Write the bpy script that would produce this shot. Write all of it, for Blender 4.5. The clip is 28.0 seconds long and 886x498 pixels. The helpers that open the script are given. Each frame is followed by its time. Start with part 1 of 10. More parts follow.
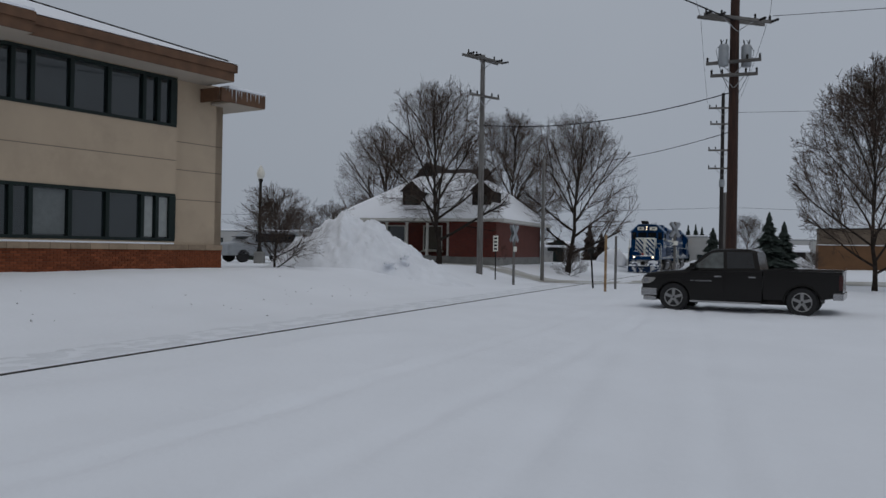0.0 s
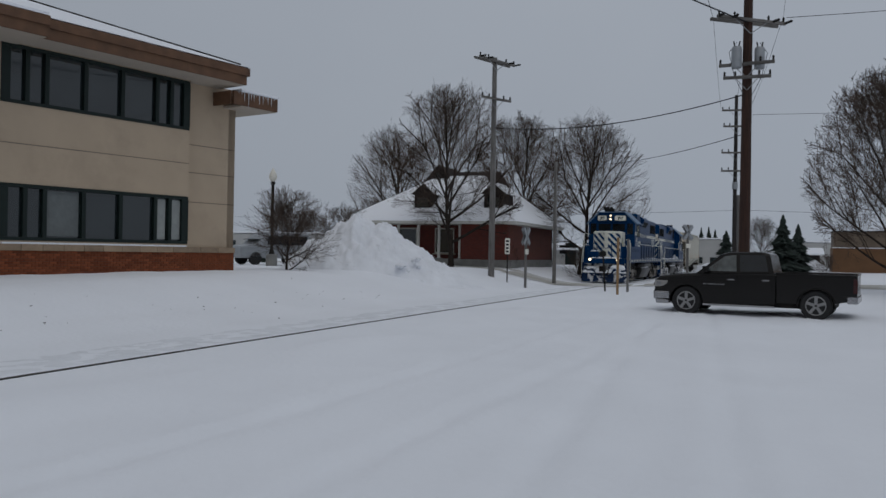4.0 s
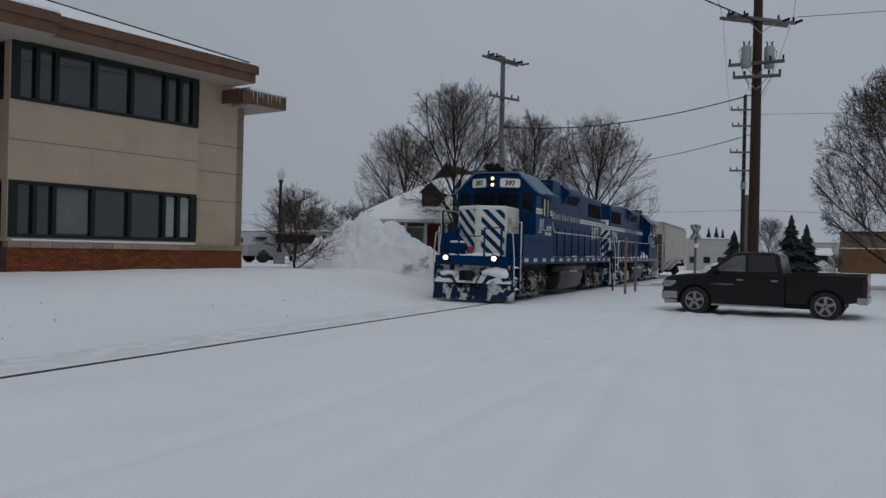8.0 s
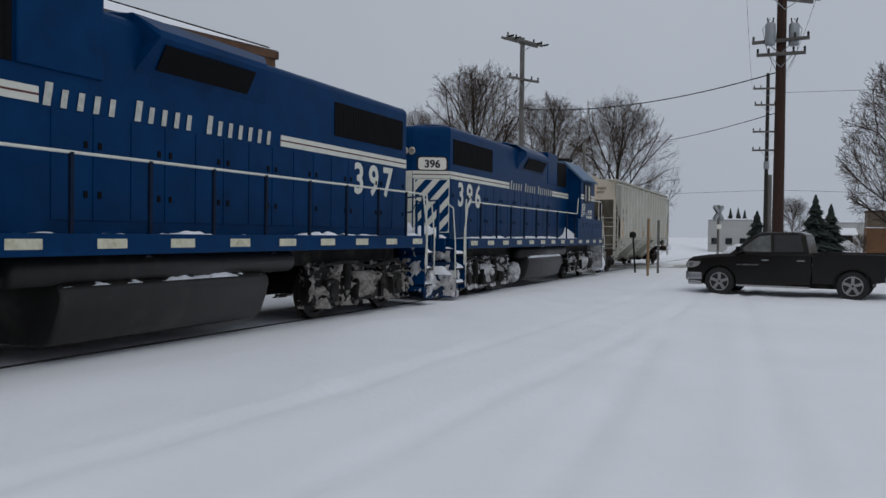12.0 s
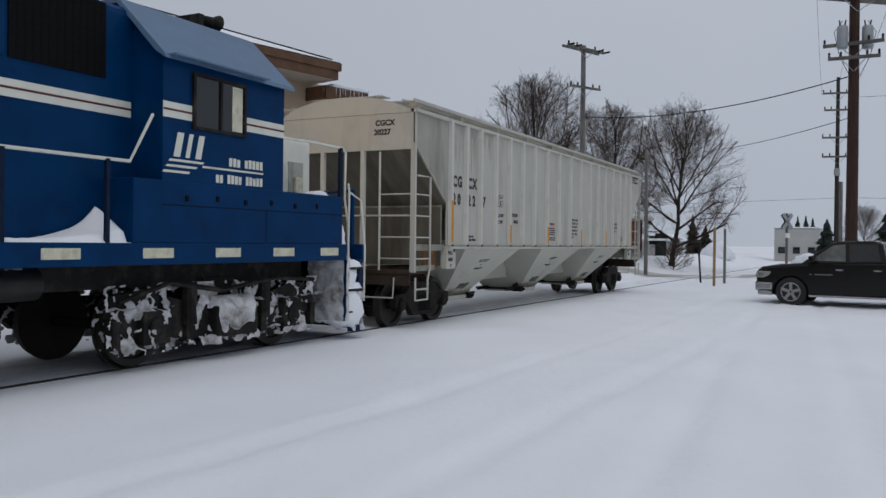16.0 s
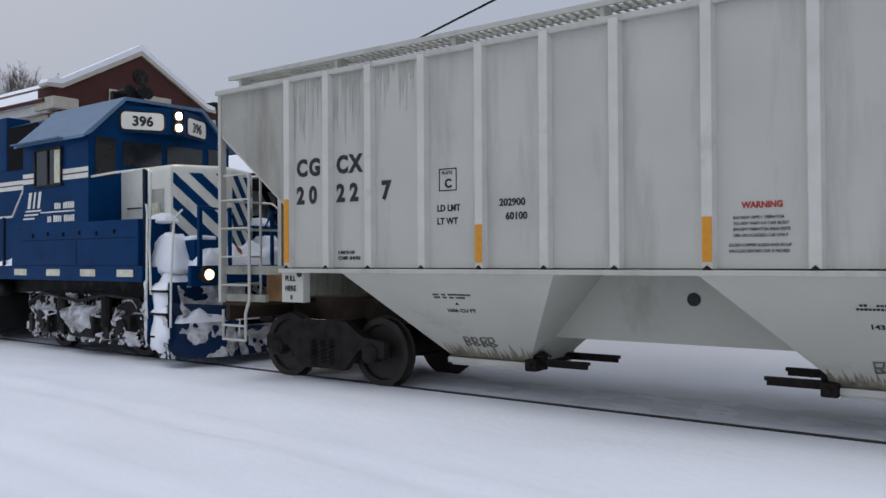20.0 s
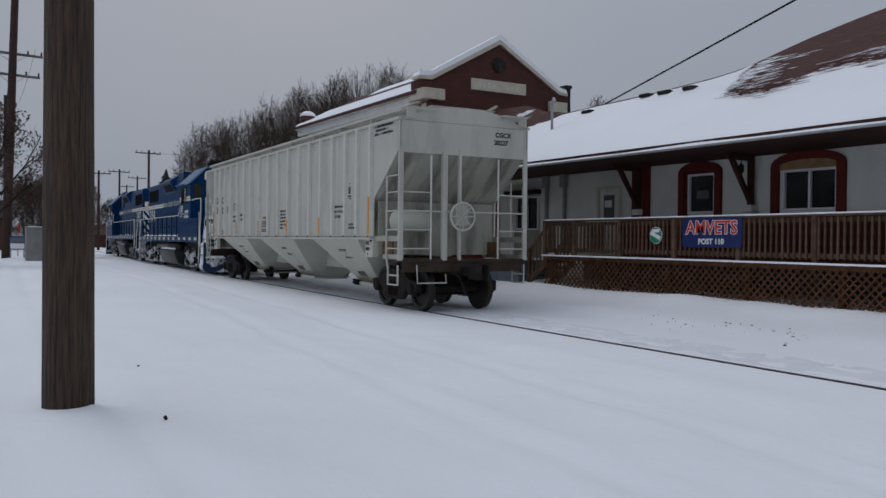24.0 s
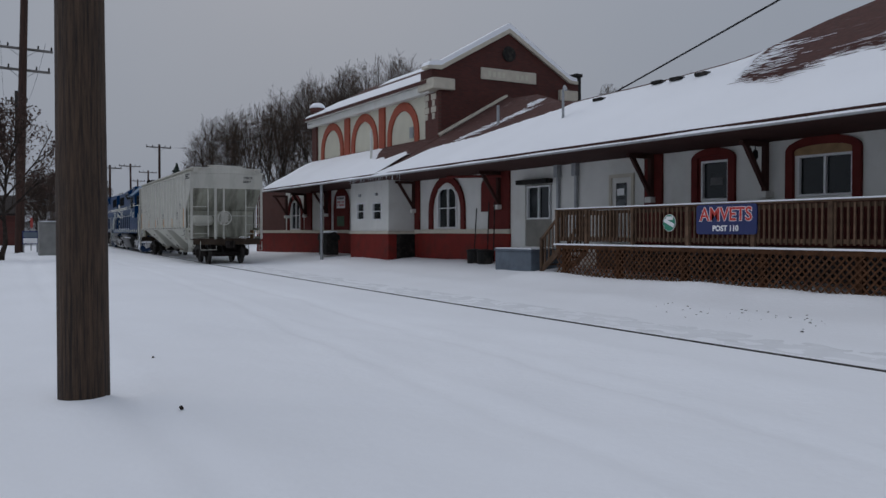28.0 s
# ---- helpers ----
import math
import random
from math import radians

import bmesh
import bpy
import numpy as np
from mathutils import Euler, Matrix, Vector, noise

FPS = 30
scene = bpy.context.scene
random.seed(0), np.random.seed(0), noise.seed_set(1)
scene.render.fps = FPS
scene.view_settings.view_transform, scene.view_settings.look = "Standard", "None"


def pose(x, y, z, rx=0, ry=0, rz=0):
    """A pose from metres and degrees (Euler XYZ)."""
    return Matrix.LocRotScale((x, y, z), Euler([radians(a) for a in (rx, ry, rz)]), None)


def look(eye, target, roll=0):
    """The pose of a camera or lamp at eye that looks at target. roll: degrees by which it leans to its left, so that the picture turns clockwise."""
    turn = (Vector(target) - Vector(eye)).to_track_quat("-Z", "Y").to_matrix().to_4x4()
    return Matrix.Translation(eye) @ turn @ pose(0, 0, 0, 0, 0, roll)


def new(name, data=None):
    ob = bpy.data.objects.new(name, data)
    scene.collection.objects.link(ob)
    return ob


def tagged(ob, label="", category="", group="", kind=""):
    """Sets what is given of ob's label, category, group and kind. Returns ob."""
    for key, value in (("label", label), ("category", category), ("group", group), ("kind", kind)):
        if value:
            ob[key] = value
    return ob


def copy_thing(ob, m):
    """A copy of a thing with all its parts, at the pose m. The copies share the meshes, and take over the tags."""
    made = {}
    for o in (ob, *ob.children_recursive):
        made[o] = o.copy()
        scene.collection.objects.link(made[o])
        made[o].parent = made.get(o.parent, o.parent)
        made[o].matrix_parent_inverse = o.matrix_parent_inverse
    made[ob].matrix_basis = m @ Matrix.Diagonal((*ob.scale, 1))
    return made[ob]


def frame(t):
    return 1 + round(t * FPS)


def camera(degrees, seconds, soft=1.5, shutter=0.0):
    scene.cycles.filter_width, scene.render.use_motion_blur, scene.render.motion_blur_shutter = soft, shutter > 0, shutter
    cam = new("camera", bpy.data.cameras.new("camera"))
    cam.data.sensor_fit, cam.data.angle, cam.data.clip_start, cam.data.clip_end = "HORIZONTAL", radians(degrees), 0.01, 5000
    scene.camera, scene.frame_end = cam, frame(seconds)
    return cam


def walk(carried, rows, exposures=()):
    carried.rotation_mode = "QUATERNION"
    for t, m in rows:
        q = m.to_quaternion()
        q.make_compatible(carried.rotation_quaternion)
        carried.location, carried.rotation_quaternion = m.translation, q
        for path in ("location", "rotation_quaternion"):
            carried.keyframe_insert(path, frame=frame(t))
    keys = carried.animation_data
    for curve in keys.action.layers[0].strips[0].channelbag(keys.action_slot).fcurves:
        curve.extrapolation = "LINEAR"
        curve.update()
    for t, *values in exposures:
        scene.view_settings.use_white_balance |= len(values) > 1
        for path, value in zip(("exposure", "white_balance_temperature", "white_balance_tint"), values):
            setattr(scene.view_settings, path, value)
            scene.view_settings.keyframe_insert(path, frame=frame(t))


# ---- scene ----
# camera: held by hand, it turns to follow the train
cam = camera(55.95, 28.0)
EYE = (0.0, 0.0, 1.642)
# seconds, yaw, pitch, roll (degrees), sway x, y, z (metres)
PATH = [
    (0.0, 20.40, 0.03, -1.03, 0.046, 0.018, -0.048),
    (0.5, 20.68, 0.24, -0.99, 0.046, 0.008, -0.054),
    (1.0, 20.80, 0.34, -0.89, 0.049, 0.018, -0.044),
    (1.5, 20.78, 0.46, -0.73, 0.047, 0.020, -0.040),
    (2.0, 20.85, 0.21, -0.90, 0.045, 0.010, -0.041),
    (2.5, 21.15, 0.30, -0.91, 0.053, 0.011, -0.042),
    (3.0, 21.10, -0.05, -0.99, 0.055, 0.019, -0.048),
    (3.5, 21.13, 0.22, -1.04, 0.061, 0.028, -0.035),
    (5.5, 21.52, -0.04, -1.21, 0.038, 0.032, -0.036),
    (6.0, 21.45, -0.06, -1.26, 0.048, 0.022, -0.028),
    (6.5, 21.54, 0.04, -1.23, 0.040, 0.016, -0.028),
    (7.0, 21.53, -0.17, -1.34, 0.035, 0.022, -0.043),
    (7.5, 21.65, -0.16, -1.38, 0.020, 0.016, -0.038),
    (8.0, 21.67, 0.08, -1.32, 0.009, 0.025, -0.030),
    (8.5, 21.93, -0.09, -1.10, 0.004, 0.005, -0.030),
    (9.0, 21.89, -0.49, -0.93, 0.001, 0.007, -0.026),
    (9.5, 21.87, -0.88, -0.86, -0.008, 0.022, -0.023),
    (10.0, 22.14, -0.83, -0.75, -0.040, 0.025, -0.020),
    (10.5, 22.15, -0.74, -0.87, -0.037, 0.067, -0.019),
    (11.0, 22.65, -0.89, -0.84, -0.014, 0.095, -0.032),
    (11.5, 22.83, -0.98, -0.85, -0.049, 0.065, -0.049),
    (13.5, 23.71, -1.20, -0.46, -0.173, -0.050, -0.067),
    (14.0, 23.87, -1.16, -0.73, -0.207, -0.081, -0.073),
    (14.5, 24.19, -0.70, -0.57, -0.217, -0.040, -0.066),
    (15.0, 24.45, -0.56, -0.58, -0.224, -0.011, -0.068),
    (15.5, 25.44, -0.53, -0.61, -0.242, 0.027, -0.049),
    (16.0, 26.95, -0.45, -0.65, -0.238, 0.051, -0.047),
    (16.5, 28.46, -0.66, -0.56, -0.221, 0.091, -0.020),
    (17.0, 31.25, -0.79, -0.05, -0.253, 0.098, 0.000),
    (17.5, 36.31, -0.90, -0.15, -0.249, 0.119, 0.019),
    (18.0, 45.09, -0.16, -0.39, -0.257, 0.121, 0.025),
    (18.5, 58.73, 1.29, -0.36, -0.228, 0.150, 0.043),
    (19.0, 77.5, 1.49, -0.23, -0.163, 0.141, 0.085),
    (19.5, 102.6, 1.22, 0.59, -0.082, 0.156, 0.094),
    (20.0, 126.35, 0.60, 0.36, 0.044, 0.138, 0.077),
    (20.5, 145.24, 0.30, 0.18, 0.256, 0.172, 0.060),
    (21.0, 150.68, 0.10, -0.27, 0.266, 0.078, 0.016),
    (21.5, 149.70, -0.52, -0.34, 0.282, -0.056, 0.016),
    (22.0, 148.62, -0.69, -0.56, 0.285, -0.084, 0.012),
    (22.5, 149.03, -0.64, -0.63, 0.290, -0.116, 0.004),
    (24.5, 149.33, -0.58, -0.55, 0.362, -0.269, -0.059),
    (25.0, 149.51, -0.75, -0.54, 0.369, -0.290, -0.071),
    (25.5, 149.50, -1.02, -0.44, 0.362, -0.306, -0.073),
    (26.0, 149.52, -1.14, -0.38, 0.356, -0.318, -0.069),
    (26.5, 149.94, -1.20, -0.19, 0.345, -0.323, -0.077),
    (27.0, 149.93, -1.47, -0.04, 0.339, -0.328, -0.071),
    (27.5, 149.55, -1.50, -0.06, 0.342, -0.323, -0.074),
    (28.0, 149.94, -1.17, 0.01, 0.346, -0.322, -0.083),
]
walk(cam, [(t, pose(EYE[0] + x, EYE[1] + y, EYE[2] + z, 90 + pitch, roll, yaw)) for t, yaw, pitch, roll, x, y, z in PATH],
     exposures=[(0.0, -0.40, 6430, 10), (8.5, -0.38, 6430, 10), (10.0, -0.26, 6470, 10), (11.0, -0.14, 6490, 10), (14.0, -0.01, 6480, 11), (17.0, 0.08, 6400, 12), (18.0, 0.06, 6290, 13), (18.5, 0.18, 6230, 13), (19.5, 0.42, 6150, 14), (20.0, 0.40, 6200, 14), (20.5, 0.18, 6230, 13), (21.0, 0.04, 6260, 13), (22.0, -0.01, 6260, 12), (24.0, -0.04, 6260, 12), (26.0, -0.14, 6260, 12), (28.0, -0.17, 6260, 12)])

# ---- light: flat winter overcast ----
world = bpy.data.worlds.new("overcast_sky")
scene.world = world
world.use_nodes = True
wn, wl = world.node_tree.nodes, world.node_tree.links
sky = wn.new("ShaderNodeTexSky")
sky.sky_type, sky.sun_disc = "NISHITA", False
sky.sun_elevation, sky.sun_rotation = radians(28), radians(200)
sky.air_density, sky.dust_density, sky.ozone_density = 1.0, 6.0, 1.0
# a cloud deck: an even grey, a little brighter overhead, with faint banks
geo_n = wn.new("ShaderNodeTexCoord")
sep = wn.new("ShaderNodeSeparateXYZ")
ramp = wn.new("ShaderNodeValToRGB")
cloud = wn.new("ShaderNodeTexNoise")
cloud.inputs["Scale"].default_value, cloud.inputs["Detail"].default_value = 2.2, 5.0
mixc = wn.new("ShaderNodeMix")
mixc.data_type, mixc.blend_type = "RGBA", "MULTIPLY"
cr = wn.new("ShaderNodeValToRGB")
cr.color_ramp.elements[0].position, cr.color_ramp.elements[1].position = 0.3, 0.75
cr.color_ramp.elements[0].color, cr.color_ramp.elements[1].color = (0.93, 0.935, 0.95, 1), (1, 1, 1, 1)
ramp.color_ramp.elements[0].position, ramp.color_ramp.elements[0].color = 0.0, (3.35, 3.7, 4.2, 1)
ramp.color_ramp.elements[1].position, ramp.color_ramp.elements[1].color = 1.0, (4.4, 4.72, 5.2, 1)
mixs = wn.new("ShaderNodeMix")
mixs.data_type = "RGBA"
mixs.inputs["Factor"].default_value = 0.985
wl.new(geo_n.outputs["Generated"], sep.inputs[0])
wl.new(geo_n.outputs["Generated"], cloud.inputs["Vector"])
wl.new(sep.outputs["Z"], ramp.inputs["Fac"])
wl.new(cloud.outputs["Fac"], cr.inputs["Fac"])
side = wn.new("ShaderNodeVectorMath")
side.operation = "DOT_PRODUCT"
side.inputs[1].default_value = (0.5, 0.866, 0.0)
wl.new(geo_n.outputs["Generated"], side.inputs[0])
lift = wn.new("ShaderNodeMapRange")
lift.inputs["From Min"].default_value, lift.inputs["From Max"].default_value = -1.0, 1.0
lift.inputs["To Min"].default_value, lift.inputs["To Max"].default_value = 0.86, 1.27
wl.new(side.outputs["Value"], lift.inputs["Value"])
veil = wn.new("ShaderNodeVectorMath")
veil.operation = "SCALE"
wl.new(ramp.outputs["Color"], veil.inputs[0])
wl.new(lift.outputs["Result"], veil.inputs["Scale"])
wl.new(veil.outputs["Vector"], mixc.inputs["A"])
wl.new(cr.outputs["Color"], mixc.inputs["B"])
mixc.inputs["Factor"].default_value = 1.0
wl.new(sky.outputs["Color"], mixs.inputs["A"])
wl.new(mixc.outputs["Result"], mixs.inputs["B"])
wl.new(mixs.outputs["Result"], wn["Background"].inputs["Color"])
wn["Background"].inputs["Strength"].default_value = 0.1
sun = new("sun", bpy.data.lights.new("sun", "SUN"))
sun.data.energy, sun.data.angle, sun.data.color = 0.5, radians(40), (1.0, 0.97, 0.93)
sun.matrix_world = look((0, 0, 60), (-20, 30, 0))
scene.view_settings.exposure = 0.0

# ---- small tools ----
def mat(name, color, rough=0.6, metal=0.0, var=0.12, scale=6.0, bump=0.15, bscale=40.0, emit=0.0, dirt=None, dstretch=None, dscale=1.2, dlo=0.5, dhi=0.7, rnd=0.0, spec=0.5):
    """Principled surface with variation at two scales and fine relief; dirt: a second colour in patches."""
    m = bpy.data.materials.new(name)
    m.use_nodes = True
    n, l = m.node_tree.nodes, m.node_tree.links
    p = n["Principled BSDF"]
    p.inputs["Roughness"].default_value, p.inputs["Metallic"].default_value = rough, metal
    p.inputs["Specular IOR Level"].default_value = spec
    tc = n.new("ShaderNodeTexCoord")
    a = n.new("ShaderNodeTexNoise")
    a.inputs["Scale"].default_value, a.inputs["Detail"].default_value = scale, 6
    l.new(tc.outputs["Object"], a.inputs["Vector"])
    r = n.new("ShaderNodeValToRGB")
    r.color_ramp.elements[0].position, r.color_ramp.elements[1].position = 0.3, 0.7
    r.color_ramp.elements[0].color = tuple(max(0, c * (1 - var)) for c in color) + (1,)
    r.color_ramp.elements[1].color = tuple(min(1, c * (1 + var)) for c in color) + (1,)
    l.new(a.outputs["Fac"], r.inputs["Fac"])
    out = r.outputs["Color"]
    if dirt:
        b = n.new("ShaderNodeTexNoise")
        b.inputs["Scale"].default_value, b.inputs["Detail"].default_value, b.inputs["Roughness"].default_value = dscale, 8, 0.65
        if dstretch:
            mp = n.new("ShaderNodeMapping")
            mp.inputs["Scale"].default_value = dstretch
            l.new(tc.outputs["Object"], mp.inputs["Vector"])
            l.new(mp.outputs["Vector"], b.inputs["Vector"])
        else:
            l.new(tc.outputs["Object"], b.inputs["Vector"])
        f = n.new("ShaderNodeMapRange")
        f.inputs["From Min"].default_value, f.inputs["From Max"].default_value = dlo, dhi
        l.new(b.outputs["Fac"], f.inputs["Value"])
        x = n.new("ShaderNodeMix")
        x.data_type = "RGBA"
        l.new(f.outputs["Result"], x.inputs["Factor"])
        l.new(out, x.inputs["A"])
        x.inputs["B"].default_value = (*dirt, 1)
        out = x.outputs["Result"]
    if rnd:
        o = n.new("ShaderNodeObjectInfo")
        h = n.new("ShaderNodeHueSaturation")
        mr = n.new("ShaderNodeMapRange")
        mr.inputs["To Min"].default_value, mr.inputs["To Max"].default_value = 1 - rnd, 1 + rnd
        l.new(o.outputs["Random"], mr.inputs["Value"])
        l.new(mr.outputs["Result"], h.inputs["Value"])
        l.new(out, h.inputs["Color"])
        out = h.outputs["Color"]
    l.new(out, p.inputs["Base Color"])
    if bump:
        b2 = n.new("ShaderNodeTexNoise")
        b2.inputs["Scale"].default_value, b2.inputs["Detail"].default_value = bscale, 5
        l.new(tc.outputs["Object"], b2.inputs["Vector"])
        bp = n.new("ShaderNodeBump")
        bp.inputs["Strength"].default_value, bp.inputs["Distance"].default_value = bump, 0.02
        l.new(b2.outputs["Fac"], bp.inputs["Height"])
        l.new(bp.outputs["Normal"], p.inputs["Normal"])
    if emit:
        p.inputs["Emission Color"].default_value, p.inputs["Emission Strength"].default_value = (*color, 1), emit
    return m


def link_mesh(name, bm, material, smooth=False):
    me = bpy.data.meshes.new(name)
    bm.to_mesh(me)
    bm.free()
    for mm in (material if isinstance(material, (list, tuple)) else [material]):
        me.materials.append(mm)
    if smooth:
        me.shade_smooth()
    return new(name, me)


def part(name, bm, material, parent, label="", smooth=False):
    ob = link_mesh(name, bm, material, smooth)
    ob.parent = parent
    return tagged(ob, label)


def thing(name, x, y, z, label, category, group="", rz=0, kind=""):
    ob = new(name)
    ob.empty_display_size = 0.2
    ob.matrix_basis = pose(x, y, z, 0, 0, rz)
    return tagged(ob, label, category, group, kind)


def box(bm, x0, x1, y0, y1, z0, z1, bevel=0.0, m=None):
    v = [bm.verts.new(c) for c in ((x0, y0, z0), (x1, y0, z0), (x1, y1, z0), (x0, y1, z0), (x0, y0, z1), (x1, y0, z1), (x1, y1, z1), (x0, y1, z1))]
    fs = [bm.faces.new([v[i] for i in f]) for f in ((0, 3, 2, 1), (4, 5, 6, 7), (0, 1, 5, 4), (1, 2, 6, 5), (2, 3, 7, 6), (3, 0, 4, 7))]
    if m is not None:
        bmesh.ops.transform(bm, matrix=m, verts=v)
    if bevel:
        bmesh.ops.bevel(bm, geom=list({e for f in fs for e in f.edges}), offset=bevel, segments=2, affect="EDGES", profile=0.6)
    return bm


def boxes(*rows, bevel=0.0):
    bm = bmesh.new()
    for r in rows:
        box(bm, *r, bevel=bevel)
    return bm


def prism(bm, pts, axis, a, b):
    """A flat outline carried from a to b along axis: 'x' takes (y, z), 'y' takes (x, z), 'z' takes (x, y)."""
    put = {"x": lambda p, k: (k, p[0], p[1]), "y": lambda p, k: (p[0], k, p[1]), "z": lambda p, k: (p[0], p[1], k)}[axis]
    v0, v1 = [bm.verts.new(put(p, a)) for p in pts], [bm.verts.new(put(p, b)) for p in pts]
    fs = [bm.faces.new(v0), bm.faces.new(v1[::-1])]
    for i in range(len(pts)):
        j = (i + 1) % len(pts)
        fs.append(bm.faces.new((v0[j], v0[i], v1[i], v1[j])))
    bmesh.ops.recalc_face_normals(bm, faces=fs)
    return bm


def rod(bm, p, q, r, r2=None, n=8):
    """A round bar from p to q."""
    p, q = Vector(p), Vector(q)
    d = (q - p).normalized()
    u = d.orthogonal().normalized()
    w = d.cross(u)
    r2 = r if r2 is None else r2
    rings = []
    for c, rr in ((p, r), (q, r2)):
        rings.append([bm.verts.new(c + (u * math.cos(2 * math.pi * i / n) + w * math.sin(2 * math.pi * i / n)) * rr) for i in range(n)])
    for i in range(n):
        j = (i + 1) % n
        bm.faces.new((rings[0][i], rings[0][j], rings[1][j], rings[1][i]))
    bm.faces.new(rings[0][::-1])
    bm.faces.new(rings[1])
    return bm


def pipe(pts, r, n=6, bm=None):
    """A bent bar through points."""
    bm = bm or bmesh.new()
    pts = [Vector(p) for p in pts]
    prev, u = None, None
    for k, p in enumerate(pts):
        d = (pts[min(k + 1, len(pts) - 1)] - pts[max(k - 1, 0)]).normalized()
        u = d.orthogonal().normalized() if u is None else (u - d * u.dot(d)).normalized()
        w = d.cross(u)
        ring = [bm.verts.new(p + (u * math.cos(2 * math.pi * i / n) + w * math.sin(2 * math.pi * i / n)) * r) for i in range(n)]
        if prev:
            for i in range(n):
                bm.faces.new((prev[i], prev[(i + 1) % n], ring[(i + 1) % n], ring[i]))
        else:
            bm.faces.new(ring[::-1])
        prev = ring
    bm.faces.new(prev)
    return bm


def lathe(bm, prof, c, axis="z", n=16):
    """Turned shape: prof rows (radius, along)."""
    rings = []
    for r, h in prof:
        ring = []
        for i in range(n):
            a = 2 * math.pi * i / n
            x, y = r * math.cos(a), r * math.sin(a)
            co = {"z": (x, y, h), "x": (h, x, y), "y": (x, h, y)}[axis]
            ring.append(bm.verts.new(Vector(co) + Vector(c)))
        rings.append(ring)
    fs = []
    for a, b in zip(rings, rings[1:]):
        for i in range(n):
            j = (i + 1) % n
            fs.append(bm.faces.new((a[i], a[j], b[j], b[i])))
    fs += [bm.faces.new(rings[0][::-1]), bm.faces.new(rings[-1])]
    bmesh.ops.recalc_face_normals(bm, faces=fs)
    return bm


def lettering(name, body, size, m, material, parent, label="", bold=0.0, align="LEFT", squeeze=1.0):
    """Raised paint-thin letters in the built-in font, as a mesh; they read along x and stand in the x-y plane of m."""
    c = bpy.data.curves.new(name, "FONT")
    c.body, c.size, c.extrude, c.offset, c.align_x = body, size, 0.002, bold, align
    c.resolution_u = 3
    tmp = bpy.data.objects.new(name, c)
    scene.collection.objects.link(tmp)
    bpy.context.view_layer.update()
    me = bpy.data.meshes.new_from_object(tmp.evaluated_get(bpy.context.evaluated_depsgraph_get()))
    bpy.data.objects.remove(tmp)
    me.transform(Matrix.Diagonal((squeeze, 1, 1, 1)))
    me.materials.clear()
    me.materials.append(material)
    ob = new(name, me)
    ob.parent = parent
    ob.matrix_basis = m
    return tagged(ob, label)


def bars(bm, x0, x1, y, h, n, seed, gap=0.25):
    """Unreadable lettering: a row of small upright strokes, in the x-y plane."""
    rnd = random.Random(seed)
    w = (x1 - x0) / n
    for i in range(n):
        if rnd.random() < 0.12:
            continue
        box(bm, x0 + i * w, x0 + (i + 1 - gap) * w, y, y + h * rnd.uniform(0.85, 1), -0.002, 0.002)
    return bm


def sstep(a, b, v):
    k = min(1.0, max(0.0, (v - a) / (b - a)))
    return k * k * (3 - 2 * k)


# ---- the line of the track and the lie of the land ----
TRACK_X = -9.27
def bend(y):
    return 0.0 if y > 0 else -(7.260e-04 * y ** 2 - -2.267e-06 * y ** 3 + -7.759e-09 * y ** 4)


def track_x(y):
    y = min(110.0, y)
    return TRACK_X + (bend(y) if y > -95 else bend(-95) + (y + 95) * 0.04)


def rail_z(y):
    return -0.003 * max(-80.0, min(90.0, y))


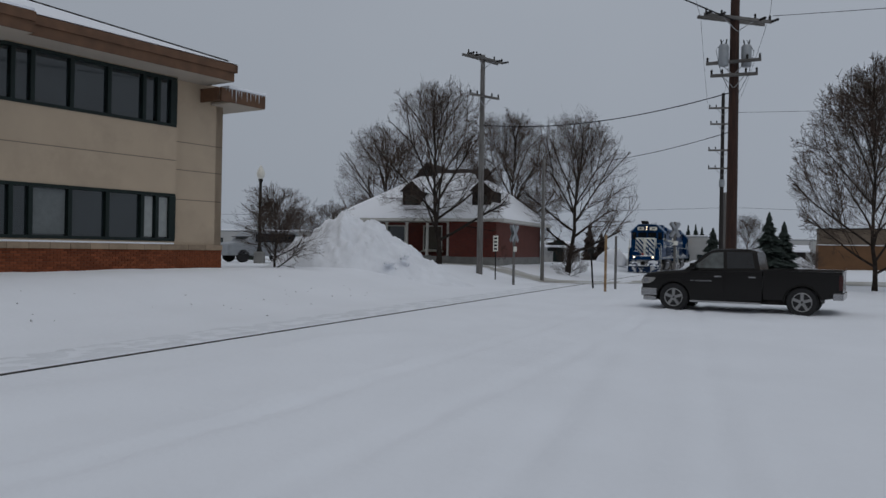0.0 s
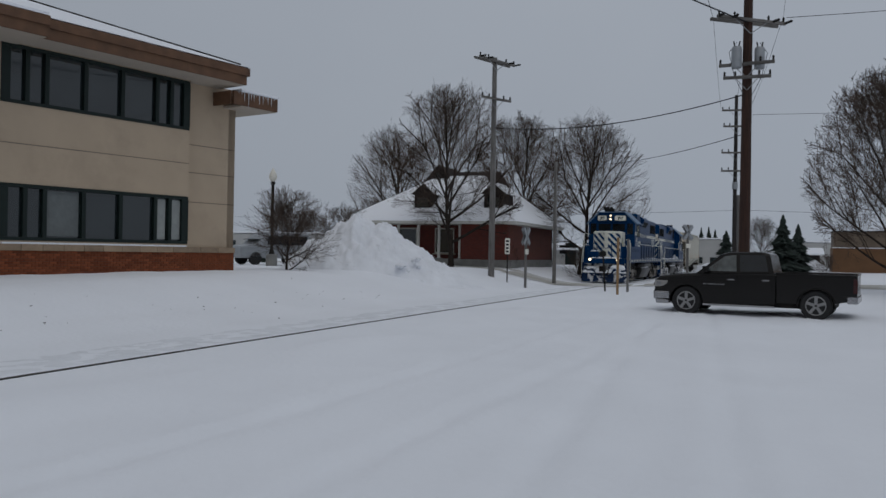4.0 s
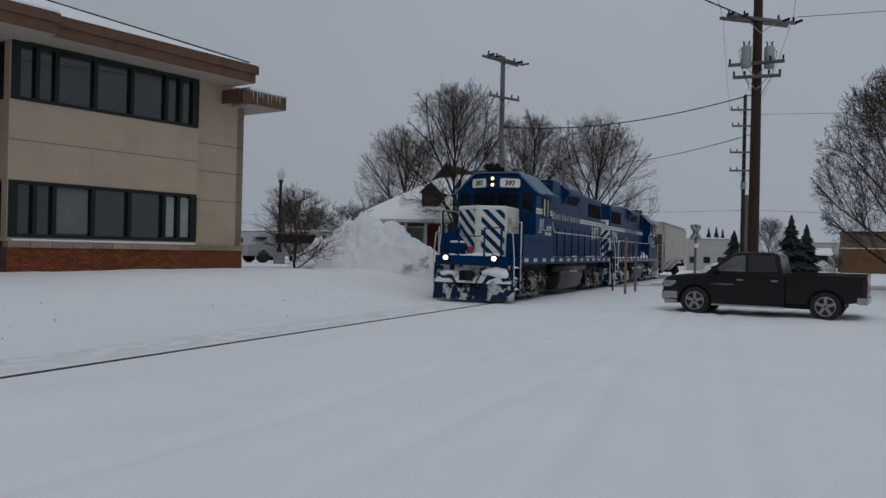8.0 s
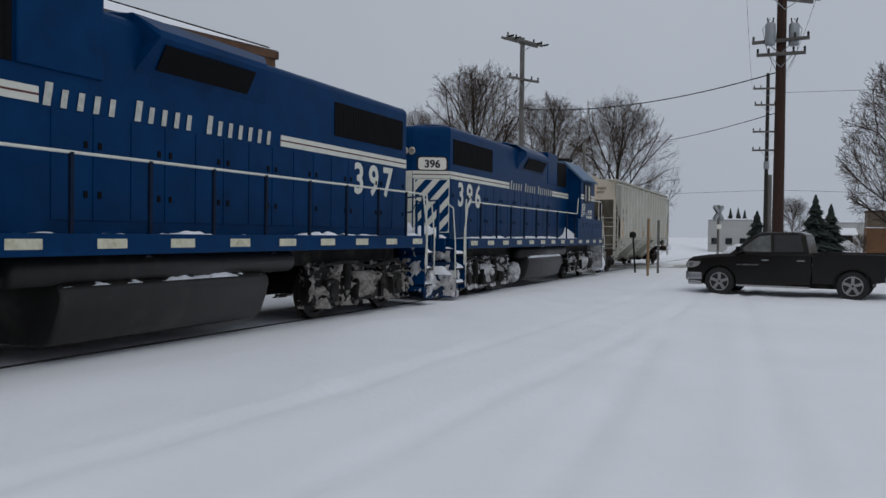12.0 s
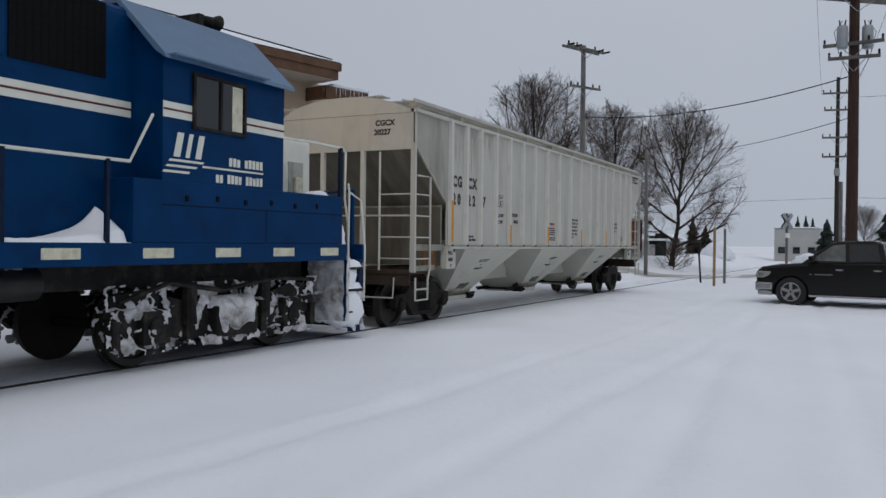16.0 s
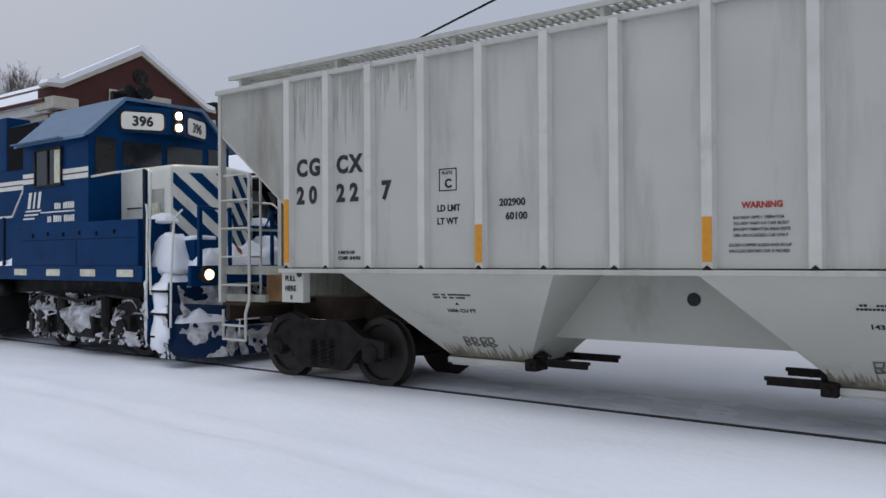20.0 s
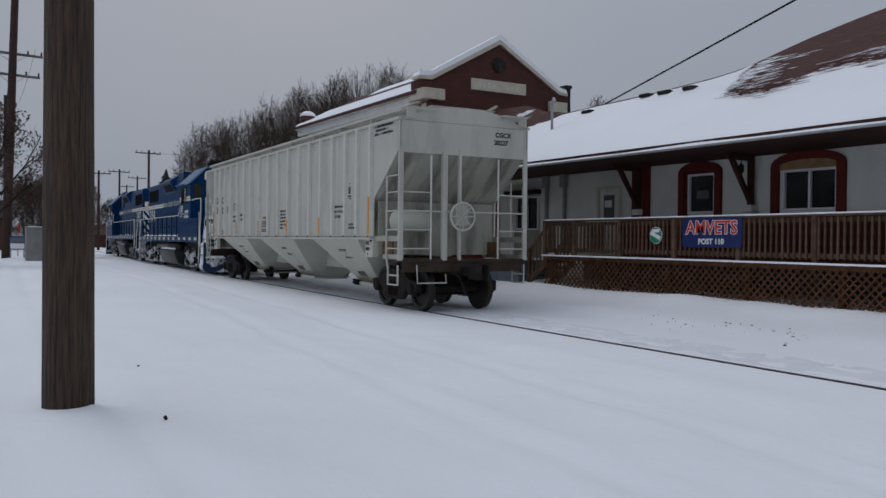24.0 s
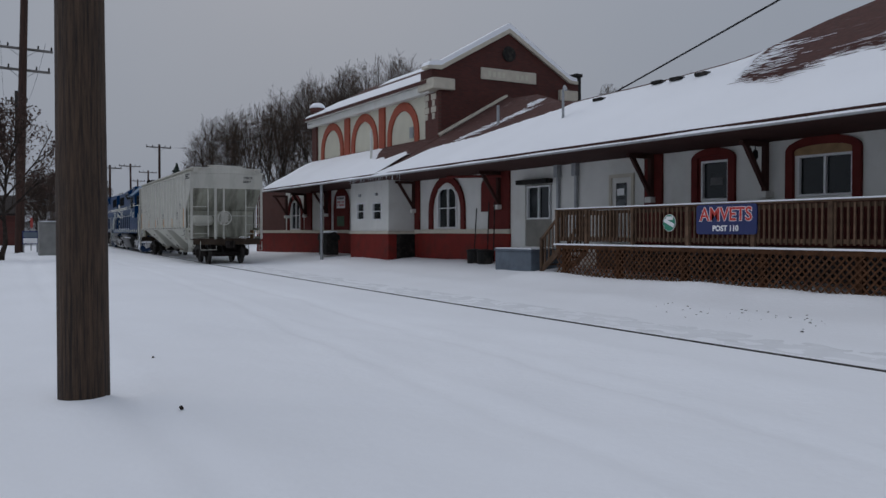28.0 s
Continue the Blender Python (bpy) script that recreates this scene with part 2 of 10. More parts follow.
def land(x, y):
    """Height of the snow."""
    d = x - track_x(y)
    z = rail_z(y) - (0.013 if d > 0 else 0.004)
    far = np.interp(y, (-60, -40, -22, -8, 5, 22, 40, 55, 80), (0.25, 0.5, 0.52, 0.45, 0.55, 0.82, 0.72, 0.68, 0.6))
    near = np.interp(y, (-60, -26, -12, -6, 0, 12, 24, 40, 80), (0.6, 0.42, 0.1, 0.02, 0.0, -0.02, -0.12, 0.18, 0.55))
    if d < 0:
        z += (far - z) * sstep(1.5, 6.5, -d)
    else:
        z += (near - z) * sstep(1.3, 7.0, d)
    w = sstep(1.2, 2.6, abs(d))
    z += w * (0.05 * noise.noise((x * 0.28, y * 0.28, 3.0)) + 0.022 * noise.noise((x * 0.9, y * 0.9, 7.0)) + 0.008 * noise.noise((x * 2.6, y * 2.6, 1.0)))
    # soft ridge left by the plough beside the line
    z += 0.09 * math.exp(-((d - 2.6) / 0.7) ** 2) * (0.6 + noise.noise((1.0, y * 0.35, 9.0)))
    z += 0.07 * math.exp(-((d + 2.5) / 0.6) ** 2) * (0.7 + noise.noise((4.0, y * 0.3, 2.0)))
    # old tyre traces under fresh snow, and a trodden line
    for off, k, ph in ((4.3, 0.02, 0.4), (5.9, 0.02, 0.4), (7.6, -0.03, 2.0), (9.1, -0.03, 2.0)):
        c = d - off - k * y - 0.5 * math.sin(0.09 * y + ph)
        if abs(c) < 0.6:
            z -= 0.04 * math.exp(-(c / 0.16) ** 2) * (0.7 + 0.6 * noise.noise((off, y * 0.4, 3.0)))
            z += 0.022 * math.exp(-((abs(c) - 0.26) / 0.1) ** 2)
    if x > -7 and -14 < y < 30:
        z += 0.026 * noise.noise((x * 1.7 + y * 0.5, y * 0.8, 21.0)) + 0.011 * noise.noise((x * 4.5, y * 3.0, 5.0))
    # drift round the near pole
    z += 0.045 * math.exp(-((x + 0.5) ** 2 + (y + 8.1) ** 2) / 0.22) + 0.05 * math.exp(-((x + 1.1) ** 2 / 0.12 + (y + 8.2) ** 2 / 0.03))
    # a bank along the foot of the deck
    if -20 < y < -3:
        z += 0.13 * math.exp(-((x + 13.6) / 0.55) ** 2) * (0.8 + 0.9 * noise.noise((2.0, y * 0.55, 5.0)))
    return z


SNOW = mat("snow", (0.86, 0.88, 0.92), 0.75, var=0.025, scale=0.35, bump=0.5, bscale=9.0, spec=0.2)
SNOW_DIRTY = mat("ploughed_snow", (0.8, 0.82, 0.86), 0.8, var=0.06, scale=1.5, bump=0.9, bscale=5.0, dirt=(0.5, 0.52, 0.55), dscale=2.5, dlo=0.6, dhi=0.85, spec=0.2)
STEEL_DARK = mat("rail_steel", (0.045, 0.04, 0.038), 0.5, 0.6, var=0.3, scale=5)


def build_ground():
    def axis(lo, hi, fine_lo, fine_hi, step):
        a = list(np.arange(fine_lo, fine_hi + 1e-6, step))
        s, v = step, fine_hi
        while v < hi:
            s *= 1.22
            v += s
            a.append(v)
        s, v = step, fine_lo
        while v > lo:
            s *= 1.22
            v -= s
            a.insert(0, v)
        return a
    xs, ys = axis(-1600, 1600, -24, 7, 0.15), axis(-1600, 1600, -30, 46, 0.18)
    verts = [(x, y, land(x, y)) for y in ys for x in xs]
    nx = len(xs)
    faces = [(j * nx + i, j * nx + i + 1, (j + 1) * nx + i + 1, (j + 1) * nx + i) for j in range(len(ys) - 1) for i in range(nx - 1)]
    me = bpy.data.meshes.new("ground")
    me.from_pydata(verts, [], faces)
    me.materials.append(SNOW)
    me.shade_smooth()
    tagged(new("ground", me), "smooth wind-packed snow cover with faint tyre traces", "snow ground", kind="structure")


build_ground()


def build_rails():
    for side in (0.7535, -0.7535):
        bm = bmesh.new()
        ys = list(np.arange(-140, 150, 2.0))
        prof = ((-0.037, 0), (0.037, 0), (0.037, -0.035), (0.012, -0.045), (0.012, -0.13), (0.07, -0.15), (-0.07, -0.15), (-0.012, -0.13), (-0.012, -0.045), (-0.037, -0.035))
        prev = None
        for y in ys:
            ring = [bm.verts.new((track_x(y) + side + a, y, rail_z(y) + b - (0.012 if side < 0 else 0))) for a, b in prof]
            if prev:
                for i in range(len(prof)):
                    j = (i + 1) % len(prof)
                    bm.faces.new((prev[i], prev[j], ring[j], ring[i]))
            prev = ring
        ob = link_mesh("rail", bm, STEEL_DARK)
        tagged(ob, "dark steel running rail sunk in packed snow", "rail", "rails of the track", "structure")


build_rails()


def build_track_bed():
    """Rough, greyed snow packed between and beside the rails by passing wheels."""
    xs = np.arange(-0.7, 0.701, 0.1)
    ys = np.concatenate([np.arange(-60, -20, 0.5), np.arange(-20, 34, 0.12), np.arange(34, 60, 0.5)])
    vs = []
    for y in ys:
        for d in xs:
            x = track_x(y) + d
            rough = 0.02 * noise.noise((x * 3.1, y * 2.2, 2.0)) + 0.014 * noise.noise((x * 8.0, y * 5.0, 6.0))
            groove = -0.03 * math.exp(-((abs(d) - 0.66) / 0.07) ** 2)
            vs.append((x, y, land(x, y) + 0.012 + rough - 0.01 + groove))
    n = len(xs)
    fs = [(j * n + i, j * n + i + 1, (j + 1) * n + i + 1, (j + 1) * n + i) for j in range(len(ys) - 1) for i in range(n - 1)]
    me = bpy.data.meshes.new("track_bed")
    me.from_pydata(vs, [], fs)
    me.materials.append(mat("packed_grey_track_snow", (0.76, 0.78, 0.815), 0.8, var=0.05, scale=1.3, bump=0.6, bscale=11, dirt=(0.56, 0.57, 0.59), dscale=1.6, dstretch=(1.0, 0.35, 1.0), dlo=0.55, dhi=0.9, spec=0.2))
    me.shade_smooth()
    tagged(new("track_bed", me), "rough greyed snow packed between the rails", "track bed", kind="structure")


build_track_bed()

# ---- rolling stock ----
LOCO_BLUE = mat("locomotive_blue_paint", (0.0004, 0.031, 0.104), 0.38, spec=0.07, var=0.15, scale=2.0, bump=0.05, bscale=12, dirt=(0.001, 0.017, 0.056), dscale=1.6, dlo=0.55, dhi=0.8)
PLOUGH_BLUE = mat("scuffed_plough_blue", (0.0015, 0.022, 0.075), 0.5, spec=0.2, var=0.3, scale=3, bump=0.1, dirt=(0.01, 0.012, 0.016), dscale=3, dlo=0.45, dhi=0.7)
LOCO_WHITE = mat("locomotive_cream_paint", (0.68, 0.68, 0.6), 0.5, var=0.06, scale=3, bump=0.06, dirt=(0.42, 0.41, 0.36), dscale=2.2, dlo=0.55, dhi=0.85)
ROOF_BLUE = mat("faded_blue_sheet", (0.1, 0.17, 0.27), 0.55, var=0.1, scale=3)
GRIME = mat("oily_black_iron", (0.011, 0.01, 0.0092), 0.65, 0.0, spec=0.2, var=0.5, scale=6, bump=0.4, bscale=25, dirt=(0.05, 0.043, 0.036), dscale=4)
TANK_BLACK = mat("oily_black_tank", (0.014, 0.013, 0.0125), 0.42, 0.0, spec=0.35, var=0.3, scale=3, bump=0.08, bscale=14, dirt=(0.045, 0.04, 0.034), dscale=1.5, dlo=0.55, dhi=0.8)
GRILLE = mat("radiator_grille", (0.004, 0.004, 0.0048), 0.7, 0.0, spec=0.1, var=0.4, scale=20)
GLASS_DARK = mat("dark_cab_glass", (0.012, 0.015, 0.018), 0.08, 0.0, var=0.2, scale=2, bump=0)
NAME_GREY = mat("worn_name_paint", (0.5, 0.5, 0.45), 0.6, var=0.2, scale=12)
LAMP_GLOW = mat("lit_headlamp", (1.0, 0.8, 0.55), 0.3, emit=3.2, bump=0)
LAMP_WARM = mat("dim_warm_lamp", (1.0, 0.7, 0.4), 0.3, emit=2.2, bump=0)
LAMP_BEAM = mat("warm_lit_headlamp", (1.0, 0.66, 0.34), 0.3, emit=240.0, bump=0)
LAMP_OFF = mat("unlit_lamp_reflector", (0.45, 0.42, 0.36), 0.2, 0.6, var=0.3, bump=0)
STANCHION = mat("dark_blue_stanchion_paint", (0.003, 0.011, 0.03), 0.6, spec=0.15, var=0.3, scale=5)
# cream greyed for the shade of a recess, with dirt patches
NOSE_SHADE = mat("cream_panel_recess_shade", (0.38, 0.38, 0.34), 0.7, var=0.12, scale=4, dirt=(0.16, 0.15, 0.13), dscale=3)
PLATE_YEL = mat("reflective_sill_plate", (0.62, 0.6, 0.45), 0.5, var=0.1, scale=8, dirt=(0.4, 0.36, 0.25), dscale=6)
STRIPE_RED = mat("dark_red_line", (0.09, 0.015, 0.015), 0.6)
RED_PAINT = mat("signal_red", (0.35, 0.02, 0.015), 0.5)
BOARD_WHITE = mat("number_board", (0.78, 0.76, 0.68), 0.4, var=0.03, bump=0)
BLACK_INK = mat("black_lettering", (0.012, 0.012, 0.014), 0.6, var=0.2, bump=0)
HOP_GREY = mat("hopper_grey_white_paint", (0.47, 0.46, 0.41), 0.6, spec=0.3, var=0.05, scale=1.2, bump=0.05, bscale=8, dirt=(0.28, 0.275, 0.24), dscale=1.1, dstretch=(1.0, 2.2, 0.28), dlo=0.52, dhi=0.85)
HOP_RIB = mat("pale_rib_paint", (0.56, 0.55, 0.495), 0.6, spec=0.3, var=0.06, scale=3, bump=0.04, dirt=(0.36, 0.34, 0.29), dscale=2.5, dlo=0.58, dhi=0.85)
HOP_BAY = mat("stained_bay_paint", (0.5, 0.495, 0.43), 0.65, spec=0.3, var=0.05, scale=1.2, bump=0.05, dirt=(0.2, 0.17, 0.125), dscale=1.3, dstretch=(1.6, 0.8, 0.5), dlo=0.6, dhi=0.95)
HOP_SOOT = mat("sooty_panel_paint", (0.36, 0.35, 0.305), 0.7, spec=0.25, var=0.08, scale=1.5, bump=0.05, dirt=(0.17, 0.155, 0.125), dscale=1.2, dstretch=(1.0, 1.5, 0.3), dlo=0.47, dhi=0.78)
END_DARK = mat("dark_streaked_end_steel", (0.17, 0.16, 0.13), 0.75, spec=0.2, var=0.1, scale=1.5, bump=0.06, dirt=(0.05, 0.038, 0.027), dscale=0.9, dstretch=(2.0, 0.3, 0.3), dlo=0.45, dhi=0.75)
HOP_FAINT = mat("faint_grey_stain", (0.385, 0.375, 0.33), 0.7, spec=0.25, var=0.12, scale=4, bump=0.05)
BAY_RUST = mat("brown_outlet_stain", (0.29, 0.26, 0.2), 0.85, spec=0.15, var=0.35, scale=6, bump=0.1)
# orange with brown patches, imitating ditch-lamp glow on the plate
GLOW_ORANGE = mat("painted_lamp_glow_plate", (0.2, 0.115, 0.055), 0.85, spec=0.15, var=0.3, scale=4, bump=0.3, dirt=(0.12, 0.06, 0.028), dscale=3.5, dlo=0.45, dhi=0.7)
FADED_SPRAY = mat("faded_spray_paint", (0.16, 0.155, 0.14), 0.8, var=0.3, scale=9, bump=0)
HOP_RUST = mat("stained_hopper_steel", (0.37, 0.37, 0.305), 0.7, spec=0.25, var=0.08, scale=1.5, bump=0.06, dirt=(0.035, 0.029, 0.02), dscale=1.0, dstretch=(1.7, 0.3, 0.35), dlo=0.46, dhi=0.7)
HOP_LOW = mat("grimy_underframe", (0.055, 0.04, 0.03), 0.85, spec=0.15, var=0.25, scale=3, bump=0.2, dirt=(0.035, 0.025, 0.017), dscale=2.2, dlo=0.42, dhi=0.62)
ORANGE = mat("orange_reflective_tape", (0.6, 0.25, 0.008), 0.5, var=0.08, scale=20)
BOGIE = mat("rusty_bogie_iron", (0.017, 0.013, 0.011), 0.8, 0.0, spec=0.25, var=0.5, scale=7, bump=0.4, bscale=18)
SNOW_OILY = mat("brown_grey_oily_snow", (0.3, 0.28, 0.255), 0.85, var=0.25, scale=5, bump=0.9, bscale=14, dirt=(0.08, 0.068, 0.058), dscale=3.5, dlo=0.45, dhi=0.66, spec=0.15)
SNOW_CAKE = mat("grey_white_caked_snow", (0.6, 0.6, 0.61), 0.85, var=0.22, scale=5, bump=0.9, bscale=14, dirt=(0.16, 0.145, 0.13), dscale=4.0, dlo=0.46, dhi=0.68, spec=0.15)
WHEEL_STEEL = mat("wheel_steel", (0.021, 0.017, 0.014), 0.6, 0.2, var=0.3, scale=5)


def clip(poly, inside, cut):
    out = []
    for a, b in zip(poly, poly[1:] + poly[:1]):
        ia, ib = inside(a), inside(b)
        if ia:
            out.append(a)
        if ia != ib:
            out.append(cut(a, b))
    return out


def stripe_polys(x0, x1, z0, z1, width, pitch, slope, start):
    """Slanting bands cut off at the edges of a panel, as flat outlines (x, z)."""
    res = []
    span = (z1 - z0) / slope
    k = start
    while k < x1 + abs(span):
        p = [(k, z1), (k + width, z1), (k + width + span, z0), (k + span, z0)]
        for lim, sgn in ((x0, 1), (x1, -1)):
            if not p:
                break
            p = clip(p, lambda q: sgn * (q[0] - lim) >= 0, lambda a, b: (lim, a[1] + (b[1] - a[1]) * (lim - a[0]) / (b[0] - a[0])))
        if len(p) > 2:
            res.append(p)
        k += pitch
    return res


def clumps(bm, n, lo, hi, size, seed, flat=0.7):
    """Lumps of caked snow in a box, of uneven shape."""
    rnd = random.Random(seed)
    for _ in range(n):
        c = Vector([rnd.uniform(a, b) for a, b in zip(lo, hi)])
        s = size * rnd.uniform(0.5, 1.3)
        g = bmesh.ops.create_icosphere(bm, subdivisions=2, radius=1.0)
        sx, sy, sz = s * rnd.uniform(0.6, 1.2), s * rnd.uniform(0.7, 1.5), s * flat * rnd.uniform(0.6, 1.2)
        for v in g["verts"]:
            k = 1 + 0.6 * noise.noise(v.co * 2.4 + c * 7) + 0.3 * noise.noise(v.co * 6.0 + c * 3)
            v.co = Vector((v.co.x * sx, v.co.y * sy, v.co.z * sz)) * k + c
    return bm


def crust(bm, at, nu, nv, cover, seed, thick=0.06, lace=0.0, freq=2.4, rim=0.0):
    """Caked snow on a surface: at(a, b) gives a place and its outward way; broken into ragged patches and threads."""
    off = Vector((seed * 1.37, seed * 0.71, seed * 2.13))
    grid = {}
    for i in range(nu + 1):
        for j in range(nv + 1):
            p, w = at(i / nu, j / nv)
            q = p * freq + off
            v = noise.noise(q) + 0.55 * noise.noise(q * 2.3) + 0.35 * noise.noise(q * 5.1) + cover
            if lace:
                v = max(v, lace - abs(noise.noise(q * 1.6 + Vector((9, 4, 1))) + 0.3 * noise.noise(q * 4.0)) + 0.25 * noise.noise(q * 3.0))
            if v > 0:
                edge = 1.0 if not rim else math.sqrt(min(1.0, min(i / nu, 1 - i / nu, j / nv, 1 - j / nv) / rim))
                grid[i, j] = bm.verts.new(p + w * (edge * thick * min(1.0, v * 2.2) * (0.75 + 0.7 * noise.noise(q * 3.3))))
    for i in range(nu):
        for j in range(nv):
            f = [grid.get(k) for k in ((i, j), (i + 1, j), (i + 1, j + 1), (i, j + 1))]
            f = [v for v in f if v]
            if len(f) >= 3:
                bm.faces.new(f)
    return bm


def snow_lump(c, half, seed, square=4.0, rough=0.16, taper=0.0):
    """One solid rounded heap of packed snow."""
    bm = bmesh.new()
    bmesh.ops.create_cube(bm, size=2.0)
    bmesh.ops.subdivide_edges(bm, edges=bm.edges[:], cuts=9, use_grid_fill=True)
    hv = Vector(half)
    for v in bm.verts:
        k = (abs(v.co.x) ** square + abs(v.co.y) ** square + abs(v.co.z) ** square) ** (1 / square)
        p = v.co / k
        w = Vector((p.x * hv.x * (1 - taper * p.z), p.y * hv.y * (1 - taper * p.z), p.z * hv.z))
        q = w * 3.2 + Vector((seed * 1.3, seed * 0.7, seed * 2.1))
        w *= 1 + rough * (noise.noise(q) + 0.5 * noise.noise(q * 2.4) + 0.3 * noise.noise(q * 5.0))
        v.co = w + Vector(c)
    return bm


def flat(p, u, v, w):
    p, u, v, w = Vector(p), Vector(u), Vector(v), Vector(w).normalized()
    return lambda a, b: (p + u * a + v * b, w)


def snow_part(name, bm, parent, label, material=None):
    bmesh.ops.recalc_face_normals(bm, faces=bm.faces)
    return tagged(part(name, bm, material or SNOW_CAKE, parent, label, True), kind="stuff")


def wheelset(parent, y, r, gauge_half=0.7535, axle_r=0.08):
    """Two wheels on an axle; the rim, plate and hub are turned."""
    w = new("wheelset")
    w.parent = parent
    w.matrix_basis = pose(0, y, r)
    for sgn in (1, -1):
        bm = bmesh.new()
        x = sgn * gauge_half
        prof = [(0.03, -0.05), (0.1, -0.07), (0.12, -0.02), (r * 0.78, 0.0), (r * 0.82, 0.055), (r, 0.055), (r, -0.05), (r + 0.028, -0.055), (r + 0.028, -0.08), (r * 0.8, -0.08), (0.1, -0.09), (0.03, -0.09)]
        lathe(bm, [(a, b * sgn) for a, b in prof], (x, 0, 0), "x", 28)
        part("wheel", bm, WHEEL_STEEL, w, smooth=False)
    part("axle", rod(bmesh.new(), (-0.95, 0, 0), (0.95, 0, 0), axle_r, n=10), BOGIE, w)
    return w


ROLLING = []


def bogie_freight(root, yc):
    b = new("bogie")
    b.parent = root
    b.matrix_basis = pose(0, yc, 0)
    tagged(b, "cast steel freight bogie with coil springs")
    for y in (-0.89, 0.89):
        ROLLING.append((wheelset(b, y, 0.457), 0.457))
    for s in (1, -1):
        bm = bmesh.new()
        top = [(-1.12, 0.4), (-1.12, 0.62), (-0.75, 0.66), (-0.45, 0.86), (0.45, 0.86), (0.75, 0.66), (1.12, 0.62), (1.12, 0.4), (0.95, 0.42), (0.7, 0.5), (0.4, 0.2), (-0.4, 0.2), (-0.7, 0.5), (-0.95, 0.42)]
        prism(bm, top, "x", s * 0.9, s * 1.03)
        for y in (-0.89, 0.89):
            lathe(bm, [(0.02, 0), (0.13, 0), (0.13, s * 0.16), (0.09, s * 0.19), (0.02, s * 0.19)], (s * 0.9, y, 0.457), "x", 12)
        part("side_frame", bm, BOGIE, b)
        bm = bmesh.new()
        for y in (-0.17, 0.0, 0.17):
            for k in range(6):
                rod(bm, (s * 1.0, y - 0.07, 0.28 + k * 0.055), (s * 1.08, y + 0.02, 0.3 + k * 0.055), 0.022, n=5)
                rod(bm, (s * 1.08, y + 0.02, 0.3 + k * 0.055), (s * 1.0, y + 0.08, 0.325 + k * 0.055), 0.022, n=5)
        tagged(part("spring", bm, BOGIE, b), kind="stuff")
    part("bolster", boxes((-0.95, 0.95, -0.18, 0.18, 0.5, 0.85), (-0.9, 0.9, -0.75, -0.6, 0.3, 0.42), (-0.9, 0.9, 0.6, 0.75, 0.3, 0.42), bevel=0.02), BOGIE, b)


def coupler(root, y, s, z=0.87):
    """Knuckle coupler with hanging brake hose; s is the way it points along y."""
    bm = bmesh.new()
    box(bm, -0.11, 0.11, min(y, y + s * 0.55), max(y, y + s * 0.55), z - 0.1, z + 0.1, 0.02)
    prism(bm, [(-0.17, y + s * 0.5), (0.19, y + s * 0.5), (0.19, y + s * 0.78), (0.08, y + s * 0.84), (0.06, y + s * 0.66), (-0.08, y + s * 0.66), (-0.1, y + s * 0.82), (-0.17, y + s * 0.76)], "z", z - 0.16, z + 0.16)
    c = part("coupler", bm, BOGIE, root)
    part("brake_hose", pipe([(0.3, y, z - 0.05), (0.3, y + s * 0.3, z - 0.12), (0.28, y + s * 0.45, z - 0.35), (0.25, y + s * 0.5, z - 0.5)], 0.025), GRIME, c)


# hopper car ------------------------------------------------------------
POST = [0, 0.714, 1.428, 2.254, 3.06, 3.88, 4.675, 5.601, 6.536, 7.484, 8.409, 9.333, 10.154, 10.982, 11.835, 12.653, 13.371, 14.116]


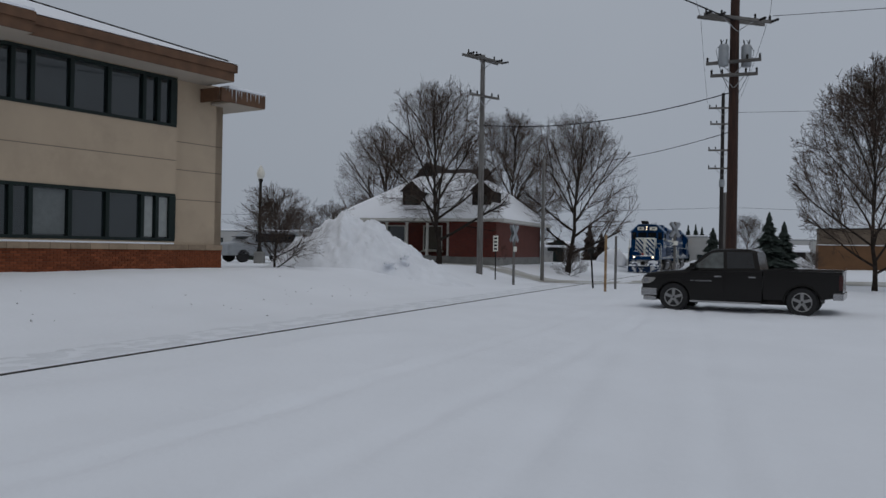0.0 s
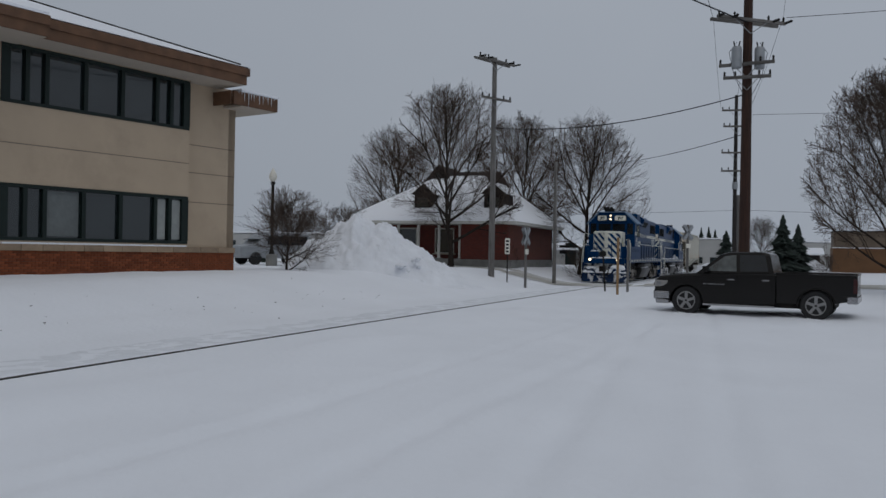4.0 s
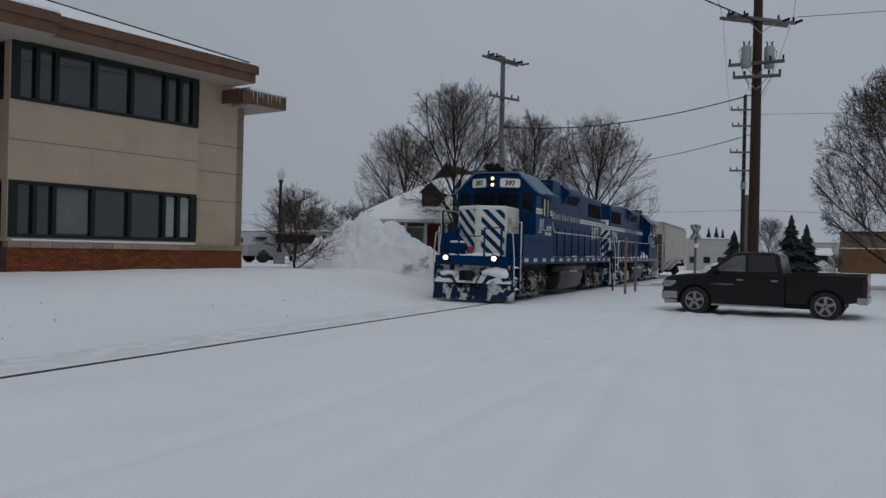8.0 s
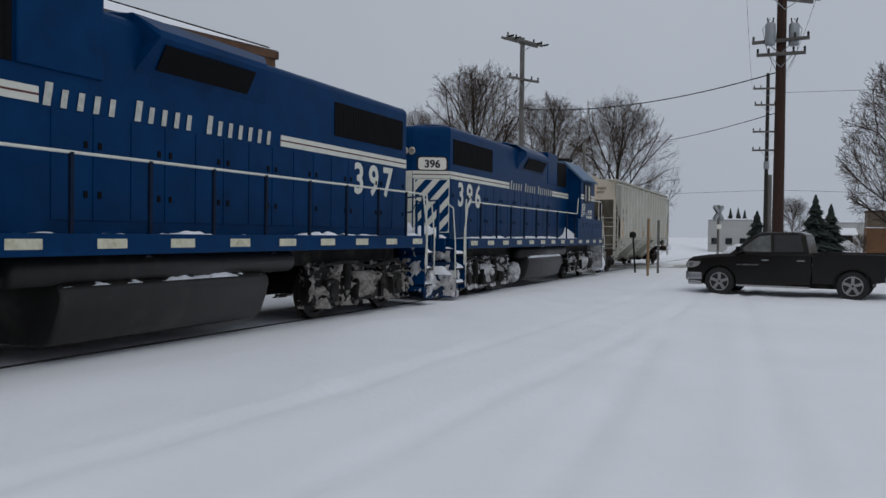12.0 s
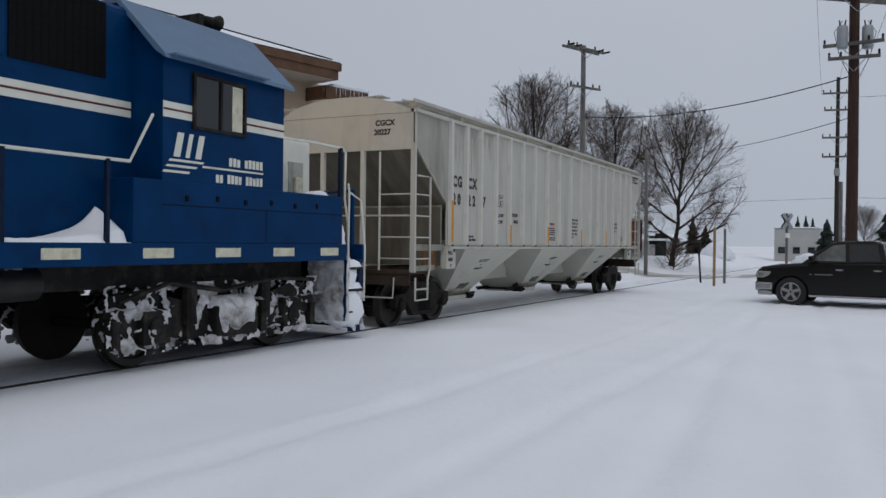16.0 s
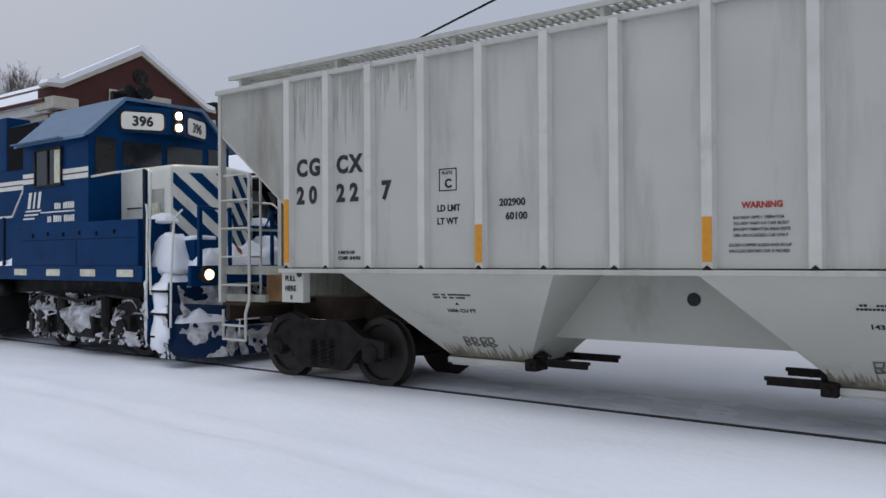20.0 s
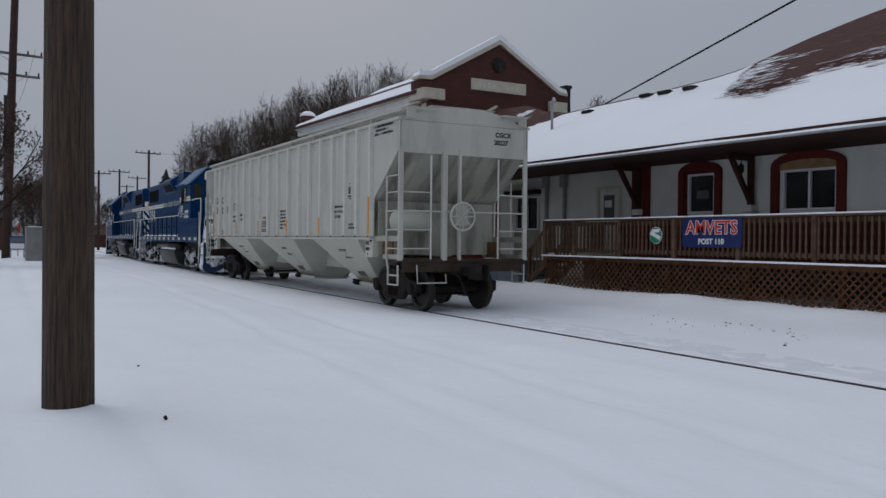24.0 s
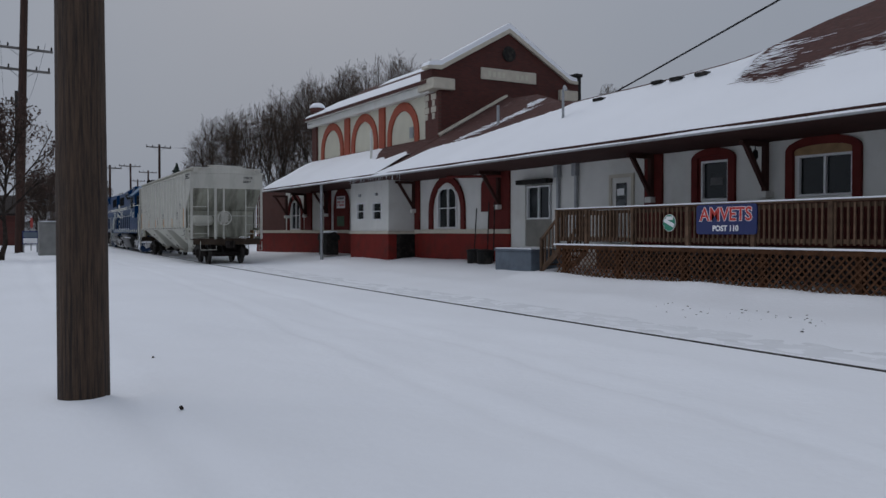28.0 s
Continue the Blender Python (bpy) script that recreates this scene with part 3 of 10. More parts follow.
def build_hopper():
    root = thing("hopper_car", 0, 0, 0, "grey-white ribbed covered hopper rail car with streaked dirty ends", "rail car")
    o = 7.058
    W = 1.6
    # body with its sloping ends and rounded roof
    bm = bmesh.new()
    prism(bm, [(-8.46, 4.1), (-8.46, 3.46), (-6.15, 1.6), (6.15, 1.6), (8.46, 3.46), (8.46, 4.1)], "x", -1.56, 1.56)
    part("body", bm, HOP_RUST, root, "dirty sloping hopper body with brown streaks")
    bm = bmesh.new()
    arc = [(-1.6, 4.06), (-1.58, 4.13)] + [(1.5 * math.sin(a), 4.12 + 0.3 * (math.cos(a) - math.cos(1.2)) / (1 - math.cos(1.2))) for a in np.linspace(-1.2, 1.2, 11)] + [(1.58, 4.13), (1.6, 4.06)]
    prism(bm, arc, "y", -8.52, 8.52)
    part("roof", bm, HOP_GREY, root)
    for s in (1, -1):
        bm = bmesh.new()
        prism(bm, [(-8.52, 4.1), (-8.52, 3.5), (-7.18, 2.43), (-7.18, 1.6), (7.18, 1.6), (7.18, 2.43), (8.52, 3.5), (8.52, 4.1)], "x", s * 1.575, s * W)
        sheet = part("side_sheet", bm, HOP_GREY, root)
        for k, u in enumerate(POST):
            pb = bmesh.new()
            prism(pb, [(s * W, u - o - 0.075), (s * (W + 0.07), u - o - 0.05), (s * (W + 0.07), u - o + 0.05), (s * W, u - o + 0.075)], "z", 1.6, 4.09)
            part("rib", pb, HOP_RIB, sheet)
            fb = bmesh.new()
            prism(fb, [(u - o - 0.05, 1.587), (u - o + 0.05, 1.587), (u - o, 1.632)], "x", s * (W + 0.072), s * (W + 0.085))
            part("rib_foot", fb, BOGIE, sheet)
            if k in (0, 4, 7, 10, 13, 17):
                top = 2.5 if k in (0, 17) else 2.08
                part("reflector", boxes((min(s * (W + 0.072), s * (W + 0.078)), max(s * (W + 0.072), s * (W + 0.078)), u - o - 0.045, u - o + 0.045, 1.66, top)), ORANGE, sheet, "orange reflective strip")
        part("side_sill", boxes((min(s * 1.5, s * (W + 0.09)), max(s * 1.5, s * (W + 0.09)), -7.2, 7.2, 1.53, 1.585), bevel=0.01), HOP_GREY, root)
        part("roof_edge", boxes((min(s * 1.58, s * 1.66), max(s * 1.58, s * 1.66), -8.54, 8.54, 4.05, 4.12), bevel=0.015), HOP_GREY, root)
        # painted data
        def side(u, z):
            y = u - o
            return pose(s * (W + (0.024 if z < 1.56 else 0.004)), y, z, 90, 0, 90 * s)
        def put(txt, u, z, size, material=BLACK_INK, bold=0.0, sq=1.0):
            uu = u if s > 0 else 14.116 - u
            tagged(lettering("stencil", txt, size, side(uu, z), material, sheet, bold=bold, squeeze=sq), kind="stuff" if len(txt) > 1 else "")
        for a, b, u in (("CG", "20", 0.13), ("CX", "22", 0.85), ("", "7", 1.6)):
            for line, z in ((a, 2.8), (b, 2.44)):
                for i, ch in enumerate(line):
                    put(ch, u + 0.228 * i, z, 0.3, bold=0.014, sq=0.92)
        put("LD LMT", 2.44, 2.25, 0.105, bold=0.003, sq=0.92)
        put("LT WT", 2.44, 2.1, 0.105, bold=0.003, sq=0.92)
        put("202900", 3.29, 2.28, 0.11, bold=0.003)
        put("60100", 3.37, 2.13, 0.11, bold=0.003)
        put("C", 2.55, 2.52, 0.14, bold=0.005)
        put("PLATE", 2.51, 2.67, 0.055)
        bm = bmesh.new()
        for r in ((-0.0, 0.25, 0, 0.012), (0, 0.25, 0.248, 0.26), (0, 0.012, 0, 0.26), (0.238, 0.25, 0, 0.26)):
            box(bm, r[0], r[1], r[2], r[3], 0, 0.002)
        f = part("stencil_frame", bm, BLACK_INK, sheet)
        f.matrix_basis = side(2.47 if s > 0 else 14.116 - 2.47, 2.48)
        put("WARNING", 5.9, 2.15, 0.08, RED_PAINT, 0.003, 0.92)
        for i, txt in enumerate(("DO NOT APPLY VIBRATOR", "TO ANY PART OF CAR BODY", "EXCEPT VIBRATOR BRACKETS", "USE ON LOADED CAR ONLY")):
            put(txt, 5.82, 2.05 - i * 0.054, 0.042, sq=0.88)
        for i, txt in enumerate(("CLOSE HOPPER SLIDES AND ROOF", "HATCHES BEFORE CAR IS MOVED")):
            put(txt, 5.78, 1.8 - i * 0.054, 0.042, sq=0.84)
        put("2 INCH HF", 0.87, 1.77, 0.06, bold=0.002)
        put("COMP. SHOES", 0.87, 1.7, 0.06, bold=0.002)
        for i, txt in enumerate(("EXW 10-8  H 8-5", "EW   9-7  H 15-3", "CU FT 4750")):
            put(txt, 11.88, 2.3 - i * 0.12, 0.09, bold=0.002, sq=0.9)
        put("2 INCH HF", 12.8, 1.87, 0.06, bold=0.002)
        put("COMP. SHOES", 12.8, 1.79, 0.06, bold=0.002)
        for i, txt in enumerate(("INTERIOR OF CAR", "LINED WITH", "DOUBLE COVER", "", "", "PS-02-79")):
            if txt:
                put(txt, 7.62, 2.31 - i * 0.098, 0.075, bold=0.002)
        # names of makes and coatings, as plain strokes
        for u, z, rows in ((7.62, 2.016, ((0.0, 0.62, 0.0, 0.05, 13), (0.0, 0.58, -0.098, 0.05, 12), (0.5, 0.66, 0.196, 0.05, 3))),
                           (14.28, 4.0, ((0.0, 1.0, 0.0, 0.055, 18), (0.0, 0.7, -0.085, 0.055, 12), (0.0, 0.95, -0.17, 0.055, 17))),
                           (12.8, 2.62, ((0.0, 0.13, 0.0, 0.17, 2), (-0.06, 0.24, -0.07, 0.028, 9), (0.0, 0.16, -0.13, 0.028, 5), (0.02, 0.12, 0.22, 0.03, 4)))):
            bm = bmesh.new()
            for i, (a, b, dz, hh, n) in enumerate(rows):
                bars(bm, a, b, dz, hh, n, int(u * 5) + i, 0.3)
            f = tagged(part("small_print", bm, BLACK_INK, sheet), kind="stuff")
            f.matrix_basis = side(u if s > 0 else 14.116 - u, z)
        for u in (-0.08, 13.88):
            put("PULL", u, 1.42, 0.1, bold=0.003, sq=0.9)
            put("HERE", u, 1.29, 0.1, bold=0.003, sq=0.9)
            put("B", u + 0.1, 1.18, 0.08, bold=0.003)
            eye = part("pull_eye", lathe(bmesh.new(), [(0.01, 0), (0.05, 0), (0.05, s * 0.006), (0.01, s * 0.006)], (s * (W + 0.022), u - o + 0.27, 1.52), "x", 12), BLACK_INK, sheet)
        # the sooty panel over the slope at the number end
        bm = bmesh.new()
        prism(bm, [(-8.5, 4.05), (-8.5, 3.52), (-7.17, 2.45), (-7.17, 1.62), (-7.13, 1.62), (-7.13, 4.05)], "x", s * (W + 0.001), s * (W + 0.004))
        part("end_panel", bm, HOP_SOOT, sheet, "grey end panel dulled by soot")
        for k, (ua, ub) in enumerate(zip(POST[:3], POST[1:4])):
            rs = random.Random(k + int(s * 5))
            bm = bmesh.new()
            for q in range(26):
                u = rs.uniform(ua + 0.08, ub - 0.08)
                w, L = rs.uniform(0.01, 0.035), (0.2 + 1.0 * rs.random() ** 2) * (1 - 0.25 * k)
                prism(bm, [(u - o - w, 4.05), (u - o + w, 4.05), (u - o + w * 0.6, 4.05 - L * 0.6), (u - o, 4.05 - L), (u - o - w * 0.6, 4.05 - L * 0.5)], "x", s * (W + 0.001), s * (W + 0.002 + 0.0001 * q))
            tagged(part("faint_streak", bm, HOP_FAINT, sheet, "faint grey runs below the roof edge"), kind="stuff")
        # end cross plates, ladders and steps
        for e in (1, -1):
            y1 = e * 8.46
            part("jack_plate", boxes((min(s * 1.5, s * (W + 0.02)), max(s * 1.5, s * (W + 0.02)), min(e * 6.8, e * 7.2), max(e * 6.8, e * 7.2), 1.14, 1.53)), HOP_BAY, root)
            part("end_sill_bar", boxes((min(s * 1.5, s * 1.56), max(s * 1.5, s * 1.56), min(e * 7.6, e * 8.5), max(e * 7.6, e * 8.5), 1.12, 1.22), (min(s * 1.5, s * 1.56), max(s * 1.5, s * 1.56), min(e * 7.18, e * 8.5), max(e * 7.18, e * 8.5), 1.5, 1.62)), HOP_RUST, root)
            # the lamp glow on this plate is put into its orange colour
            part("bolster_web", boxes((min(s * 1.36, s * 1.4), max(s * 1.36, s * 1.4), min(e * 7.2, e * 7.75), max(e * 7.2, e * 7.75), 1.13, 1.5)), GLOW_ORANGE, root, "bolster plate coloured orange for the ditch-lamp glow")
            lad = part("ladder", boxes((min(s * 1.52, s * 1.62), max(s * 1.52, s * 1.62), min(y1, y1 + e * 0.06), max(y1, y1 + e * 0.06), 1.1, 4.12)), HOP_GREY, root, "corner post with side ladder")
            part("stile", pipe([(s * 1.6, y1 - e * 0.05, 3.25 - 0.35), (s * 1.6, y1 - e * 0.58, 2.9), (s * 1.6, y1 - e * 0.58, 1.15), (s * 1.6, y1 - e * 0.5, 0.95), (s * 1.6, y1 - e * 0.5, 0.58), (s * 1.6, y1 - e * 0.02, 0.58), (s * 1.6, y1 - e * 0.02, 1.0)], 0.022), HOP_GREY, lad)
            for z in (1.35, 1.75, 2.15, 2.55):
                part("rung", rod(bmesh.new(), (s * 1.6, y1, z), (s * 1.6, y1 - e * 0.58, z), 0.015, n=6), HOP_GREY, lad)
                part("rung", rod(bmesh.new(), (s * 1.57, y1 + e * 0.04, z), (s * 0.85, y1 + e * 0.04, z), 0.015, n=6), HOP_GREY, lad)
            part("step", rod(bmesh.new(), (s * 1.6, y1 - e * 0.5, 0.78), (s * 1.6, y1, 0.78), 0.018, n=6), HOP_GREY, lad)
            part("end_stile", pipe([(s * 0.85, y1 + e * 0.04, 3.35), (s * 0.85, y1 + e * 0.04, 1.12)], 0.022), HOP_RIB, lad)
            if e < 0:
                part("end_post", boxes((min(s * 0.42, s * 0.5), max(s * 0.42, s * 0.5), y1 - 0.05, y1 + 0.03, 1.12, 3.4)), HOP_RIB, root)
    # the number end is darker than the other, with streaks
    bm = bmesh.new()
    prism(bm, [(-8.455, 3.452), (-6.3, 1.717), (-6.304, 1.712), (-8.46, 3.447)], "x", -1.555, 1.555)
    part("slope_sheet", bm, END_DARK, root, "dark streaked sloping end sheet")
    part("slope_wall", boxes((-1.5, 1.5, -7.256, -7.245, 1.2, 2.36)), END_DARK, root)
    # three hoppers below, each drawn in to a narrow outlet
    HX, HZ = 0.45, 0.385
    lean = math.degrees(math.atan2(1.58 - HX, 1.56 - HZ))
    for a, b, c, d, rack in ((0.85, 3.95, 1.92, 2.97, 1), (5.45, 8.666, 6.56, 7.556, -1), (10.166, 13.266, 11.146, 12.196, -1)):
        bm = bmesh.new()
        top = [bm.verts.new((x, y - o, 1.56)) for x, y in ((-1.58, a), (1.58, a), (1.58, b), (-1.58, b))]
        bot = [bm.verts.new((x, y - o, HZ)) for x, y in ((-HX, c), (HX, c), (HX, d), (-HX, d))]
        bm.faces.new(bot[::-1])
        bm.faces.new(top)
        for i in range(4):
            j = (i + 1) % 4
            bm.faces.new((top[j], top[i], bot[i], bot[j]))
        bmesh.ops.recalc_face_normals(bm, faces=bm.faces)
        h = part("hopper_bay", bm, HOP_BAY, root, "pale pyramid-shaped discharge bay")
        part("gate_frame", boxes((-HX - 0.08, HX + 0.08, c - o - 0.06, d - o + 0.06, HZ - 0.05, HZ + 0.012), (-HX - 0.11, -HX - 0.03, c - o - 0.1, d - o + 0.1, HZ - 0.02, HZ + 0.05), (HX + 0.03, HX + 0.11, c - o - 0.1, d - o + 0.1, HZ - 0.02, HZ + 0.05), bevel=0.008), HOP_RIB, h, "pale flanged outlet frame")
        e0 = (d if rack > 0 else c) - o
        for x in (-0.42, 0.42):
            part("gate_rack", boxes((x - 0.03, x + 0.03, min(e0, e0 + rack * 0.8), max(e0, e0 + rack * 0.8), HZ + 0.05, HZ + 0.09), (x - 0.012, x + 0.012, min(e0, e0 + rack * 0.78), max(e0, e0 + rack * 0.78), HZ + 0.0, HZ + 0.05)), BOGIE, h)
        part("gate_shaft", rod(bmesh.new(), (-0.72, e0 + rack * 0.14, HZ + 0.03), (0.72, e0 + rack * 0.14, HZ + 0.03), 0.028), BOGIE, h)
        part("gate_pinion", boxes((0.36, 0.66, e0 + rack * 0.14 - 0.08, e0 + rack * 0.14 + 0.08, HZ - 0.04, HZ + 0.1), (0.4, 0.5, e0 + rack * 0.2 - 0.05, e0 + rack * 0.2 + 0.05, HZ + 0.1, HZ + 0.17), bevel=0.02), BOGIE, h)
        part("gate_latch", pipe([(0.5, e0 + rack * 0.1, HZ + 0.12), (0.52, e0 + rack * 0.24, HZ + 0.2), (0.5, e0 + rack * 0.34, HZ + 0.13)], 0.016, 5), BOGIE, h)
        def on_slope(u, z, s, out=0.004):
            x = 1.58 - (1.56 - z) * (1.58 - HX) / (1.56 - HZ)
            return pose(s * (x + out * math.cos(radians(lean))), u - o, z - out * math.sin(radians(lean)), 90 + lean, 0, 90 * s)
        mid = (a + b + c + d) / 4
        for s in (1, -1):
            def put_low(txt, du, z, size):
                tagged(lettering("stencil", txt, size, on_slope(mid + du * s, z, s), BLACK_INK, h, bold=0.0015), kind="stuff" if len(txt) > 1 else "")
            bm = bmesh.new()
            bars(bm, 0, 0.56, 0, 0.028, 17, int(a * 9))
            bars(bm, 0, 0.46, -0.05, 0.028, 14, int(a * 7))
            f = tagged(part("small_print", bm, BLACK_INK, h), kind="stuff")
            f.matrix_basis = on_slope(mid - 0.28 * s, 1.27, s)
            stain = bmesh.new()
            rs = random.Random(int(a * 11) + s)
            for k in range(110):
                x, y = rs.uniform(-0.62, 0.62), 0.0
                w, L = rs.uniform(0.012, 0.05), 0.05 + 0.3 * rs.random() ** 2.2
                lean_x = 0.3 * x * L
                prism(stain, [(x - w, y), (x + w, y), (x + w * 0.6 + lean_x * 0.6, y + L * 0.6), (x + lean_x, y + L), (x - w * 0.5 + lean_x * 0.5, y + L * 0.5)], "z", 0.001, 0.003)
            g = tagged(part("outlet_stain", stain, BAY_RUST, h, "brown stains above the outlet"), kind="stuff")
            g.matrix_basis = on_slope((c + d) / 2, HZ + 0.03, s)
            put_low("A" if a < 2 else ("C" if a < 7 else "B"), -0.02, 1.15, 0.07)
            put_low("1438 CU FT" if 2 < a < 7 else "1656 CU FT", -0.2, 1.06, 0.085)
            gm = bmesh.new()
            rnd = random.Random(int(a * 3) + s)
            for i in range(4):
                x = 0.02 + i * 0.12
                w = rnd.uniform(0.07, 0.1)
                loop = [(x, 0.0, 0.003), (x + 0.01, 0.15, 0.003), (x + w, 0.16, 0.003), (x + w, 0.09, 0.003), (x + 0.02, 0.08, 0.003), (x + w + 0.01, 0.02, 0.003), (x + 0.01, -0.01, 0.003)]
                pipe([(p[0] + rnd.uniform(-0.012, 0.012), p[1] + rnd.uniform(-0.012, 0.012), p[2]) for p in loop], 0.012, 4, gm)
            g = tagged(part("paint_scrawl", gm, FADED_SPRAY, h, "faded grey spray-paint scrawl"), kind="stuff")
            g.matrix_basis = on_slope((c + d) / 2 - 0.25 * s, 0.62, s)
    part("centre_sill", boxes((-0.3, 0.3, -8.4, 8.4, 0.8, 1.15), bevel=0.02), HOP_LOW, root)
    for c in (-1, 1):
        part("partition", boxes((-0.32, 0.32, min(c * 1.0, c * 3.9), max(c * 1.0, c * 3.9), 0.74, 1.57)), HOP_BAY, root)
    for y in (4.99 - o, 9.126 - o):
        part("port", lathe(bmesh.new(), [(0.01, 0), (0.075, 0), (0.075, 0.01), (0.01, 0.01)], (0.322, y, 1.24), "x", 16), BLACK_INK, root)
    # ends
    for e in (1, -1):
        part("end_platform", boxes((-1.55, 1.55, min(e * 7.9, e * 8.52), max(e * 7.9, e * 8.52), 1.06, 1.13), (-1.5, 1.5, min(e * 8.42, e * 8.5), max(e * 8.42, e * 8.5), 0.85, 1.06), bevel=0.01), HOP_LOW, root)
        part("end_wall", boxes((-1.5, 1.5, min(e * 7.2, e * 7.24), max(e * 7.2, e * 7.24), 1.2, 2.4)), HOP_RUST, root)
        part("cross_rail", pipe([(-1.5, e * 8.54, 2.15), (1.5, e * 8.54, 2.15)], 0.018), HOP_GREY, root)
        part("grab_loop", pipe([(0.5, e * 8.54, 0.8), (0.5, e * 8.58, 0.62), (1.2, e * 8.58, 0.62), (1.2, e * 8.54, 1.0)], 0.016), HOP_GREY, root)
        coupler(root, e * 8.5, e)
        lettering("stencil", "CGCX", 0.145, pose(0.75 if e < 0 else -0.75, e * 8.516, 3.84, 90, 0, 0 if e < 0 else 180), BLACK_INK, root, bold=0.006)
        lettering("stencil", "20227", 0.145, pose(0.72 if e < 0 else -0.72, e * 8.516, 3.67, 90, 0, 0 if e < 0 else 180), BLACK_INK, root, bold=0.006)
        part("end_sheet", boxes((-1.57, 1.57, min(e * 8.465, e * 8.512), max(e * 8.465, e * 8.512), 3.38, 4.055)), HOP_GREY, root)
    part("air_reservoir", lathe(bmesh.new(), [(0.05, -0.5), (0.2, -0.42), (0.24, -0.3), (0.24, 0.3), (0.2, 0.42), (0.05, 0.5)], (0.95, 7.75, 1.95), "x", 14), HOP_BAY, root, "pale air brake reservoir", True)
    wh = bmesh.new()
    ring = [(0.15 + 0.3 * math.cos(a), 8.66, 2.05 + 0.3 * math.sin(a)) for a in np.linspace(0, 2 * math.pi, 21)]
    pipe(ring, 0.025, 6, wh)
    for a in np.linspace(0, 2 * math.pi, 9)[:-1]:
        rod(wh, (0.15, 8.64, 2.05), (0.15 + 0.3 * math.cos(a), 8.66, 2.05 + 0.3 * math.sin(a)), 0.016, n=5)
    part("brake_wheel", wh, HOP_GREY, root, "spoked hand brake wheel")
    part("brake_box", boxes((0.0, 0.3, 8.46, 8.62, 1.85, 2.3), (0.12, 0.18, 8.46, 8.54, 1.1, 3.5)), HOP_GREY, root)
    part("brake_post", boxes((0.46, 0.58, 8.44, 8.54, 1.1, 3.45), bevel=0.015), HOP_GREY, root, "upright brake post")
    # roof walk: mesh grating on brackets, hatches along the middle
    for s in (1, -1):
        bm = bmesh.new()
        for x in (0.8, 1.25, 1.5):
            box(bm, min(s * x, s * (x + 0.03)), max(s * x, s * (x + 0.03)), -8.4, 8.4, 4.27, 4.33)
        for i in range(172):
            y = -8.38 + i * 0.1
            box(bm, min(s * 0.8, s * 1.52), max(s * 0.8, s * 1.52), y, y + 0.035, 4.29, 4.305)
        w = part("roof_walk", bm, HOP_GREY, root, "open grating roof walkway")
        for i in range(10):
            y = -8.2 + i * 1.866
            part("bracket", boxes((min(s * 1.3, s * 1.5), max(s * 1.3, s * 1.5), y, y + 0.05, 4.1, 4.29)), HOP_GREY, w)
    for y in (-8.4, 8.05):
        bm = bmesh.new()
        for i in range(24):
            box(bm, -0.8 + i * 0.068, -0.8 + i * 0.068 + 0.03, y, y + 0.35, 4.42, 4.44)
        part("cross_walk", bm, HOP_GREY, root)
    for i in range(5):
        y = -6.6 + i * 3.3
        part("roof_hatch", lathe(bmesh.new(), [(0.03, 0.13), (0.36, 0.12), (0.4, 0.06), (0.4, -0.1)], (0, y, 4.45), "z", 18), HOP_GREY, root)
    bogie_freight(root, -7.05)
    bogie_freight(root, 7.05)
    return root


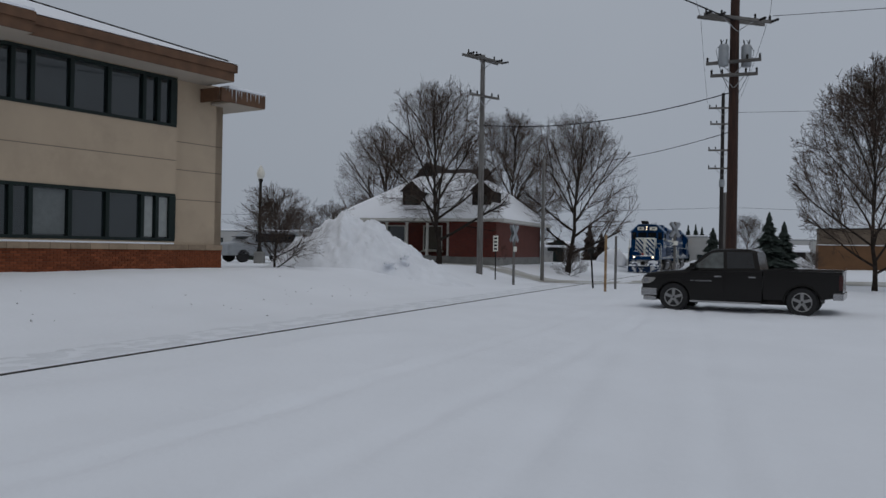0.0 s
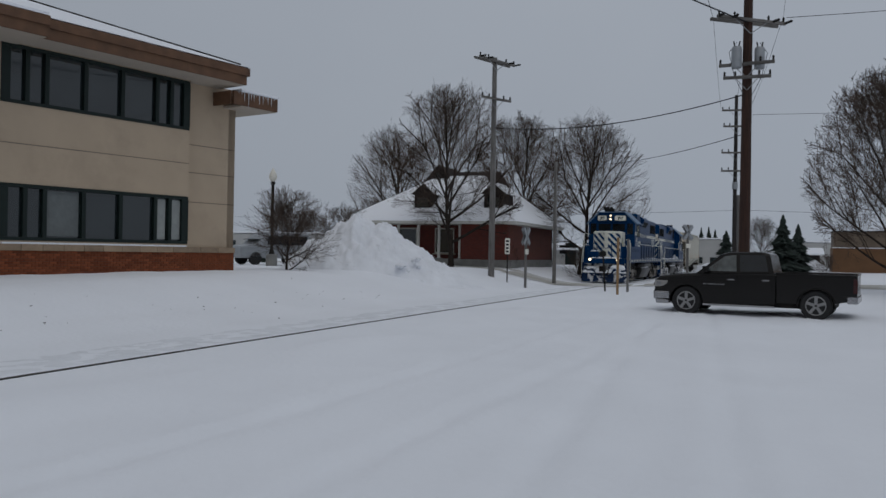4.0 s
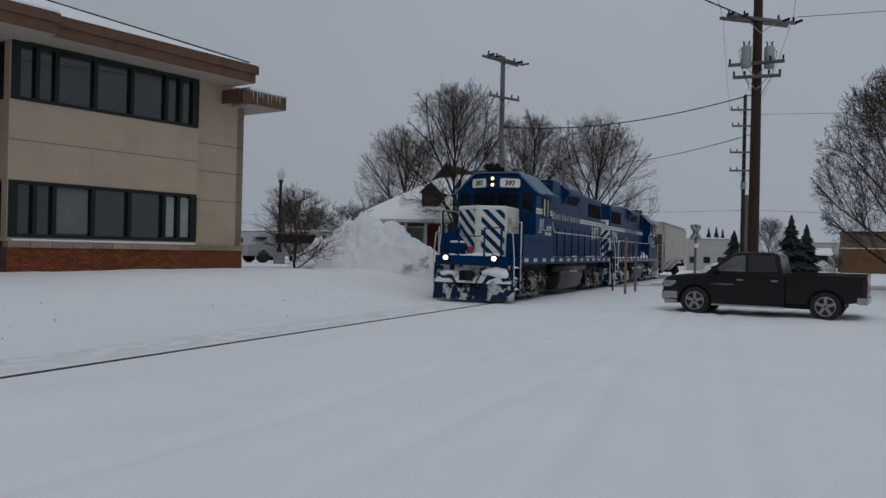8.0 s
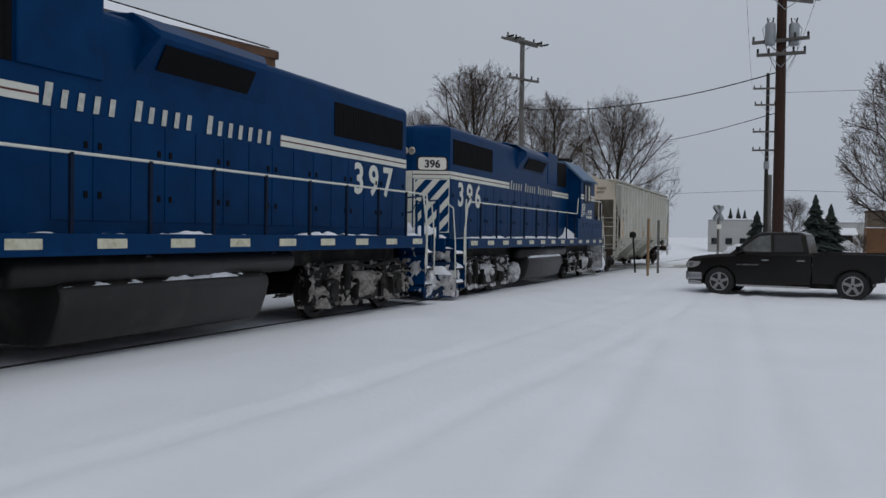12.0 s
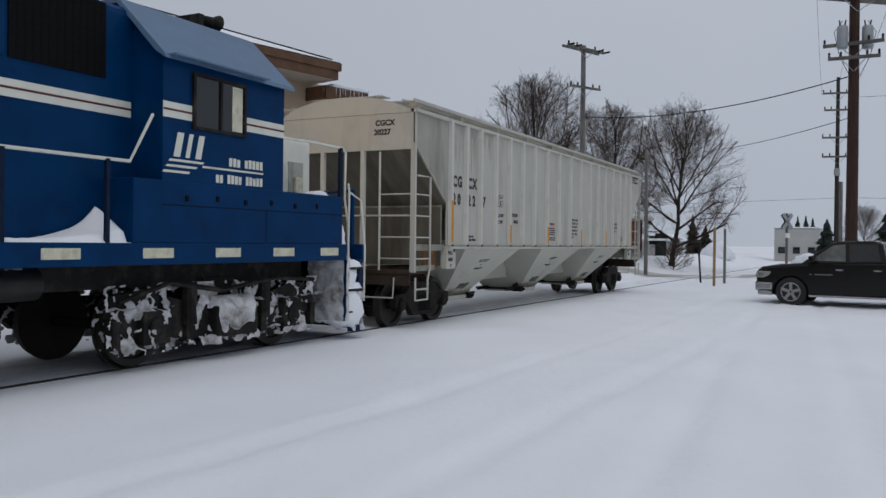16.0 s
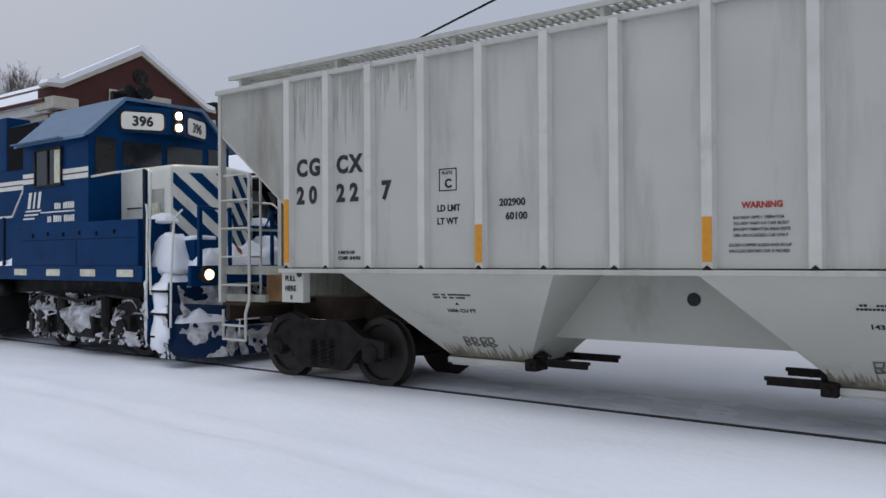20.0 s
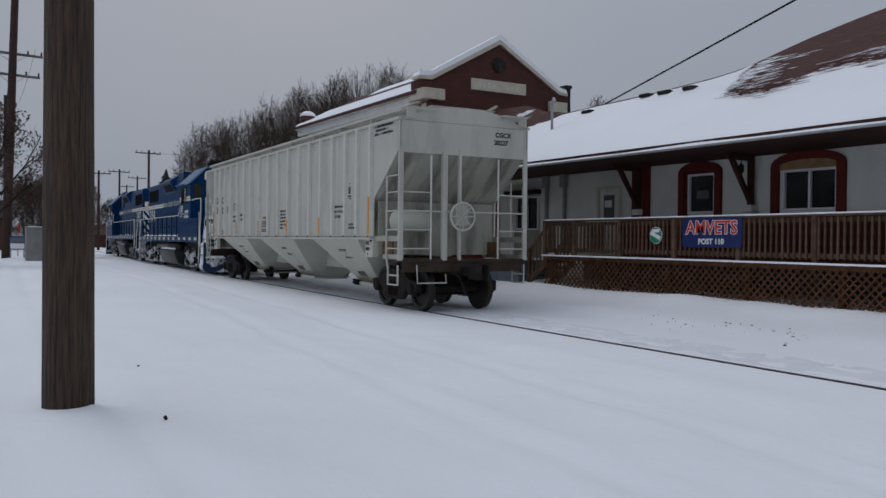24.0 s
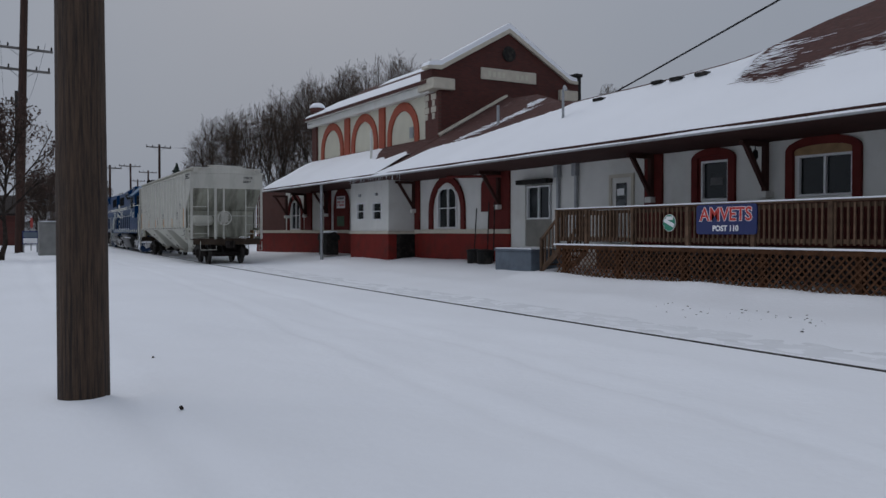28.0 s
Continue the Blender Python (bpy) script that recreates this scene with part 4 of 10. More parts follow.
# locomotives -----------------------------------------------------------
def build_loco(number, seed, snowy):
    """Road switcher, cab end towards -y; u runs from the front sill, y = u - 7.85."""
    root = thing("locomotive", 0, 0, 0, "blue road-switcher diesel locomotive with cream stripes, caked in snow", "locomotive", "diesel locomotives")
    def Y(u):
        return u - 7.85
    blue, cream = LOCO_BLUE, LOCO_WHITE
    part("frame", boxes((-1.42, 1.42, Y(-0.1), Y(16.0), 1.3, 1.54), bevel=0.02), blue, root)
    for s in (1, -1):
        sill = part("side_sill", boxes((min(s * 1.42, s * 1.5), max(s * 1.42, s * 1.5), Y(-0.05), Y(15.95), 1.3, 1.56), bevel=0.012), blue, root)
        for u in [0.2, 1.35, 2.53, 3.75] + [5.1 + 1.27 * k for k in range(9)]:
            part("reflector", boxes((min(s * 1.5, s * 1.506), max(s * 1.5, s * 1.506), Y(u), Y(u + 0.48), 1.38, 1.5)), PLATE_YEL, sill)
        # handrail along the walkway
        hr = part("handrail", pipe([(s * 1.4, Y(4.0), 3.1), (s * 1.46, Y(4.4), 2.5), (s * 1.46, Y(15.7), 2.5), (s * 1.46, Y(15.88), 2.46), (s * 1.46, Y(16.1), 1.7), (s * 1.46, Y(16.1), 0.9)], 0.02), cream, root, "white walkway handrail")
        for k in range(9):
            part("stanchion", boxes((min(s * 1.445, s * 1.49), max(s * 1.445, s * 1.49), Y(4.7 + k * 1.28), Y(4.75 + k * 1.28), 1.36, 2.5)), STANCHION, hr)
        # walkway box below the cab
        part("battery_box", boxes((min(s * 0.9, s * 1.49), max(s * 0.9, s * 1.49), Y(0.08), Y(3.95 if s > 0 else 4.37), 1.56, 2.32), bevel=0.015), blue, root)
        for k in range(6):
            part("lid_latch", boxes((min(s * 1.49, s * 1.505), max(s * 1.49, s * 1.505), Y(0.75 + k * 0.55), Y(0.8 + k * 0.55), 2.1 - 0.02 * (k % 2), 2.17 - 0.02 * (k % 2)), bevel=0.003), GRILLE, root)
        part("box_seam", boxes((min(s * 1.49, s * 1.493), max(s * 1.49, s * 1.493), Y(0.1), Y(3.93), 2.02, 2.03), (min(s * 1.49, s * 1.493), max(s * 1.49, s * 1.493), Y(1.98), Y(1.99), 1.58, 2.02)), GRILLE, root)
        # steps at all four corners
        for e, u0 in ((-1, -0.1), (1, 16.0)):
            ya, yb = Y(u0), Y(u0 + e * 0.52)
            lo, hi = min(ya, yb), max(ya, yb)
            st = part("step_well", boxes((min(s * 0.75, s * 1.45), max(s * 0.75, s * 1.45), min(ya, ya + e * 0.05), max(ya, ya + e * 0.05), 0.3, 1.54), (min(s * 0.75, s * 0.8), max(s * 0.75, s * 0.8), lo, hi, 0.3, 1.5)), blue, root)
            for z in (0.42, 0.78, 1.14):
                part("tread", boxes((min(s * 0.8, s * 1.45), max(s * 0.8, s * 1.45), lo, hi, z, z + 0.035)), GRIME, st)
            part("grab_rail", pipe([(s * 1.47, Y(u0 + e * 0.02), 2.55), (s * 1.47, Y(u0 + e * 0.05), 2.4), (s * 1.47, Y(u0 + e * 0.02), 0.75)], 0.018), cream, st)
            part("grab_rail", pipe([(s * 1.15, yb, 2.45), (s * 1.35, yb + e * 0.08, 2.3), (s * 1.42, yb + e * 0.1, 1.5), (s * 1.42, yb + e * 0.08, 0.6)], 0.018), cream, st)
    # hood: long body with a roof of two bevels
    bm = bmesh.new()
    yr = Y(15.95)
    prism(bm, [(-0.98, Y(3.9)), (0.98, Y(3.9)), (0.98, yr), (0.12, yr + 0.42), (-0.12, yr + 0.42), (-0.98, yr)], "z", 1.54, 4.44)
    bmesh.ops.bevel(bm, geom=[e for e in bm.edges if min(v.co.z for v in e.verts) > 4.4 and max(v.co.y for v in e.verts) > Y(5)], offset=0.13, segments=3, affect="EDGES", profile=0.5)
    hood = part("hood", bm, blue, root, "long blue engine hood")
    for s in (1, -1):
        for k in range(15):
            u = 6.15 + k * 0.65
            door = part("hood_door", boxes((min(s * 0.98, s * 0.992), max(s * 0.98, s * 0.992), Y(u), Y(u + 0.625), 1.72, 3.04), bevel=0.004), blue, hood)
            for z in (2.0, 2.62):
                part("door_latch", boxes((min(s * 0.992, s * 1.006), max(s * 0.992, s * 1.006), Y(u + (0.07 if k % 2 else 0.49)), Y(u + (0.13 if k % 2 else 0.55)), z, z + 0.09), bevel=0.004), GRILLE, door)
        for u0, u1 in ((3.96, 5.97 if s > 0 else 6.3), (10.95 if s > 0 else 11.18, 15.93)):
            band = part("stripe", boxes((min(s * 0.98, s * 0.99), max(s * 0.98, s * 0.99), Y(u0), Y(u1), 3.085, 3.275)), cream, hood, "cream stripe with a thin dark red line")
            part("stripe_line", boxes((min(s * 0.99, s * 0.993), max(s * 0.99, s * 0.993), Y(u0), Y(u1), 3.17, 3.195)), STRIPE_RED, band)
        gi = part("intake_grille", boxes((min(s * 0.98, s * 1.0), max(s * 0.98, s * 1.0), Y(4.35), Y(5.6), 3.5, 4.38)), GRILLE, hood, "black intake grille")
        sg = bmesh.new()
        for k in range(12):
            y = Y(4.4 + k * 0.1)
            box(sg, min(s * 1.0, s * 1.004), max(s * 1.0, s * 1.004), y, y + 0.012, 3.52, 4.36)
        tagged(part("grille_mesh", sg, GRILLE, gi), kind="stuff")
        part("filter_box", boxes((min(s * 0.5, s * 1.0), max(s * 0.5, s * 1.03), Y(5.64), Y(6.93), 3.5, 4.62), bevel=0.03), blue, hood)
        # brake blister with its grille
        bb = bmesh.new()
        prism(bb, [(s * 0.975, 3.72), (s * 1.24, 4.22), (s * 1.22, 4.32), (s * 0.95, 4.52), (0, 4.54), (0, 3.72)], "y", Y(7.5), Y(10.5))
        for v in bb.verts:
            if abs(v.co.x) > 1.0:
                v.co.y += 0.22 if v.co.y < Y(9) else -0.3
        part("brake_blister", bb, blue, hood)
        bg = bmesh.new()
        prism(bg, [(s * 1.035, 3.81), (s * 1.21, 4.14), (s * 1.225, 4.13), (s * 1.05, 3.8)], "y", Y(7.85), Y(9.9))
        part("brake_grille", bg, GRILLE, hood)
        rg = part("radiator_grille", boxes((min(s * 0.98, s * 0.992), max(s * 0.98, s * 0.992), Y(12.75), Y(15.75), 3.47, 4.12)), GRILLE, hood, "black radiator intake grille")
        sg = bmesh.new()
        for k in range(30):
            y = Y(12.78 + k * 0.1)
            box(sg, min(s * 0.992, s * 0.998), max(s * 0.992, s * 0.998), y, y + 0.012, 3.48, 4.11)
        tagged(part("grille_mesh", sg, GRILLE, rg), kind="stuff")
        # road number and company name, the name as plain strokes
        for i, ch in enumerate(number):
            u = 13.5 + 0.64 * i if s > 0 else 15.45 - 0.64 * i
            lettering("road_number", ch, 0.86, pose(s * 0.996, Y(u), 2.42, 90, 0, 90 * s), cream, hood, "large cream road number digit", bold=0.02, squeeze=1.05)
        nm = bmesh.new()
        x = 0.0
        for wlen in (5, 5, 7):
            for i in range(wlen):
                h = 0.28 if i == 0 else 0.225
                wide = 0.15 if i else 0.18
                prism(nm, [(x, 0), (x + wide * 0.62, 0), (x + wide * 0.62 + h * 0.16, h), (x + h * 0.16, h)], "z", 0, 0.003)
                x += 0.256
            x += 0.2
        f = tagged(part("painted_name", nm, NAME_GREY, hood, "pale bars of the painted name"), kind="stuff")
        f.matrix_basis = pose(s * 0.994, Y(6.02 if s > 0 else 11.08), 3.07, 90, 0, 90 * s)
    for k, u in enumerate((8.2, 9.6, 12.7, 13.9, 15.0)):
        z = 4.54 if u < 10.7 else 4.44
        part("roof_fan", lathe(bmesh.new(), [(0.56, z - 0.02), (0.56, z + 0.1), (0.5, z + 0.13), (0.1, z + 0.12)], (0, Y(u), 0), "z", 22), blue, hood)
    part("exhaust_stack", boxes((-0.25, 0.25, Y(10.9), Y(11.5), 4.4, 4.6), bevel=0.02), GRIME, hood)
    # long-hood end: stripes, number boards, lamp
    for s in (1, -1):
        # each slanting half of the end, built flat and laid on
        lay = pose(s * 0.98, yr, 0, 90, 0, 180 - s * 26.03) if s > 0 else pose(-0.12, yr + 0.42, 0, 90, 0, 206.03)
        w0, w1 = 0.0, 0.957
        hp = part("hood_end_panel", boxes((w0 + 0.03, w1 - 0.01, 1.7, 3.075, 0, 0.008)), cream, hood)
        hp.matrix_basis = lay
        bm = bmesh.new()
        for p in stripe_polys(w0 + 0.07, w1 - 0.03, 1.72, 3.05, 0.2, 0.38, 1.15 * s, -3.1):
            prism(bm, p, "z", 0.008, 0.013)
        part("hood_end_stripes", bm, blue, hood).matrix_basis = lay
        part("stripe", boxes((w0, w1, 3.085, 3.275, 0, 0.01)), cream, hood).matrix_basis = lay
        part("stripe_line", boxes((w0, w1, 3.17, 3.195, 0.01, 0.013)), STRIPE_RED, hood).matrix_basis = lay
        nb2 = bmesh.new()
        box(nb2, -0.36, 0.36, -0.155, 0.155, 0.004, 0.02)
        bmesh.ops.bevel(nb2, geom=[e for e in nb2.edges if abs(e.verts[0].co.z - e.verts[1].co.z) > 0.01], offset=0.07, segments=3, affect="EDGES", profile=0.5)
        nb2 = part("number_board", nb2, BOARD_WHITE, hood, "white number board in a black bezel")
        nb2.matrix_basis = lay @ pose(0.5, 3.46, 0)
        bz = bmesh.new()
        box(bz, -0.4, 0.4, -0.185, 0.185, 0.002, 0.012)
        bmesh.ops.bevel(bz, geom=[e for e in bz.edges if abs(e.verts[0].co.z - e.verts[1].co.z) > 0.009], offset=0.08, segments=3, affect="EDGES", profile=0.5)
        part("bezel", bz, GRIME, nb2)
        lettering("board_number", number, 0.27, pose(0, -0.097, 0.022), BLACK_INK, nb2, bold=0.01, align="CENTER")
        part("lamp", lathe(bmesh.new(), [(0.085, 0.0), (0.1, 0.03), (0.08, 0.05), (0.03, 0.055)], (s * 0.1, yr + 0.42, 3.78), "y", 16), LAMP_OFF, hood, "round unlit headlamp")
    part("hood_end_panel", boxes((-0.11, 0.11, yr + 0.42, yr + 0.428, 1.7, 3.275)), cream, hood)
    # cab
    bm = bmesh.new()
    prism(bm, [(-1.48, 1.56), (1.48, 1.56), (1.48, 3.86), (0.8, 4.5), (-0.8, 4.5), (-1.48, 3.86)], "y", Y(1.6), Y(3.92))
    cab = part("cab", bm, blue, root, "blue cab with cream side stripes")
    bm = bmesh.new()
    prism(bm, [(-1.62, 3.76), (-1.6, 3.82), (-0.82, 4.56), (0.82, 4.56), (1.6, 3.82), (1.62, 3.76), (1.45, 3.86), (0.8, 4.5), (-0.8, 4.5), (-1.45, 3.86)], "y", Y(1.52), Y(4.02))
    part("cab_roof", bm, ROOF_BLUE, cab, "faded grey-blue cab roof with side awnings")
    for s in (1, -1):
        part("cab_stripe", boxes((min(s * 1.48, s * 1.488), max(s * 1.48, s * 1.488), Y(1.6), Y(3.92), 3.085, 3.275)), cream, cab)
        part("stripe_line", boxes((min(s * 1.488, s * 1.491), max(s * 1.488, s * 1.491), Y(1.6), Y(3.92), 3.17, 3.195)), STRIPE_RED, cab)
        w = part("side_window", boxes((min(s * 1.48, s * 1.5), max(s * 1.48, s * 1.5), Y(2.49), Y(3.4), 3.03, 3.66)), GLASS_DARK, cab, "dark sliding cab side window")
        part("window_frame", boxes(*[(min(s * 1.48, s * 1.52), max(s * 1.48, s * 1.52), Y(a), Y(b), c, d) for a, b, c, d in ((2.45, 3.44, 2.99, 3.03), (2.45, 3.44, 3.66, 3.7), (2.45, 2.49, 3.03, 3.66), (3.4, 3.44, 3.03, 3.66), (2.92, 2.96, 3.03, 3.66))]), GRIME, w)
        part("window_blind", boxes((min(s * 1.5, s * 1.504), max(s * 1.5, s * 1.504), Y(2.52), Y(2.72), 3.05, 3.64)), PLATE_YEL, w)
        # emblem, drawn as plain slanting shapes
        em = bmesh.new()
        for k, (a, b) in enumerate(((0.0, 0.11), (0.2, 0.27), (0.37, 0.47))):
            prism(em, [(a, 0), (b, 0), (b + 0.07, 0.3), (a + 0.07, 0.3)], "z", 0, 0.003)
        for k in range(3):
            prism(em, [(-0.08 - k * 0.05, -0.06 - k * 0.07), (0.5 - k * 0.12, -0.06 - k * 0.07), (0.53 - k * 0.12, -0.03 - k * 0.07), (-0.05 - k * 0.05, -0.03 - k * 0.07)], "z", 0, 0.003)
        box(em, 0.5, 1.7, -0.1, -0.075, 0, 0.003)
        bars(em, 1.0, 1.7, -0.04, 0.12, 9, 3)
        bars(em, 0.75, 1.7, -0.27, 0.12, 13, 4)
        f = part("emblem", em, cream, cab, "white slanting emblem strokes")
        f.matrix_basis = pose(s * 1.484, Y(2.1 if s > 0 else 3.75), 2.62, 90, 0, 90 * s)
        # front side windows beside the nose
        part("door_window", boxes((min(s * 0.98, s * 1.36), max(s * 0.98, s * 1.36), Y(1.58), Y(1.6), 3.12, 3.8)), GLASS_DARK, cab)
        part("windscreen", boxes((min(s * 0.06, s * 0.84), max(s * 0.06, s * 0.84), Y(1.58), Y(1.6), 3.34, 3.78)), GLASS_DARK, cab, "dark windscreen pane")
        nb = bmesh.new()
        box(nb, -0.36, 0.36, -0.155, 0.155, -0.01, 0.012, 0.0)
        bmesh.ops.bevel(nb, geom=[e for e in nb.edges if abs(e.verts[0].co.z - e.verts[1].co.z) > 0.01], offset=0.07, segments=3, affect="EDGES", profile=0.5)
        b = part("number_board", nb, BOARD_WHITE, cab, "lit white number board")
        b.matrix_basis = pose(s * 0.57, Y(1.6) - 0.215, 4.14, 90, 0, s * 28)
        lettering("board_number", number, 0.24, pose(0, -0.085, 0.014), BLACK_INK, b, bold=0.01, align="CENTER")
        bz = bmesh.new()
        box(bz, -0.4, 0.4, -0.185, 0.185, -0.012, 0.006)
        bmesh.ops.bevel(bz, geom=[e for e in bz.edges if abs(e.verts[0].co.z - e.verts[1].co.z) > 0.009], offset=0.08, segments=3, affect="EDGES", profile=0.5)
        part("bezel", bz, GRIME, b)
        part("sun_visor", boxes((min(s * 1.5, s * 1.72), max(s * 1.5, s * 1.72), Y(2.2), Y(3.95), 3.8, 3.82)), ROOF_BLUE, cab)
        # ditch lamps
        dl = part("ditch_lamp", lathe(bmesh.new(), [(0.06, 0.12), (0.13, 0.1), (0.14, -0.05), (0.115, -0.06)], (s * (0.98 if snowy else 0.84), Y(-1.02), 1.42 if snowy else 1.48), "y", 16), GRIME, root, "lit round ditch lamp")
        part("lens", lathe(bmesh.new(), [(0.085, -0.062), (0.078, -0.085), (0.02, -0.095)], (s * (0.98 if snowy else 0.84), Y(-1.02), 1.42 if snowy else 1.48), "y", 16), LAMP_WARM if snowy else LAMP_GLOW, dl)
        part("reverse_lamp", lathe(bmesh.new(), [(0.05, -0.1), (0.12, -0.05), (0.12, 0.06), (0.02, 0.05)], (s * 0.86, Y(16.6), 1.37), "y", 14), GRIME, root)
    hb = bmesh.new()
    prism(hb, [(-0.96, Y(1.61)), (-0.15, Y(1.6) - 0.43), (0.15, Y(1.6) - 0.43), (0.96, Y(1.61))], "z", 3.93, 4.4)
    hl = part("headlamp", hb, blue, cab, "wedge-shaped lamp housing")
    for z in (4.28, 4.06):
        part("bezel", lathe(bmesh.new(), [(0.09, 0.0), (0.12, 0.0), (0.115, -0.05), (0.095, -0.05)], (0, Y(1.6) - 0.43, z), "y", 16), GRIME, hl)
        part("lens", lathe(bmesh.new(), [(0.06, -0.052), (0.055, -0.06), (0.02, -0.07)], (0, Y(1.6) - 0.43, z), "y", 16), LAMP_BEAM if snowy else LAMP_GLOW, hl)
    hn = bmesh.new()
    for k, (x, l) in enumerate(((-0.2, 0.45), (0.0, 0.55), (0.2, 0.4))):
        lathe(hn, [(0.12, -l), (0.06, -l + 0.12), (0.04, -0.05), (0.03, 0.0)], (x - 0.3, Y(2.35), 4.78), "y", 10)
    box(hn, -0.6, 0.05, Y(2.3), Y(2.4), 4.52, 4.8)
    part("horn", hn, GRIME, cab, "cluster of black air horns")
    part("roof_rail", pipe([(0.3, Y(2.2), 4.55), (0.3, Y(2.2), 4.68), (0.8, Y(2.2), 4.68), (0.8, Y(2.2), 4.55)], 0.015), GRIME, cab)
    # nose, its front folded along the middle like the hood's end
    nc, nf = Y(0.12), Y(-0.28)
    bm = bmesh.new()
    prism(bm, [(-0.86, Y(1.6)), (-0.86, nc), (-0.08, nf), (0.08, nf), (0.86, nc), (0.86, Y(1.6))], "z", 1.54, 3.26)
    bmesh.ops.bevel(bm, geom=[e for e in bm.edges if min(v.co.z for v in e.verts) > 3.2 and max(v.co.y for v in e.verts) - min(v.co.y for v in e.verts) > 0.01 or (min(v.co.z for v in e.verts) > 3.2 and max(v.co.y for v in e.verts) < Y(0.5))], offset=0.09, segments=3, affect="EDGES", profile=0.5)
    nose = part("nose", bm, cream, root, "cream short nose with blue diagonal stripes")
    fold = math.degrees(math.atan2(nc - nf, 0.78))
    wide = math.hypot(nc - nf, 0.78)
    for s in (1, -1):
        lay = pose(0.08, nf, 0, 90, 0, fold) if s > 0 else pose(-0.86, nc, 0, 90, 0, -fold)
        bm = bmesh.new()
        for p in stripe_polys(0.03 if s > 0 else 0.04, wide - 0.05, 1.6, 3.12, 0.21, 0.44, 0.95, -3.05 if s > 0 else -3.05 - 0.44 * 0.4):
            prism(bm, p, "z", 0.002, 0.008)
        part("nose_stripes", bm, blue, nose, "blue diagonal warning stripes").matrix_basis = lay
        # thin raised plate; its greyed colour gives the recess its shade
        rec = part("nose_recess", boxes((min(s * 0.86, s * 0.872), max(s * 0.86, s * 0.872), Y(0.3), Y(0.68), 1.66, 2.86), bevel=0.004), NOSE_SHADE, nose, "cream locker panel greyed to look recessed")
        part("latch", boxes((min(s * 0.872, s * 0.93), max(s * 0.872, s * 0.93), Y(0.38), Y(0.56), 2.35, 2.62), bevel=0.02), PLATE_YEL, rec)
        part("grab_iron", pipe([(s * 0.87, Y(0.95), 2.55), (s * 0.93, Y(0.95), 2.55), (s * 0.93, Y(1.3), 2.55), (s * 0.87, Y(1.3), 2.55)], 0.012, 5), GRIME, nose)
        # rail beside the nose: low by the steps on the right, carried from the cab on the left
        run = [(s * 0.87, Y(0.95), 2.72), (s * 1.1, Y(0.7), 2.74), (s * 1.38, Y(0.2), 2.7), (s * 1.42, Y(0.05), 2.6), (s * 1.44, Y(-0.02), 1.9), (s * 1.44, Y(-0.08), 1.2)] if s > 0 else [(s * 1.42, Y(1.62), 3.1), (s * 1.42, Y(0.9), 3.12), (s * 1.4, Y(-0.05), 3.12), (s * 1.4, Y(-0.14), 3.05), (s * 1.4, Y(-0.12), 2.3), (s * 1.44, Y(-0.16), 1.9), (s * 1.44, Y(-0.2), 1.1)]
        part("nose_rail", pipe(run, 0.02), cream, root, "white bent handrail beside the nose")
        if s < 0:
            part("rail_post", boxes((s * 1.4 - 0.025, s * 1.4 + 0.025, Y(-0.02), Y(0.05), 1.56, 3.12)), STANCHION, root)
    # front platform, pilot and plough
    for e, u0 in ((-1, -0.1), (1, 16.0)):
        y0 = Y(u0)
        plat = part("end_platform", boxes((-0.8, 0.8, min(y0, y0 + e * 0.85), max(y0, y0 + e * 0.85), 1.3, 1.54), (-1.25, 1.25, min(y0 + e * 0.8, y0 + e * 0.88), max(y0 + e * 0.8, y0 + e * 0.88), 1.24, 1.56), bevel=0.02), blue, root)
        for s in (1, -1):
            part("post", boxes((min(s * 0.42, s * 0.47), max(s * 0.42, s * 0.47), min(y0 + e * 0.78, y0 + e * 0.83), max(y0 + e * 0.78, y0 + e * 0.83), 1.5, 2.5)), blue, plat)
            part("post", boxes((min(s * 1.0, s * 1.06), max(s * 1.0, s * 1.06), min(y0 + e * 0.78, y0 + e * 0.84), max(y0 + e * 0.78, y0 + e * 0.84), 1.5, 2.5)), blue, plat)
        part("end_rail", pipe([(-1.05, y0 + e * 0.8, 2.5), (-0.45, y0 + e * 0.8, 2.45), (-0.3, y0 + e * 0.8, 2.2), (0.3, y0 + e * 0.8, 2.2), (0.45, y0 + e * 0.8, 2.45), (1.05, y0 + e * 0.8, 2.5)], 0.02), blue, plat)
        part("pilot", boxes((-1.4, 1.4, min(y0 + e * 0.5, y0 + e * 0.58), max(y0 + e * 0.5, y0 + e * 0.58), 0.3, 1.3)), PLOUGH_BLUE, root)
        bm = bmesh.new()
        outl = [(-1.36, y0 + e * 0.32), (-1.42, y0 + e * 0.62), (-0.62, y0 + e * 0.98), (-0.4, y0 + e * 1.0), (0.4, y0 + e * 1.0), (0.62, y0 + e * 0.98), (1.42, y0 + e * 0.62), (1.36, y0 + e * 0.32)]
        rise = (0.9, 0.98, 0.92, 0.56, 0.56, 0.92, 0.98, 0.9)
        bm = bmesh.new()
        rings = []
        for (x, y), zt in zip(outl, rise):
            back = Vector((-x * 0.03, -e * 0.05, 0))
            rings.append([bm.verts.new(c) for c in (Vector((x, y, 0.1)), Vector((x, y - e * 0.09, 0.1 + (zt - 0.1) * 0.4)), Vector((x, y - e * 0.1, 0.1 + (zt - 0.1) * 0.75)), Vector((x, y + e * 0.0, zt)), Vector((x, y, zt)) + back, Vector((x, y - e * 0.14, 0.1 + (zt - 0.1) * 0.6)) + back, Vector((x, y, 0.1)) + back)])
